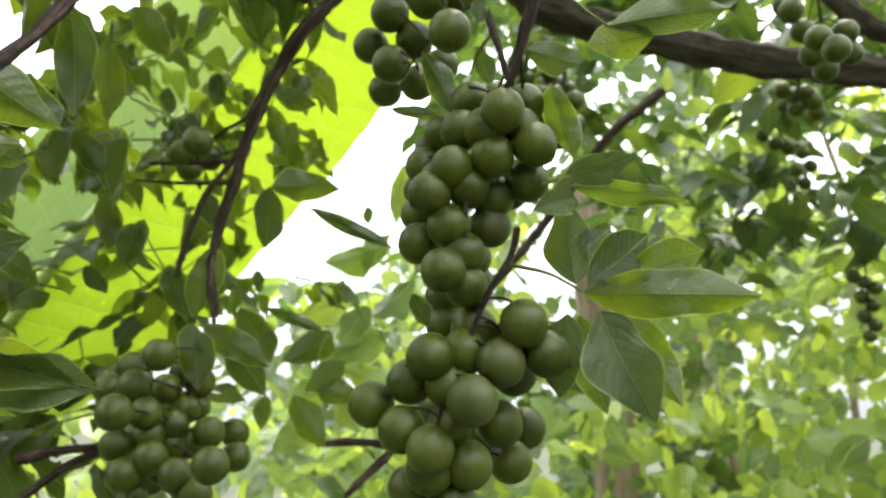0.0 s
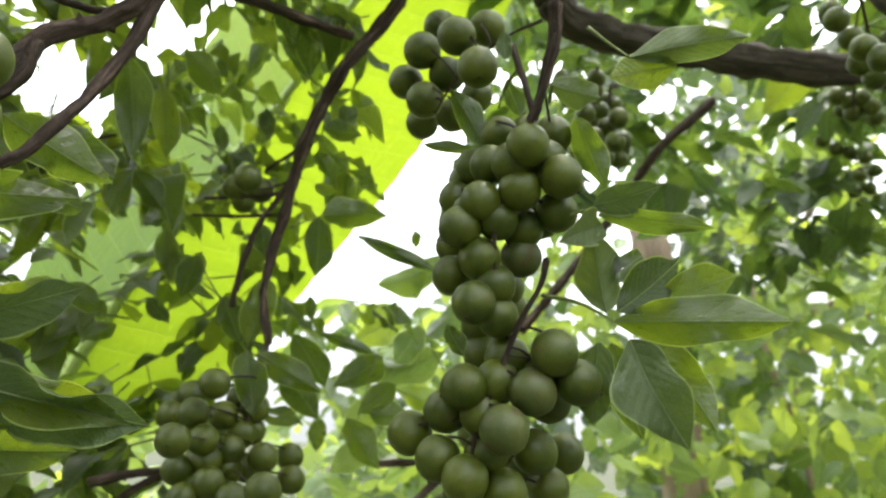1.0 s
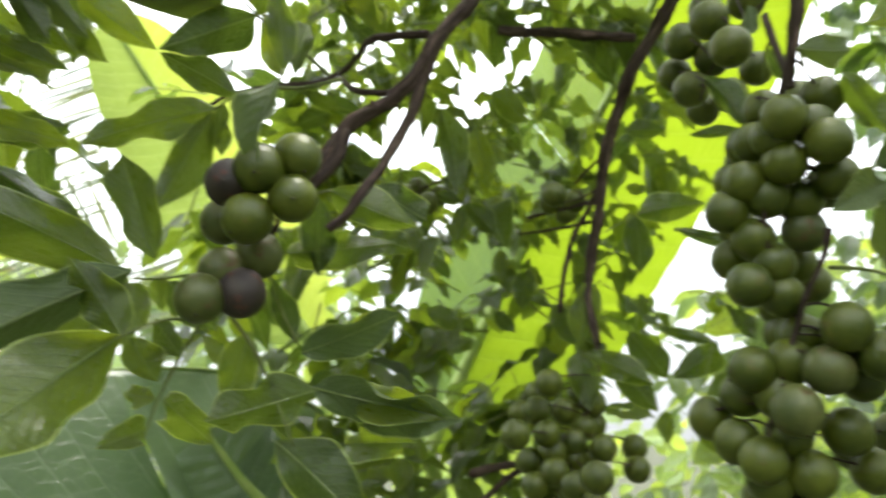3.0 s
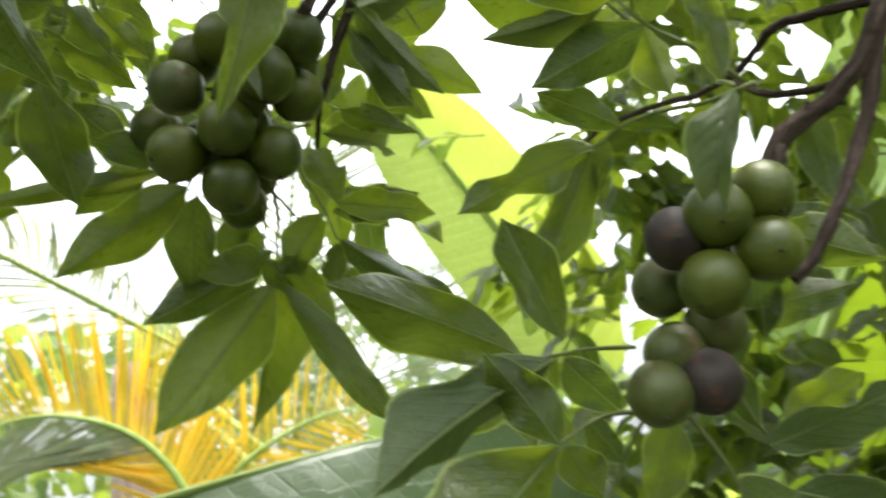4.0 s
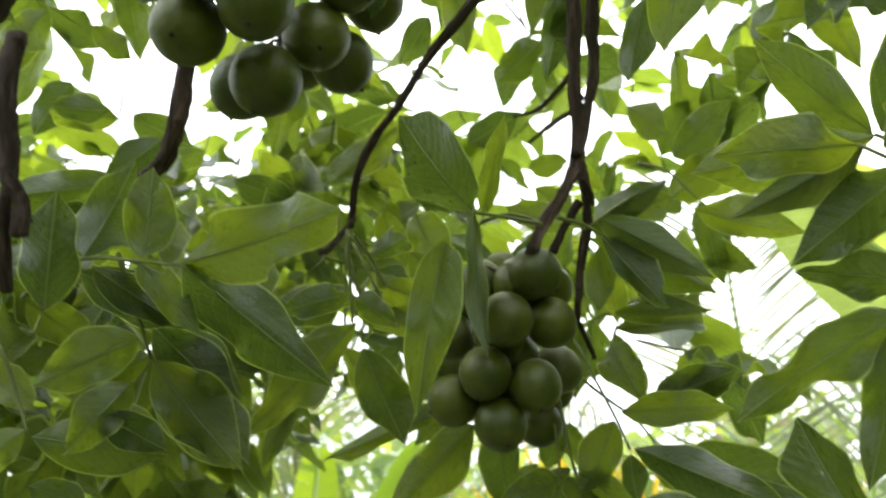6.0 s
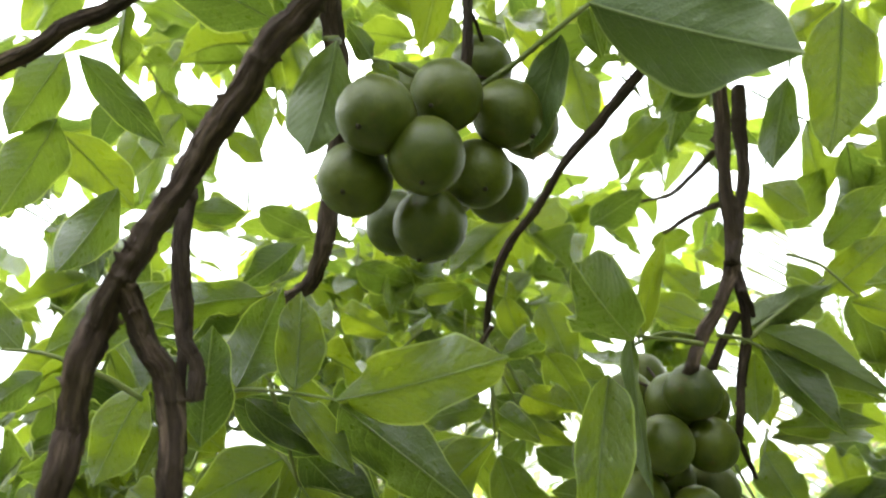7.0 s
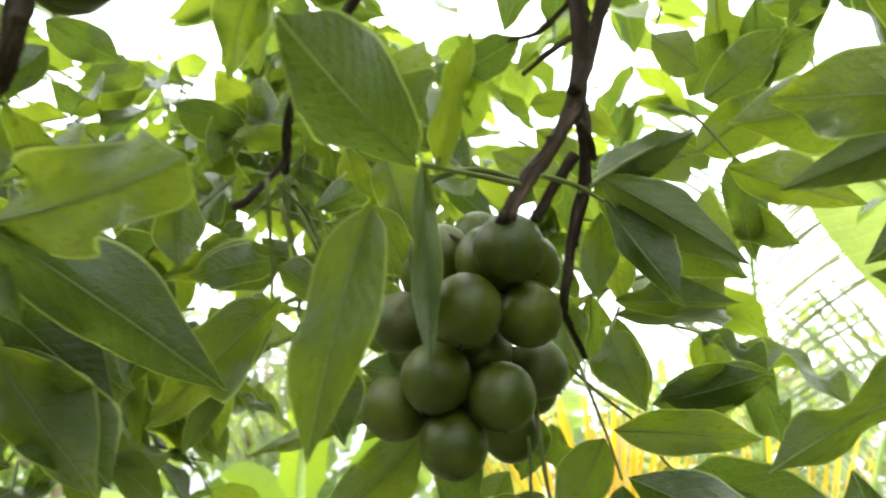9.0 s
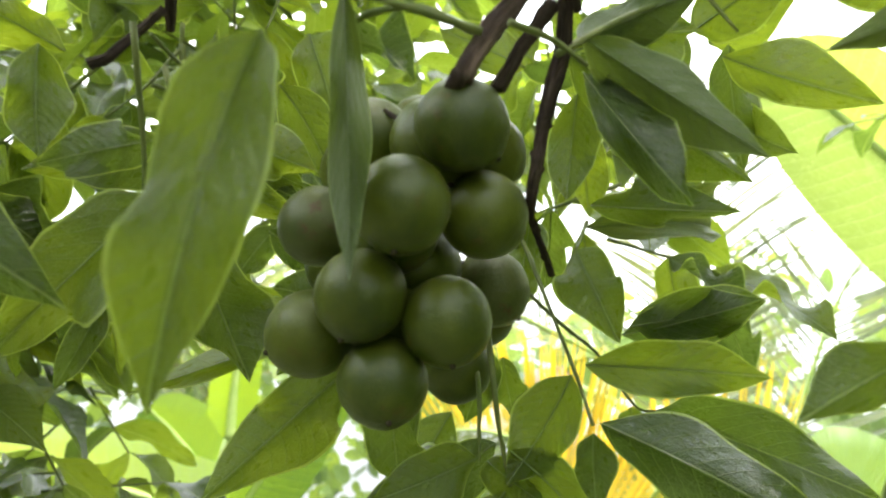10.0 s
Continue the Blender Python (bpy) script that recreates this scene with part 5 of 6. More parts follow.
spray = compound_leaf(0.0016, (-0.186, 1.135, 1.471), (-0.163, 1.138, 1.528), (-0.156, 1.138, 1.561), label="yellow-green compound leaf low in the garden")
leaflet(spray, (-0.156, 1.138, 1.561), (-0.078, 1.117, 1.527), 0.044, (0.28, 0.96, 0.06), shapes=BRIGHT_LEAVES)
leaflet(spray, (-0.163, 1.138, 1.528), (-0.235, 1.126, 1.503), 0.048, (-0.27, 0.90, 0.34), shapes=BRIGHT_LEAVES)
leaflet(spray, (-0.167, 1.138, 1.520), (-0.115, 1.093, 1.464), 0.042, (0.44, 0.86, -0.26), shapes=BRIGHT_LEAVES)
leaflet(spray, (-0.178, 1.136, 1.487), (-0.248, 1.121, 1.439), 0.048, (-0.19, 0.98, -0.03), shapes=BRIGHT_LEAVES)

spray = compound_leaf(0.0012, (-0.416, -0.134, 1.906), (-0.407, -0.134, 1.899), (-0.407, -0.138, 1.897))
leaflet(spray, (-0.407, -0.138, 1.897), (-0.390, -0.216, 1.879), 0.036, (-0.86, -0.29, 0.43))
leaflet(spray, (-0.353, -0.246, 1.828), (-0.345, -0.270, 1.802), 0.021, (-0.77, -0.58, 0.27))
leaflet(spray, (-0.358, -0.208, 1.775), (-0.341, -0.237, 1.767), 0.020, (-0.82, -0.54, 0.19))
leaflet(spray, (-0.384, -0.198, 1.828), (-0.388, -0.220, 1.770), 0.036, (-0.84, -0.49, 0.24))
leaflet(spray, (-0.490, 0.011, 1.846), (-0.506, 0.063, 1.824), 0.027, (-0.93, -0.15, 0.34))
leaflet(spray, (-0.505, 0.175, 1.902), (-0.523, 0.131, 1.935), 0.028, (-0.84, 0.50, 0.20))
leaflet(spray, (-0.435, 0.182, 1.849), (-0.449, 0.179, 1.806), 0.024, (-0.92, 0.28, 0.28))
leaflet(spray, (-0.267, -0.216, 1.993), (-0.320, -0.180, 1.961), 0.023, (-0.66, -0.46, 0.59))
leaflet(spray, (-0.257, -0.187, 2.022), (-0.298, -0.207, 2.001), 0.015, (-0.50, 0.14, 0.85))
leaflet(spray, (-0.252, -0.212, 1.978), (-0.266, -0.242, 1.934), 0.032, (-0.61, -0.54, 0.57))
leaflet(spray, (-0.272, -0.221, 1.949), (-0.294, -0.257, 1.900), 0.035, (-0.61, -0.48, 0.63))
leaflet(spray, (-0.290, -0.231, 1.955), (-0.334, -0.200, 1.926), 0.032, (-0.69, -0.50, 0.52))
leaflet(spray, (-0.302, -0.193, 1.919), (-0.303, -0.219, 1.865), 0.030, (-0.74, -0.60, 0.31))
leaflet(spray, (-0.422, -0.124, 1.946), (-0.423, -0.162, 1.915), 0.028, (-0.83, -0.32, 0.45))
leaflet(spray, (-0.424, -0.211, 1.982), (-0.439, -0.173, 1.987), 0.024, (-0.78, -0.38, 0.51))
leaflet(spray, (-0.400, -0.179, 2.036), (-0.422, -0.156, 2.021), 0.021, (-0.74, -0.33, 0.58))

spray = compound_leaf(0.0011, (-0.321, 0.831, 1.830), (-0.296, 0.835, 1.842), (-0.271, 0.839, 1.854))
leaflet(spray, (-0.266, 0.825, 1.889), (-0.267, 0.841, 1.853), 0.023, (-0.28, 0.88, 0.39))
leaflet(spray, (-0.320, 0.816, 1.867), (-0.320, 0.829, 1.836), 0.020, (-0.34, 0.87, 0.37))
leaflet(spray, (-0.239, 0.849, 1.880), (-0.236, 0.859, 1.858), 0.014, (-0.25, 0.89, 0.38))
leaflet(spray, (-0.217, 0.874, 1.803), (-0.190, 0.883, 1.795), 0.017, (-0.21, 0.92, 0.31))
leaflet(spray, (-0.208, 0.868, 1.879), (-0.158, 0.882, 1.872), 0.029, (-0.19, 0.90, 0.39))
leaflet(spray, (-0.282, 0.871, 1.755), (-0.279, 0.882, 1.715), 0.025, (-0.30, 0.92, 0.25))
leaflet(spray, (-0.373, 0.821, 1.729), (-0.377, 0.831, 1.681), 0.028, (-0.40, 0.89, 0.22))
leaflet(spray, (-0.343, 0.838, 1.713), (-0.355, 0.841, 1.676), 0.023, (-0.38, 0.90, 0.21))
leaflet(spray, (-0.347, 0.766, 1.941), (-0.316, 0.803, 1.898), 0.038, (-0.35, 0.83, 0.44))
leaflet(spray, (-0.356, 0.733, 1.883), (-0.360, 0.766, 1.806), 0.034, (-0.40, 0.83, 0.38))
leaflet(spray, (-0.362, 0.665, 1.886), (-0.370, 0.709, 1.787), 0.042, (-0.43, 0.81, 0.40))
leaflet(spray, (-0.370, 0.788, 1.880), (-0.358, 0.807, 1.850), 0.022, (-0.38, 0.84, 0.38))
leaflet(spray, (-0.420, 0.734, 1.807), (-0.395, 0.754, 1.793), 0.020, (-0.45, 0.83, 0.33))
leaflet(spray, (-0.291, 0.785, 1.649), (-0.274, 0.799, 1.597), 0.033, (-0.33, 0.93, 0.14))

bunch = fruit_bunch("small far bunch of green fruit in the shade")
fruit(bunch, (0.197, 1.199, 2.042), 0.0303)
fruit(bunch, (0.213, 1.200, 2.033), 0.0303)
fruit(bunch, (0.205, 1.208, 2.017), 0.0303)
fruit(bunch, (0.239, 1.293, 2.049), 0.0303)
fruit(bunch, (0.204, 1.300, 2.049), 0.0303)
rachis(bunch, 0.0015, (0.203, 1.158, 2.054), (0.202, 1.170, 2.029), (0.203, 1.179, 2.008))

bunch = fruit_bunch("small blurred bunch of pale green fruit")
fruit(bunch, (0.576, 1.192, 2.029), 0.0303)
fruit(bunch, (0.593, 1.189, 2.017), 0.0303)
fruit(bunch, (0.608, 1.180, 2.019), 0.0303)
fruit(bunch, (0.621, 1.180, 2.003), 0.0303)
fruit(bunch, (0.598, 1.194, 1.999), 0.0303)
fruit(bunch, (0.627, 1.291, 2.045), 0.0303)
fruit(bunch, (0.674, 1.276, 2.023), 0.0303)
rachis(bunch, 0.0015, (0.587, 1.150, 2.040), (0.587, 1.162, 2.015), (0.589, 1.172, 1.990))

bunch = fruit_bunch("pale ripening bunch of small fruit far off")
fruit(bunch, (0.737, 1.640, 2.116), 0.0303)
fruit(bunch, (0.762, 1.636, 2.094), 0.0303)
fruit(bunch, (0.787, 1.629, 2.082), 0.0303)
fruit(bunch, (0.777, 1.547, 2.042), 0.0303)
fruit(bunch, (0.831, 1.623, 2.036), 0.0303)
fruit(bunch, (0.769, 1.562, 2.009), 0.0303)
fruit(bunch, (0.822, 1.639, 2.000), 0.0303)
fruit(bunch, (0.839, 1.638, 1.974), 0.0303)
fruit(bunch, (0.776, 1.577, 1.950), 0.0303)
fruit(bunch, (0.796, 1.652, 1.998), 0.0303)
rachis(bunch, 0.0015, (0.757, 1.622, 2.137), (0.793, 1.629, 2.071), (0.823, 1.643, 1.982))

bunch = fruit_bunch("dim bunch of small green fruit far off")
fruit(bunch, (0.869, 1.569, 1.774), 0.0303)
fruit(bunch, (0.887, 1.561, 1.760), 0.0303)
fruit(bunch, (0.904, 1.553, 1.747), 0.0303)
fruit(bunch, (0.881, 1.569, 1.731), 0.0303)
fruit(bunch, (0.899, 1.561, 1.712), 0.0303)
fruit(bunch, (0.885, 1.572, 1.690), 0.0303)
fruit(bunch, (0.902, 1.565, 1.671), 0.0303)
fruit(bunch, (0.934, 1.648, 1.656), 0.0303)
rachis(bunch, 0.0015, (0.880, 1.540, 1.804), (0.884, 1.551, 1.735), (0.885, 1.560, 1.653))

spray = compound_leaf(0.0011, (-0.519, -0.206, 2.065), (-0.514, -0.203, 2.046), (-0.508, -0.200, 2.030))
leaflet(spray, (-0.508, -0.200, 2.030), (-0.462, -0.239, 2.009), 0.034, (-0.46, -0.78, 0.43))
leaflet(spray, (-0.524, -0.196, 2.047), (-0.568, -0.157, 2.042), 0.035, (-0.57, -0.57, 0.60))
leaflet(spray, (-0.540, -0.075, 1.922), (-0.495, -0.109, 1.926), 0.029, (-0.53, -0.64, 0.55))

spray = compound_leaf(0.0011, (-0.609, -0.121, 2.053), (-0.603, -0.120, 2.034), (-0.595, -0.120, 2.017))
leaflet(spray, (-0.595, -0.120, 2.017), (-0.632, -0.068, 2.014), 0.037, (-0.71, -0.47, 0.52))
leaflet(spray, (-0.553, 0.045, 2.042), (-0.553, -0.028, 1.978), 0.036, (-0.89, -0.29, 0.34))
leaflet(spray, (-0.594, 0.109, 2.047), (-0.588, 0.162, 2.079), 0.036, (-0.90, -0.15, 0.41))

spray = compound_leaf(0.0011, (-0.581, 0.150, 2.142), (-0.578, 0.146, 2.123), (-0.573, 0.141, 2.106))
leaflet(spray, (-0.573, 0.141, 2.106), (-0.519, 0.181, 2.112), 0.037, (-0.46, 0.49, 0.74))
leaflet(spray, (-0.560, 0.198, 2.153), (-0.543, 0.243, 2.186), 0.034, (-0.87, -0.03, 0.49))
leaflet(spray, (-0.467, 0.094, 2.143), (-0.489, 0.107, 2.072), 0.035, (-0.93, 0.18, 0.32))

spray = compound_leaf(0.0011, (-0.657, 0.333, 2.095), (-0.654, 0.325, 2.077), (-0.648, 0.318, 2.060))
leaflet(spray, (-0.648, 0.318, 2.060), (-0.623, 0.351, 2.113), 0.039, (-0.93, 0.23, 0.29))
leaflet(spray, (-0.649, 0.358, 2.069), (-0.577, 0.404, 2.079), 0.050, (-0.49, 0.65, 0.58))
leaflet(spray, (-0.657, 0.352, 2.018), (-0.627, 0.416, 2.053), 0.046, (-0.91, 0.23, 0.34))

spray = compound_leaf(0.0011, (-0.423, 0.258, 2.092), (-0.420, 0.252, 2.075), (-0.416, 0.246, 2.060))
leaflet(spray, (-0.416, 0.246, 2.060), (-0.441, 0.227, 1.990), 0.029, (-0.93, 0.26, 0.27))
leaflet(spray, (-0.513, 0.292, 1.926), (-0.552, 0.312, 1.865), 0.029, (-0.72, 0.36, 0.59))
leaflet(spray, (-0.560, 0.055, 1.952), (-0.554, 0.075, 1.888), 0.039, (0.98, -0.20, 0.03))

spray = compound_leaf(0.0011, (-0.609, 0.027, 2.009), (-0.602, 0.025, 1.991), (-0.593, 0.023, 1.975))
leaflet(spray, (-0.593, 0.023, 1.975), (-0.632, 0.040, 1.940), 0.032, (-0.70, -0.13, 0.70))
leaflet(spray, (-0.651, 0.180, 2.029), (-0.634, 0.209, 1.982), 0.033, (-0.83, 0.55, 0.03))
leaflet(spray, (-0.667, 0.178, 2.064), (-0.673, 0.224, 2.074), 0.028, (-0.86, -0.22, 0.46))

spray = compound_leaf(0.0011, (-0.672, 0.241, 2.088), (-0.668, 0.235, 2.068), (-0.661, 0.229, 2.052))
leaflet(spray, (-0.661, 0.229, 2.052), (-0.640, 0.247, 2.016), 0.026, (0.70, -0.71, 0.07))
leaflet(spray, (-0.548, -0.055, 1.960), (-0.569, -0.010, 1.975), 0.021, (-0.79, -0.48, 0.38))
leaflet(spray, (-0.546, -0.035, 1.871), (-0.523, 0.002, 1.857), 0.026, (-0.81, 0.57, 0.17))

spray = compound_leaf(0.0011, (-0.554, 0.012, 1.889), (-0.544, 0.010, 1.874), (-0.533, 0.009, 1.861))
leaflet(spray, (-0.533, 0.009, 1.861), (-0.561, 0.061, 1.841), 0.028, (-0.85, -0.29, 0.44))
leaflet(spray, (-0.567, 0.044, 1.886), (-0.544, 0.066, 1.859), 0.024, (0.78, -0.60, 0.18))
leaflet(spray, (-0.462, -0.220, 1.840), (-0.506, -0.192, 1.820), 0.032, (-0.61, -0.66, 0.44))

spray = compound_leaf(0.0011, (-0.520, -0.149, 1.834), (-0.509, -0.145, 1.821), (-0.497, -0.141, 1.809))
leaflet(spray, (-0.497, -0.141, 1.809), (-0.451, -0.189, 1.771), 0.044, (-0.72, -0.69, 0.03))
leaflet(spray, (-0.508, -0.139, 1.812), (-0.527, -0.170, 1.770), 0.033, (-0.84, -0.16, 0.51))
leaflet(spray, (-0.486, -0.122, 1.791), (-0.476, -0.064, 1.763), 0.035, (-0.99, 0.17, 0.00))

spray = compound_leaf(0.0011, (-0.548, -0.104, 1.859), (-0.537, -0.102, 1.844), (-0.525, -0.100, 1.832))
leaflet(spray, (-0.525, -0.100, 1.832), (-0.559, -0.072, 1.810), 0.028, (-0.72, -0.50, 0.48))
leaflet(spray, (-0.423, -0.217, 1.776), (-0.416, -0.177, 1.751), 0.027, (0.98, -0.05, 0.20))
leaflet(spray, (-0.494, 0.201, 1.869), (-0.526, 0.211, 1.829), 0.026, (-0.72, 0.25, 0.65))

spray = compound_leaf(0.0011, (-0.537, 0.212, 1.828), (-0.527, 0.205, 1.815), (-0.515, 0.199, 1.805))
leaflet(spray, (-0.515, 0.199, 1.805), (-0.490, 0.210, 1.754), 0.031, (0.82, -0.49, 0.30))
leaflet(spray, (-0.524, 0.228, 1.768), (-0.515, 0.296, 1.780), 0.033, (-0.98, 0.11, 0.13))
leaflet(spray, (-0.522, -0.181, 1.886), (-0.492, -0.201, 1.850), 0.030, (0.63, 0.77, 0.11))

spray = compound_leaf(0.0011, (-0.625, -0.160, 2.105), (-0.620, -0.159, 2.085), (-0.613, -0.158, 2.067))
leaflet(spray, (-0.613, -0.158, 2.067), (-0.623, -0.216, 2.057), 0.034, (-0.80, 0.03, 0.60))
leaflet(spray, (-0.662, -0.031, 2.127), (-0.658, -0.065, 2.070), 0.035, (-0.91, -0.39, 0.17))
leaflet(spray, (-0.557, 0.077, 2.181), (-0.604, 0.043, 2.159), 0.034, (-0.54, 0.22, 0.81))

spray = compound_leaf(0.0011, (-0.560, 0.273, 2.087), (-0.556, 0.267, 2.069), (-0.551, 0.260, 2.053))
leaflet(spray, (-0.551, 0.260, 2.053), (-0.533, 0.286, 2.005), 0.034, (-0.73, 0.68, 0.10))
leaflet(spray, (-0.589, 0.303, 1.956), (-0.601, 0.283, 1.996), 0.027, (-0.80, 0.60, 0.07))
leaflet(spray, (-0.560, 0.315, 1.901), (-0.529, 0.330, 1.870), 0.027, (0.53, -0.84, 0.14))

spray = compound_leaf(0.0011, (-0.390, -0.271, 2.096), (-0.387, -0.267, 2.079), (-0.383, -0.262, 2.063))
leaflet(spray, (-0.383, -0.262, 2.063), (-0.413, -0.294, 2.039), 0.029, (-0.41, -0.27, 0.87))
leaflet(spray, (-0.436, -0.239, 2.090), (-0.430, -0.255, 2.035), 0.033, (-0.71, -0.69, 0.12))
leaflet(spray, (-0.506, -0.247, 2.072), (-0.535, -0.288, 2.036), 0.036, (-0.60, -0.23, 0.76))

spray = compound_leaf(0.0011, (-0.447, -0.280, 1.991), (-0.441, -0.275, 1.974), (-0.434, -0.269, 1.960))
leaflet(spray, (-0.434, -0.269, 1.960), (-0.439, -0.241, 1.916), 0.030, (0.97, 0.23, 0.04))

spray = compound_leaf(0.0013, (-0.400, -0.125, 1.800), (-0.392, -0.107, 1.781), (-0.390, -0.097, 1.766))
leaflet(spray, (-0.391, -0.094, 1.766), (-0.412, -0.043, 1.709), 0.044, (-0.97, -0.21, 0.16))
leaflet(spray, (-0.392, -0.100, 1.788), (-0.430, -0.054, 1.754), 0.035, (-0.83, -0.39, 0.39))
leaflet(spray, (-0.409, -0.114, 1.788), (-0.395, -0.167, 1.757), 0.037, (-0.86, -0.41, 0.30))
leaflet(spray, (-0.434, -0.161, 1.754), (-0.468, -0.114, 1.742), 0.034, (-0.81, -0.52, 0.28))

spray = compound_leaf(0.0013, (-0.380, -0.182, 1.777), (-0.393, -0.174, 1.751), (-0.394, -0.164, 1.728))
leaflet(spray, (-0.395, -0.162, 1.727), (-0.417, -0.092, 1.718), 0.032, (-0.94, -0.27, 0.19))
leaflet(spray, (-0.401, -0.170, 1.733), (-0.394, -0.193, 1.705), 0.021, (-0.85, -0.49, 0.20))
leaflet(spray, (-0.409, -0.166, 1.703), (-0.426, -0.137, 1.692), 0.021, (-0.89, -0.43, 0.15))

spray = compound_leaf(0.0011, (-0.506, -0.002, 1.909), (-0.516, -0.002, 1.889), (-0.526, -0.003, 1.865))
leaflet(spray, (-0.527, -0.004, 1.861), (-0.517, -0.062, 1.843), 0.036, (-0.90, -0.26, 0.34))

spray = compound_leaf(0.0010, (-0.507, -0.004, 1.906), (-0.512, -0.020, 1.887), (-0.514, -0.039, 1.870))
leaflet(spray, (-0.532, -0.044, 1.877), (-0.530, -0.063, 1.867), 0.012, (-0.88, -0.29, 0.36))

spray = compound_leaf(0.0010, (-0.508, 0.001, 1.906), (-0.517, 0.012, 1.893), (-0.526, 0.023, 1.876))
leaflet(spray, (-0.544, 0.020, 1.884), (-0.556, 0.046, 1.864), 0.020, (-0.92, -0.13, 0.37))

spray = compound_leaf(0.0012, (-0.511, 0.103, 1.857), (-0.508, 0.102, 1.842), (-0.505, 0.101, 1.827))
leaflet(spray, (-0.505, 0.101, 1.826), (-0.524, 0.074, 1.802), 0.024, (-0.87, 0.20, 0.44))
leaflet(spray, (-0.552, 0.040, 1.824), (-0.566, 0.086, 1.803), 0.030, (-0.86, -0.02, 0.50))
leaflet(spray, (-0.531, 0.087, 1.780), (-0.561, 0.047, 1.747), 0.029, (-0.85, 0.28, 0.44))
leaflet(spray, (-0.541, 0.159, 1.757), (-0.566, 0.148, 1.725), 0.024, (-0.78, 0.39, 0.49))
leaflet(spray, (-0.550, 0.166, 1.756), (-0.567, 0.175, 1.726), 0.021, (-0.79, 0.28, 0.54))

# ---- the high limb over the path, from which the twigs hang ----
branch("high_limb", 0.045, 0.02, (0.507, 2.93, 2.6), (0.25, 2.1, 2.95), (0.0, 1.25, 2.85), (-0.12, 0.6, 2.72), (-0.18, 0.05, 2.6), (-0.25, -0.5, 2.5), (-0.3, -0.9, 2.5))
for start, end, girth in (((-0.1, 0.85, 2.76), (-0.094, 0.779, 1.999), 0.0095), ((-0.1, 0.55, 2.7), (0.061, 0.452, 1.789), 0.0055), ((-0.12, 0.5, 2.69), (-0.155, 0.426, 1.855), 0.0085), ((0.0, 1.15, 2.83), (0.098, 1.016, 2.132), 0.027), ((-0.19, 0.0, 2.59), (-0.209, -0.028, 2.018), 0.0105), ((-0.19, 0.05, 2.6), (-0.227, -0.061, 2.009), 0.008), ((-0.21, -0.1, 2.57), (-0.206, -0.121, 1.989), 0.0055), ((-0.17, 0.2, 2.62), (-0.303, 0.137, 2.006), 0.0045), ((-0.17, 0.25, 2.63), (-0.324, 0.168, 2.033), 0.006), ((-0.18, 0.05, 2.6), (-0.194, 0.019, 1.959), 0.0035)):
    middle = tuple(0.45 * p + 0.55 * q + w for p, q, w in zip(start, end, (0.015, -0.01, 0.0)))
    branch("twig", girth * 1.1, girth, start, middle, end)


# ---- ground ----
g = 60.0
ground_v = [(-g, -g, 0), (g, -g, 0), (g, g, 0), (-g, g, 0)]
tagged(new("ground", mesh_of("ground", ground_v, [(0, 1, 2, 3)], mats=(SOIL,))), "dark garden soil with patches of green", "ground", kind="structure")


# ---- banana plants and palms ----
def banana_plant(x, y, height, label):
    """A pseudostem; banana_leaf() adds the leaves."""
    plant = thing("banana_plant", (x, y, 0), label, "plant")
    line = smooth_line([(0, 0, -0.05), (0.02, 0.01, height * 0.4), (0.0, 0.03, height)], 6)
    verts, faces = tube(line, np.linspace(0.11, 0.06, len(line)), 16, 0.05, 5)
    part("stem", mesh_of("stem", verts, faces, mats=(STEM,)), plant, "smooth fleshy banana stem")
    return plant


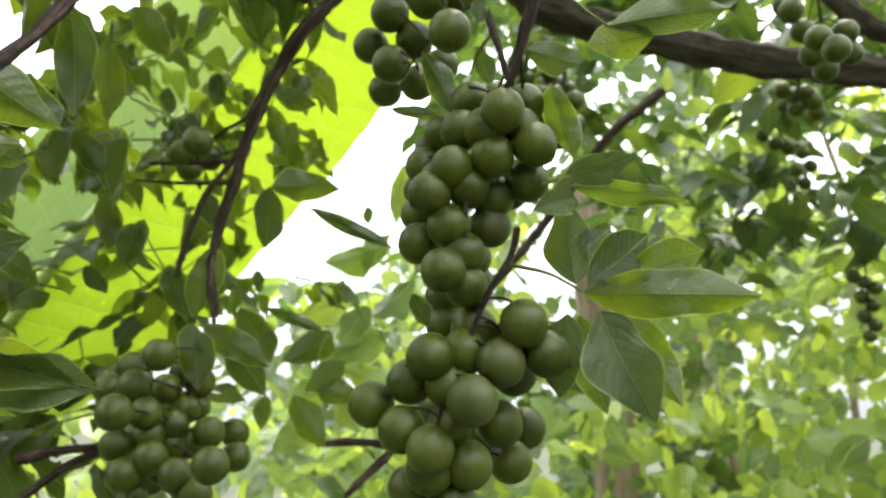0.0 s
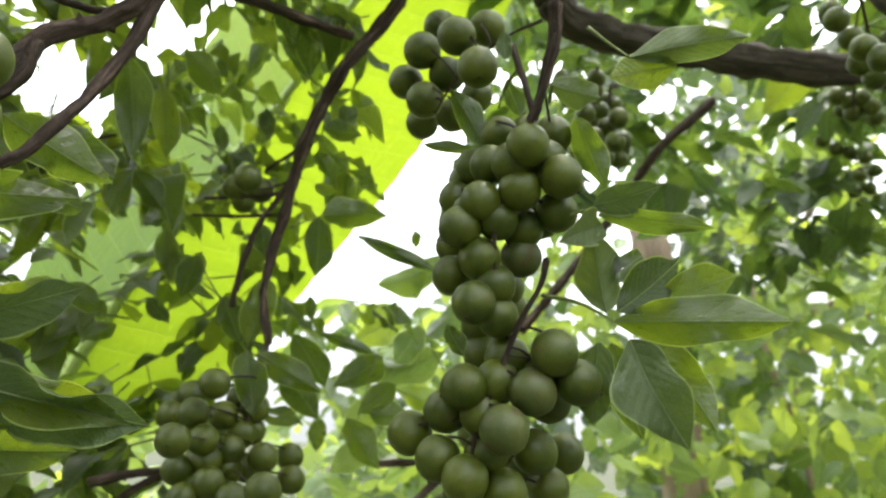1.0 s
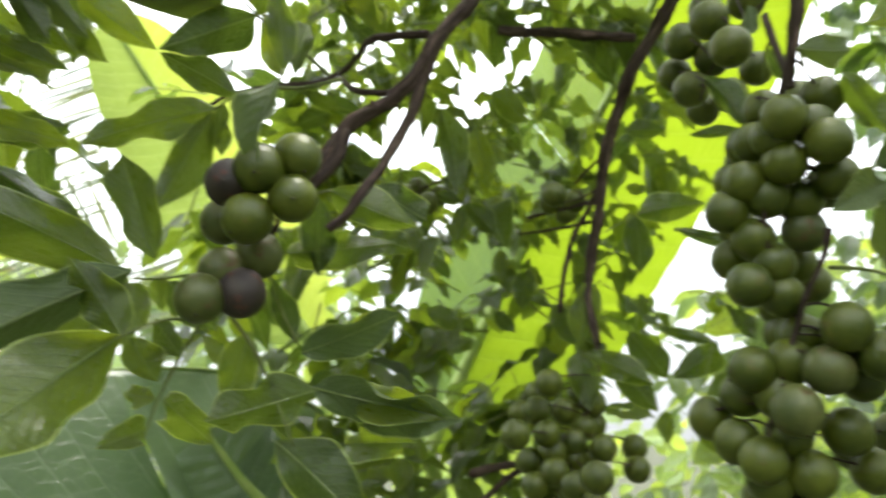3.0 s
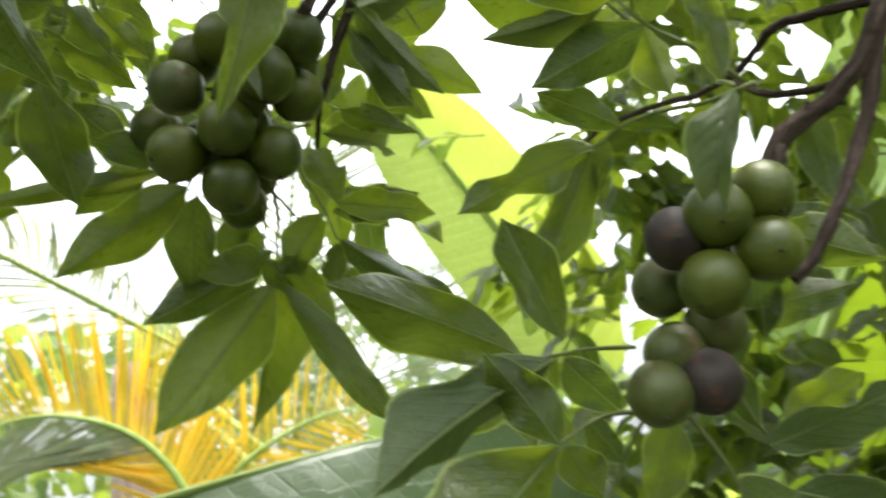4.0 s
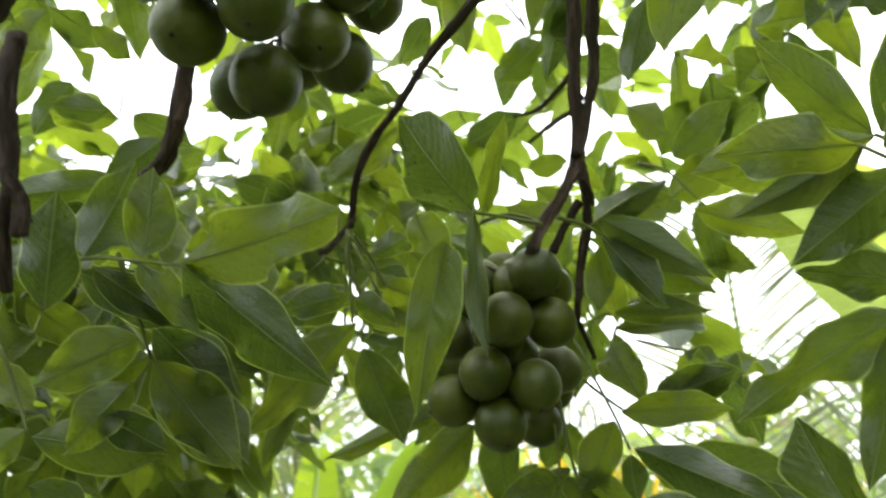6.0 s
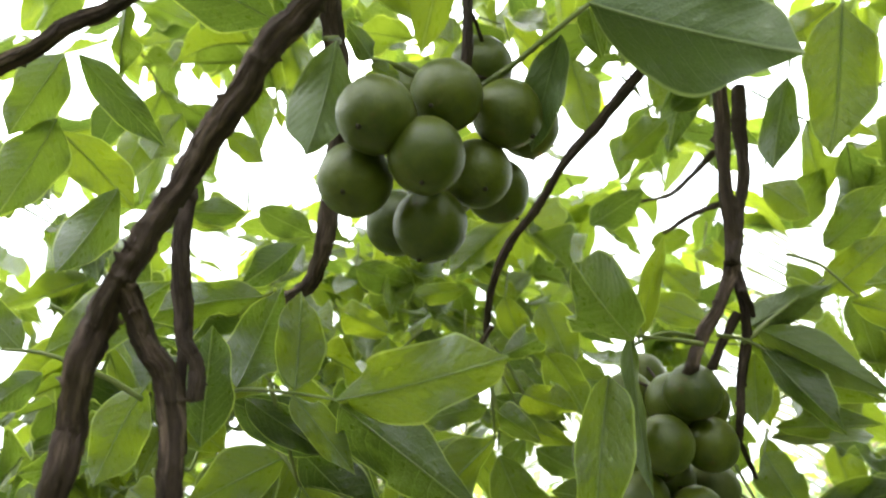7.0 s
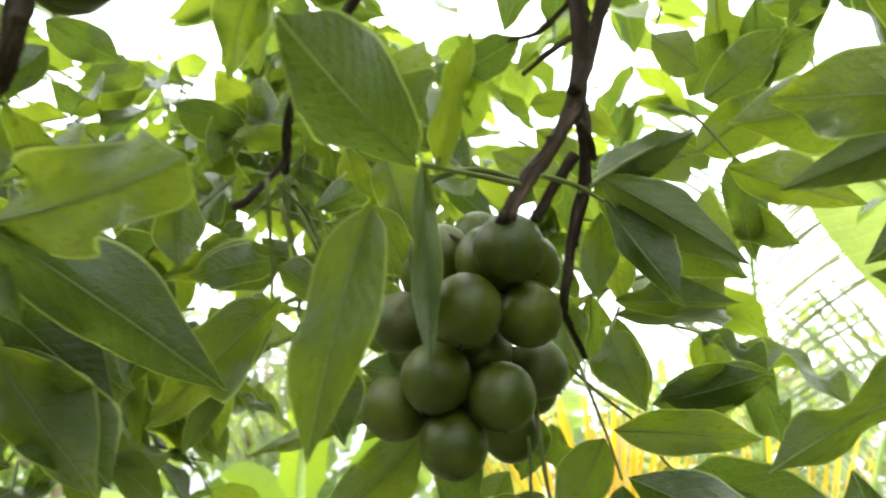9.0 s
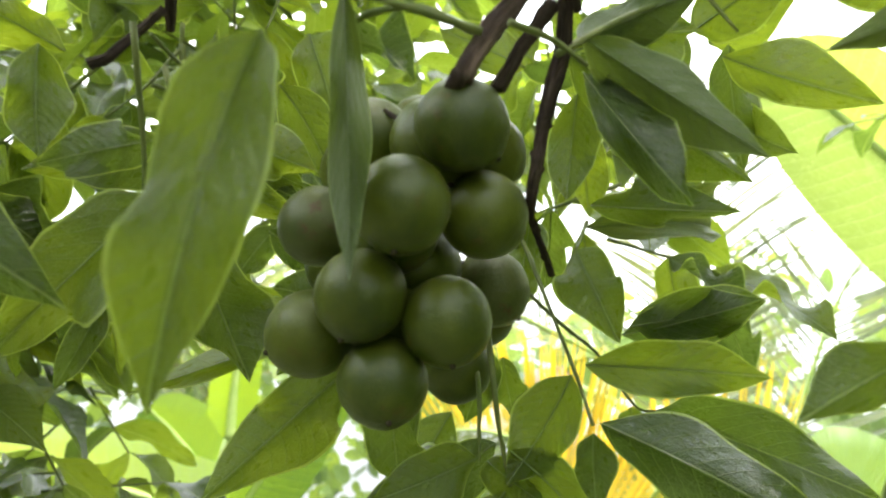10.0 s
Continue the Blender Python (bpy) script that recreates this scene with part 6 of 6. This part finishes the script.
def banana_leaf(plant, half, mat, fold, normal, *points, tilt=(0, 0), rib=0.016):
    """A long blade of ribbed strips on both sides of a thick midrib, some strips torn apart."""
    seed = tally["branch"] = tally["branch"] + 1
    rng = random.Random(seed)
    origin = np.array(plant.location)
    line = smooth_line(points, 9)
    way = np.gradient(line, axis=0)
    way /= np.linalg.norm(way, axis=1)[:, None]
    count, rows = len(line), 7
    verts, uvs, faces = [], [], []
    length = np.r_[0, np.cumsum(np.linalg.norm(np.diff(line, axis=0), axis=1))]
    for sign in (-1, 1):
        torn = {k for k in range(3, count - 3) if rng.random() < 0.016}
        dip, ring = 0.0, None
        for k in range(count):
            v = length[k] / length[-1]
            width = half * min(1.0, (v / 0.18 + 0.12) ** 0.6) * math.sqrt(max(0.0, 1 - max(0.0, (v - 0.45) / 0.55) ** 2.2)) + 0.004
            side = np.cross(way[k], np.array(normal))
            side /= np.linalg.norm(side)
            up = np.cross(side, way[k])
            for again in range(2 if k in torn else 1):
                if again:
                    dip = rng.uniform(-0.12, 0.12)
                here = []
                for j in range(rows + 1):
                    s = j / rows
                    gap = (0.002 if again else -0.002) * s if k in torn else 0.0
                    droop = (fold + dip) * s * s + 0.012 * math.sin(6.5 * s + 9 * v)
                    lean = radians(tilt[sign > 0])
                    q = line[k] + sign * (side * math.cos(lean) + sign * up * math.sin(lean)) * (s * width) - up * (droop * width - 0.05 * s * width) + way[k] * (0.22 * s * width + gap)
                    q = q + up * 0.004 * math.sin(k * 2.4) * s
                    here.append(len(verts))
                    verts.append(q - origin)
                    uvs.append((sign * s * 0.5, v))
                if ring is not None and not again:
                    for j in range(rows):
                        f = (ring[j], ring[j + 1], here[j + 1], here[j])
                        faces.append(f if sign > 0 else f[::-1])
                ring = here
    leaf = part("leaf", mesh_of("leaf", verts, faces, uvs, (mat,)), plant, "broad ribbed banana leaf")
    tv, tf = tube(line - origin, np.linspace(rib, rib * 0.25, count), 9, 0.03)
    part("midrib", mesh_of("midrib", tv, tf, mats=(BANANA_RIB,)), leaf, "thick pale midrib")
    sv, sf = tube(smooth_line([(0, 0.02, 0.5), (line[0] - origin) * 0.6 + (0, 0, 0.35), line[0] - origin], 6), np.linspace(0.03, 0.016, 13), 9)
    part("leafstalk", mesh_of("leafstalk", sv, sf, mats=(BANANA_RIB,)), leaf)


def palm_tree(x, y, height, label):
    palm = thing("palm", (x, y, 0), label, "palm")
    line = smooth_line([(0, 0, -0.1), (0.05, 0.02, height * 0.5), (0, 0, height)], 9)
    girth = np.linspace(0.12, 0.09, len(line))
    verts, faces = tube(line, girth, 16, 0.03, 2, 0.1)
    part("trunk", mesh_of("trunk", verts, faces, tube_uv(line, girth, 16), (TRUNK,)), palm, "ringed grey palm trunk")
    palm["top"] = height
    return palm


def palm_leaflet(mat, girth, sag):
    """A narrow folded leaflet of length 1, drooping towards its tip."""
    verts, faces, uvs = [], [], []
    for j in range(8):
        s = j / 7
        wide = girth * math.sin(math.pi * (0.12 + 0.87 * s)) ** 0.7
        for across, up in ((-1, 0.35), (0, 0), (1, 0.35)):
            verts.append((wide * across, s - 0.12 * sag * s * s, wide * up - sag * s**2.2))
            uvs.append((across * 0.3, s))
    for j in range(7):
        for c in range(2):
            a = j * 3 + c
            faces.append((a, a + 1, a + 4, a + 3))
    return mesh_of("leaflet", verts, faces, uvs, (mat,))


PALM_LEAFLETS = {PALM.name: palm_leaflet(PALM, 0.015, 0.4), GOLD.name: palm_leaflet(GOLD, 0.017, 0.07)}


def frond(palm, reach, count, mat, *points, under=None):
    """A feather leaf: a rachis with narrow folded leaflets on both sides, drooping towards their tips."""
    seed = tally["branch"] = tally["branch"] + 1
    rng = random.Random(seed)
    origin = np.array(palm.location)
    line = smooth_line(points, 8)
    way = np.gradient(line, axis=0)
    way /= np.linalg.norm(way, axis=1)[:, None]
    tv, tf = tube(line - origin, np.linspace(0.016, 0.004, len(line)), 7)
    stalk = smooth_line([(0, 0, palm["top"] - 0.06), ((line[0] - origin) * 0.5 + np.array((0, 0, palm["top"] * 0.5)) + (0, 0, 0.05)), line[0] - origin], 5)
    sv, sf = tube(stalk, np.linspace(0.024, 0.016, len(stalk)), 7)
    leaf = part("frond", mesh_of("frond", [*tv, *sv], [*tf, *[tuple(len(tv) + q for q in f) for f in sf]], mats=(BANANA_RIB,)), palm, "feathery palm frond")
    for k in range(count):
        v = (k + 0.5) / count
        spot = v * (len(line) - 1)
        i, part_way = int(spot), spot - int(spot)
        root = line[i] * (1 - part_way) + line[min(i + 1, len(line) - 1)] * part_way
        ahead = way[i]
        flat = np.cross(ahead, (0, 0, 1.0))
        if mat == GOLD:
            flat = np.cross(ahead, root - np.array((0.0, 0.0, 1.3)))
        elif np.linalg.norm(flat) < 0.5:
            flat = flat + np.cross(ahead, -root / np.linalg.norm(root))
        flat /= np.linalg.norm(flat)
        for sign in (-1, 1):
            long = reach * (0.35 + 0.65 * math.sin(math.pi * min(1, 0.12 + 0.88 * v)) ** 0.7) * rng.uniform(0.85, 1.1)
            out = flat * sign * 0.86 + ahead * rng.uniform(0.42, 0.62) + np.array((rng.uniform(-0.08, 0.08), rng.uniform(-0.08, 0.08), 0.22))
            skin = under if under and out[2] < 0 else mat
            blade_ob = part("leaflet", PALM_LEAFLETS[skin.name], leaf)
            blade_ob.matrix_local = Matrix.Translation(-Vector(origin)) @ leaf_pose(root, root + out / np.linalg.norm(out) * long, np.cross(flat, ahead) * (1 if np.cross(flat, ahead)[2] > 0 else -1), long)



plant = banana_plant(-1.05, 1.75, 1.2, "banana plant with broad glowing yellow-green leaves")
banana_leaf(plant, 0.31, BANANA, 0.16, (-0.63, 0.67, 0.40), (-0.855, 1.293, 1.466), (-0.809, 1.374, 1.633), (-0.697, 1.421, 1.848), (-0.548, 1.425, 2.041), (-0.415, 1.405, 2.191), (-0.185, 1.327, 2.463), (0.01, 1.22, 2.68), (0.16, 1.1, 2.82), tilt=(0, 68))

plant = banana_plant(-1.75, 1.0, 1.0, "banana plant with pale translucent leaves behind the fruit")
banana_leaf(plant, 0.15, BANANA_PALE, 0.16, (-0.82, 0.54, 0.17), (-1.175, 1.273, 1.732), (-1.217, 1.211, 1.842), (-1.256, 1.111, 2.018), (-1.289, 0.958, 2.223), (-1.334, 0.803, 2.439))
banana_leaf(plant, 0.072, BANANA, 0.5, (-0.83, -0.49, 0.27), (-1.593, -0.190, 1.584), (-1.625, -0.114, 1.696), (-1.654, -0.044, 1.822), (-1.679, 0.035, 1.995), rib=0.007)
banana_leaf(plant, 0.33, BANANA_SHEEN, 0.2, (0.70, -0.58, 0.42), (-1.182, 0.006, 1.501), (-1.167, 0.146, 1.534), (-1.154, 0.293, 1.564), (-1.131, 0.443, 1.594), (-1.106, 0.602, 1.621), (-1.060, 0.778, 1.637), (-1.000, 0.942, 1.623), (-0.948, 1.080, 1.555), tilt=(-78, 0), rib=0.007)
banana_leaf(plant, 0.13, BANANA_SHEEN, 0.3, (0.80, -0.53, 0.29), (-0.760, 0.949, 1.262), (-0.831, 0.906, 1.336), (-0.905, 0.848, 1.429), (-0.955, 0.798, 1.522))

plant = banana_plant(-2.9, -0.6, 1.0, "young banana plant with arching pale green leaves")
banana_leaf(plant, 0.16, BANANA_PALE, 0.16, (0.93, 0.32, 0.19), (-2.735, -0.094, 1.411), (-2.715, -0.344, 1.548), (-2.656, -0.614, 1.636), (-2.573, -0.859, 1.711), (-2.449, -1.124, 1.765))
banana_leaf(plant, 0.16, BANANA, 0.16, (0.96, 0.29, 0.04), (-3.008, -0.393, 1.494), (-2.994, -0.502, 1.683), (-2.961, -0.626, 1.837), (-2.928, -0.723, 1.932))
banana_leaf(plant, 0.2, BANANA, 0.16, (0.93, -0.21, 0.30), (-2.218, 1.497, 1.447), (-2.245, 1.472, 1.559), (-2.285, 1.416, 1.662), (-2.341, 1.322, 1.709))
banana_leaf(plant, 0.07, BANANA, 0.16, (-0.82, -0.55, 0.15), (-2.350, -0.318, 1.796), (-2.337, -0.315, 1.918), (-2.319, -0.303, 2.044), (-2.301, -0.298, 2.132))

palm = palm_tree(-3.9, 0.95, 2.2, "coconut palm with long feathery pale fronds")
frond(palm, 0.75, 84, PALM, (-3.695, 1.225, 2.202), (-3.661, 0.873, 2.365), (-3.495, 0.522, 2.482), (-3.396, 0.220, 2.586), (-3.295, -0.089, 2.601), (-3.198, -0.349, 2.522), (-3.206, -0.578, 2.376), (-3.216, -0.745, 2.177), (-3.221, -0.861, 1.958))
frond(palm, 0.6, 44, PALM, (-3.329, 1.392, 1.723), (-3.200, 1.386, 2.008), (-3.048, 1.369, 2.290), (-2.888, 1.319, 2.541), (-2.710, 1.261, 2.775), (-2.613, 1.252, 2.987), (-2.500, 1.280, 3.162))
frond(palm, 0.6, 40, PALM, (-3.036, 1.465, 1.375), (-2.992, 1.588, 1.652), (-2.908, 1.706, 2.019), (-2.782, 1.816, 2.342), (-2.657, 1.922, 2.526))

palm = palm_tree(-2.67, 0.91, 1.1, "golden palm with yellow feathery fronds")
frond(palm, 0.4, 84, GOLD, (-2.551, 0.806, 1.466), (-2.564, 0.773, 1.588), (-2.582, 0.706, 1.689), (-2.602, 0.614, 1.769), (-2.627, 0.484, 1.821), (-2.650, 0.346, 1.835), (-2.673, 0.190, 1.798), under=PALM)
frond(palm, 0.34, 40, GOLD, (-2.693, 0.854, 1.469), (-2.661, 0.949, 1.605), (-2.607, 1.072, 1.708), (-2.525, 1.231, 1.792), (-2.444, 1.373, 1.819))


# ---- masses of foliage: canopy, hedge, garden trees ----
def leaf_cloud(name, mat, leaves, seed):
    """One mesh of many folded leaves; leaves: base, axis, normal, length, width."""
    rng = np.random.RandomState(seed)
    shapes = []
    for k in range(5):
        v, f, u = blade(4, 10, rng.uniform(0.0, 0.22), rng.uniform(-0.04, 0.1), rng.uniform(0.02, 0.08), rng.uniform(-0.35, 0.35), rng.uniform(-0.08, 0.08), rng.uniform(0, 6), 0.5)
        shapes.append((np.array(v), np.array(f), np.array(u)))
    verts, faces, uvs, total = [], [], [], 0
    for k, (base, axis, normal, length, width) in enumerate(leaves):
        v, f, u = shapes[k % 5]
        y = np.array(axis) / np.linalg.norm(axis)
        x = np.cross(y, normal)
        x /= np.linalg.norm(x) + 1e-9
        z = np.cross(x, y)
        verts.append(np.array(base) + v[:, :1] * width * x + v[:, 1:2] * length * y + v[:, 2:] * length * z)
        faces.append(f + total)
        uvs.append(u)
        total += len(v)
    return mesh_of(name, np.concatenate(verts), [tuple(map(int, q)) for q in np.concatenate(faces)], np.concatenate(uvs), (mat,))


HEART = np.array((0.0, 0.05, 1.6))


def way_to(yaw, up):
    yaw, up = radians(yaw), radians(up)
    return np.array((-math.sin(yaw) * math.cos(up), math.cos(yaw) * math.cos(up), math.sin(up)))


def canopy(label, count, yaw, up, reach, size, gaps=(), mat=None, clump=0.0, seed=1, hang=0.5, single=False):
    """Compound leaves scattered through a wedge of the crown, with gaps where the sky shows."""
    rng = random.Random(seed)
    leaves, stalk_v, stalk_f = [], [], []
    tries = 0
    made = 0
    while made < count and tries < count * 30:
        tries += 1
        a, e = rng.uniform(*yaw), rng.uniform(*up)
        if any(((a - p) / rp) ** 2 + ((e - q) / rq) ** 2 < 1 for p, q, rp, rq in gaps):
            continue
        if clump and noise.noise(Vector((a / 9.0, e / 9.0, seed))) < clump - 0.5:
            continue
        made += 1
        root = HEART + way_to(a, e) * rng.uniform(*reach)
        turn = rng.uniform(0, 6.28)
        axis = np.array((math.cos(turn), math.sin(turn), rng.uniform(-0.9, 0.2)))
        axis /= np.linalg.norm(axis)
        flat = np.cross(axis, (0, 0, 1.0))
        flat /= np.linalg.norm(flat)
        long = size * rng.uniform(0.7, 1.2)
        if single:
            spray = compound_leaf(0.0013, *(tuple(root + axis * long * q) for q in (-0.3, 0.35, 0.82)), label=label)
        for pair in range(2):
            at = root + axis * long * (0.35 + 0.45 * pair)
            for sign in (-1, 1):
                go = axis * rng.uniform(0.3, 0.9) + sign * flat * rng.uniform(0.6, 1.0) + np.array((0, 0, -hang * rng.uniform(0.2, 1.6)))
                normal = np.array((rng.uniform(-0.6, 0.6), rng.uniform(-0.6, 0.6), 1.0))
                grow = size * rng.uniform(0.75, 1.2)
                if single:
                    leaflet(spray, tuple(at), tuple(at + go / np.linalg.norm(go) * grow), grow * rng.uniform(0.36, 0.46), tuple(normal))
                else:
                    leaves.append((at, go, normal, grow, grow * rng.uniform(0.36, 0.46)))
        if single:
            continue
        tv, tf = tube([root - axis * long * 0.3, root + axis * long * 0.35, root + axis * long * 0.82], [0.0016, 0.0013, 0.0009], 4)
        stalk_f += [tuple(len(stalk_v) + q for q in f) for f in tf]
        stalk_v += tv
    if single:
        return
    crown = new("foliage", leaf_cloud("foliage", mat or LEAF, leaves, seed))
    tagged(crown, label, "foliage", kind="stuff")
    part("leafstalks", mesh_of("leafstalks", stalk_v, stalk_f, mats=(STALK,)), crown)["kind"] = "stuff"


SKY = ((8.5, 15.5, 4.5, 6.5), (5, 19, 4, 4), (27, 28, 3.5, 3), (31, 23, 2, 2))
canopy("dark green compound leaf high on the tree", 40, (11, 33), (4, 31), (0.98, 1.35), 0.075, SKY, seed=2, single=True)
canopy("shaded compound leaf on an inner twig", 66, (22, 44), (11, 36), (0.9, 1.4), 0.08, ((35, 22, 3, 3), (27, 27, 3.5, 4), (31, 23, 2, 2)), seed=3, single=True)
canopy("leaves hanging behind the lower fruit", 66, (19, 44), (-10, 7), (0.95, 1.4), 0.08, seed=4)
canopy("dark compound leaf high in the crown", 36, (14, 60), (28, 46), (0.8, 1.4), 0.085, ((52, 33, 6, 5), (36, 33, 3, 4), (27, 29, 4, 4)), seed=5, single=True)
canopy("dark leaves beside the hanging twigs", 62, (32, 54), (-3, 26), (0.95, 1.4), 0.085, ((41, 17, 2, 2),), seed=19)
canopy("pale green compound leaf lit through from the sky", 52, (64, 135), (26, 56), (0.8, 1.1), 0.095, ((64, 33, 8, 9), (78, 37, 5, 5), (91, 44, 4, 3), (114, 41, 9, 7), (104, 31, 4, 4), (87, 28, 5, 4), (70, 27, 4, 4), (84, 45, 5, 5)), seed=6, single=True)
canopy("bright leaves in the upper crown", 120, (62, 140), (25, 60), (1.15, 1.9), 0.1, ((64, 33, 8, 9), (91, 44, 4, 3), (114, 41, 9, 7), (78, 37, 4, 4)), seed=7)
canopy("compound leaf beside the large rough branch", 26, (94, 128), (10, 30), (0.6, 0.9), 0.09, ((98, 17, 4, 6),), seed=8, single=True)
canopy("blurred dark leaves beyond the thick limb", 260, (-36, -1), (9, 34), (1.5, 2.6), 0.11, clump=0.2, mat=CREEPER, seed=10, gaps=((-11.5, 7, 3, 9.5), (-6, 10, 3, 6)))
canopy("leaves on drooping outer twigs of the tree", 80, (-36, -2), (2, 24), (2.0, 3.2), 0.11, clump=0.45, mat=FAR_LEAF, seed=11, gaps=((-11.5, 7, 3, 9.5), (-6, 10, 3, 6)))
canopy("bright leaves low in the garden", 60, (-3, 16), (-12, 9), (1.5, 2.6), 0.1, ((8.5, 13, 4.5, 6.5),), mat=FAR_LEAF, seed=12)
canopy("light green leaves across the back of the crown", 64, (68, 118), (22, 40), (1.0, 1.7), 0.095, ((91, 43, 3, 3), (79, 33, 3, 3), (103, 29, 3, 3), (71, 29, 5, 6), (87, 25, 3, 2), (113, 40, 7, 6)), seed=16)
canopy("compound leaf hanging before the palm fronds", 4, (70, 79), (19, 28), (0.58, 0.85), 0.085, seed=17, single=True)
canopy("green leaves deep in the crown beyond the twigs", 46, (88, 122), (26, 45), (1.0, 1.5), 0.095, ((114, 41, 9, 7), (98, 39, 4, 3)), seed=21)
canopy("shaded leaves low beside the rough branch", 44, (103, 126), (5, 21), (0.75, 1.1), 0.09, seed=20)
# the next three masses hang above the view, added to cut light from overhead
canopy("unseen leaves added to shade the hanging fruit", 90, (40, 150), (60, 86), (0.6, 1.1), 0.1, seed=18)
canopy("unseen crown added to dim the sky overhead", 120, (-180, 180), (58, 88), (1.2, 2.4), 0.11, clump=0.3, seed=13)
canopy("crown added above the thick limb for shade", 220, (-45, 60), (38, 62), (0.9, 2.0), 0.1, seed=15)
# never in view: holds sky light off the near sides of fruit and leaves
canopy("unseen leaves added behind the path to block light", 420, (140, 330), (-5, 62), (1.3, 2.6), 0.12, clump=0.2, seed=14)


def hedge(label, yaw, up, reach, count, size, seed, mat, gaps=(), bare=-0.22):
    """A bank of creepers and shrubs: many leaves near an uneven upright surface."""
    rng = random.Random(seed)
    leaves = []
    while len(leaves) < count:
        a, e = rng.uniform(*yaw), rng.uniform(*up)
        if any(((a - p) / rp) ** 2 + ((e - q) / rq) ** 2 < 1 for p, q, rp, rq in gaps):
            continue
        puff = noise.noise(Vector((a / 3.5, e / 3.5, seed)))
        if puff < bare:
            continue
        root = HEART + way_to(a, e) * (rng.uniform(*reach) - 0.6 * puff)
        if root[2] < 0.05:
            continue
        toward = HEART - root
        toward /= np.linalg.norm(toward)
        go = np.array((rng.uniform(-1, 1), rng.uniform(-1, 1), rng.uniform(-1.3, 0.3)))
        normal = toward * 0.5 + np.array((rng.uniform(-1.2, 1.2), rng.uniform(-1.2, 1.2), rng.uniform(-0.1, 1.1)))
        grow = size * rng.uniform(0.6, 1.3)
        leaves.append((root, go, normal, grow, grow * rng.uniform(0.5, 0.75)))
    tagged(new("hedge", leaf_cloud("hedge", mat, leaves, seed)), label, "hedge", kind="stuff")


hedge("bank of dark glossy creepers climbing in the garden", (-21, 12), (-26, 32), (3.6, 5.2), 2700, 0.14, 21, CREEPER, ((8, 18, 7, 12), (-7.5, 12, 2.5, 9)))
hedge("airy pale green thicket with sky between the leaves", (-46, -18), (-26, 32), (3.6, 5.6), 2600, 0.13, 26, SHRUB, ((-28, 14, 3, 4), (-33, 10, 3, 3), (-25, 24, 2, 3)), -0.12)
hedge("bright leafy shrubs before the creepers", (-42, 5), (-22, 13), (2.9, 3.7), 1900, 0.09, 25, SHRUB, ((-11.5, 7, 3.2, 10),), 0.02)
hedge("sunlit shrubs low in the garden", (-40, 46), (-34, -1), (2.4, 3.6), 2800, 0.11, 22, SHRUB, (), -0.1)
hedge("distant shrubs and trees of the garden", (40, 150), (-14, 12), (6.0, 9.0), 4800, 0.24, 23, FAR_LEAF)
# unseen bank, raised to keep low sky light from behind off the fruit
hedge("unseen shrubs added behind the path to block light", (150, 320), (-14, 26), (4.0, 6.0), 2600, 0.3, 24, FAR_LEAF)


def garden_tree(x, y, height, spread, seed):
    rng = random.Random(seed)
    ob = thing("garden_tree", (x, y, 0), "slender garden tree with a loose light green crown", "tree", "garden trees")
    line = smooth_line([(0, 0, -0.1), (rng.uniform(-0.1, 0.1), 0.05, height * 0.4), (rng.uniform(-0.2, 0.2), 0, height * 0.95)], 8)
    girth = np.linspace(0.09, 0.02, len(line))
    verts, faces = tube(line, girth, 10, 0.08, seed)
    part("trunk", mesh_of("trunk", verts, faces, tube_uv(line, girth, 10), (TRUNK,)), ob)
    leaves = []
    for limb in range(11):
        k = rng.randint(len(line) // 3, len(line) - 2)
        turn = rng.uniform(0, 6.28)
        end = line[k] + np.array((math.cos(turn), math.sin(turn), rng.uniform(0.1, 0.7))) * spread * rng.uniform(0.5, 1.0)
        bend = smooth_line([line[k], (line[k] + end) / 2 + (0, 0, 0.1), end], 4)
        girth = np.linspace(0.03, 0.006, len(bend))
        tv, tf = tube(bend, girth, 6)
        part("limb", mesh_of("limb", tv, tf, tube_uv(bend, girth, 6), (TRUNK,)), ob)
        for _ in range(60):
            spot = bend[rng.randint(3, len(bend) - 1)] + np.array([rng.gauss(0, 1) for _ in range(3)]) * spread * 0.2
            grow = rng.uniform(0.12, 0.24)
            leaves.append((spot, (rng.uniform(-1, 1), rng.uniform(-1, 1), rng.uniform(-1, 0.2)), (rng.uniform(-0.6, 0.6), rng.uniform(-0.6, 0.6), 1), grow, grow * 0.45))
    part("crown", leaf_cloud("crown", FAR_LEAF, leaves, seed), ob)["kind"] = "stuff"


garden_tree(-7.0, -1.6, 3.9, 1.3, 31)
garden_tree(-6.2, -3.0, 3.6, 1.2, 32)
garden_tree(-8.0, 0.3, 3.4, 1.2, 33)
garden_tree(-6.8, 2.6, 3.5, 1.2, 34)
garden_tree(1.9, 5.2, 3.6, 1.1, 35)


def sapling(x, y, *points):
    ob = thing("sapling", (x, y, 0), "thin pale sapling stem in front of the creepers", "tree")
    line = smooth_line([(0, 0, -0.05), *points], 8)
    girth = np.linspace(0.024, 0.012, len(line))
    verts, faces = tube(line, girth, 10, 0.1, 4, 0.15)
    part("stem", mesh_of("stem", verts, faces, tube_uv(line, girth, 10), (TRUNK,)), ob)


sapling(1.42, 3.45, (-0.05, 0.1, 0.7), (-0.1, 0.1, 1.3), (-0.22, 0.15, 1.85), (-0.25, 0.2, 2.5))
sapling(2.0, 3.6, (0.05, 0.1, 0.8), (-0.02, 0.1, 1.6), (0.1, 0.15, 2.4), (0.02, 0.2, 3.0))
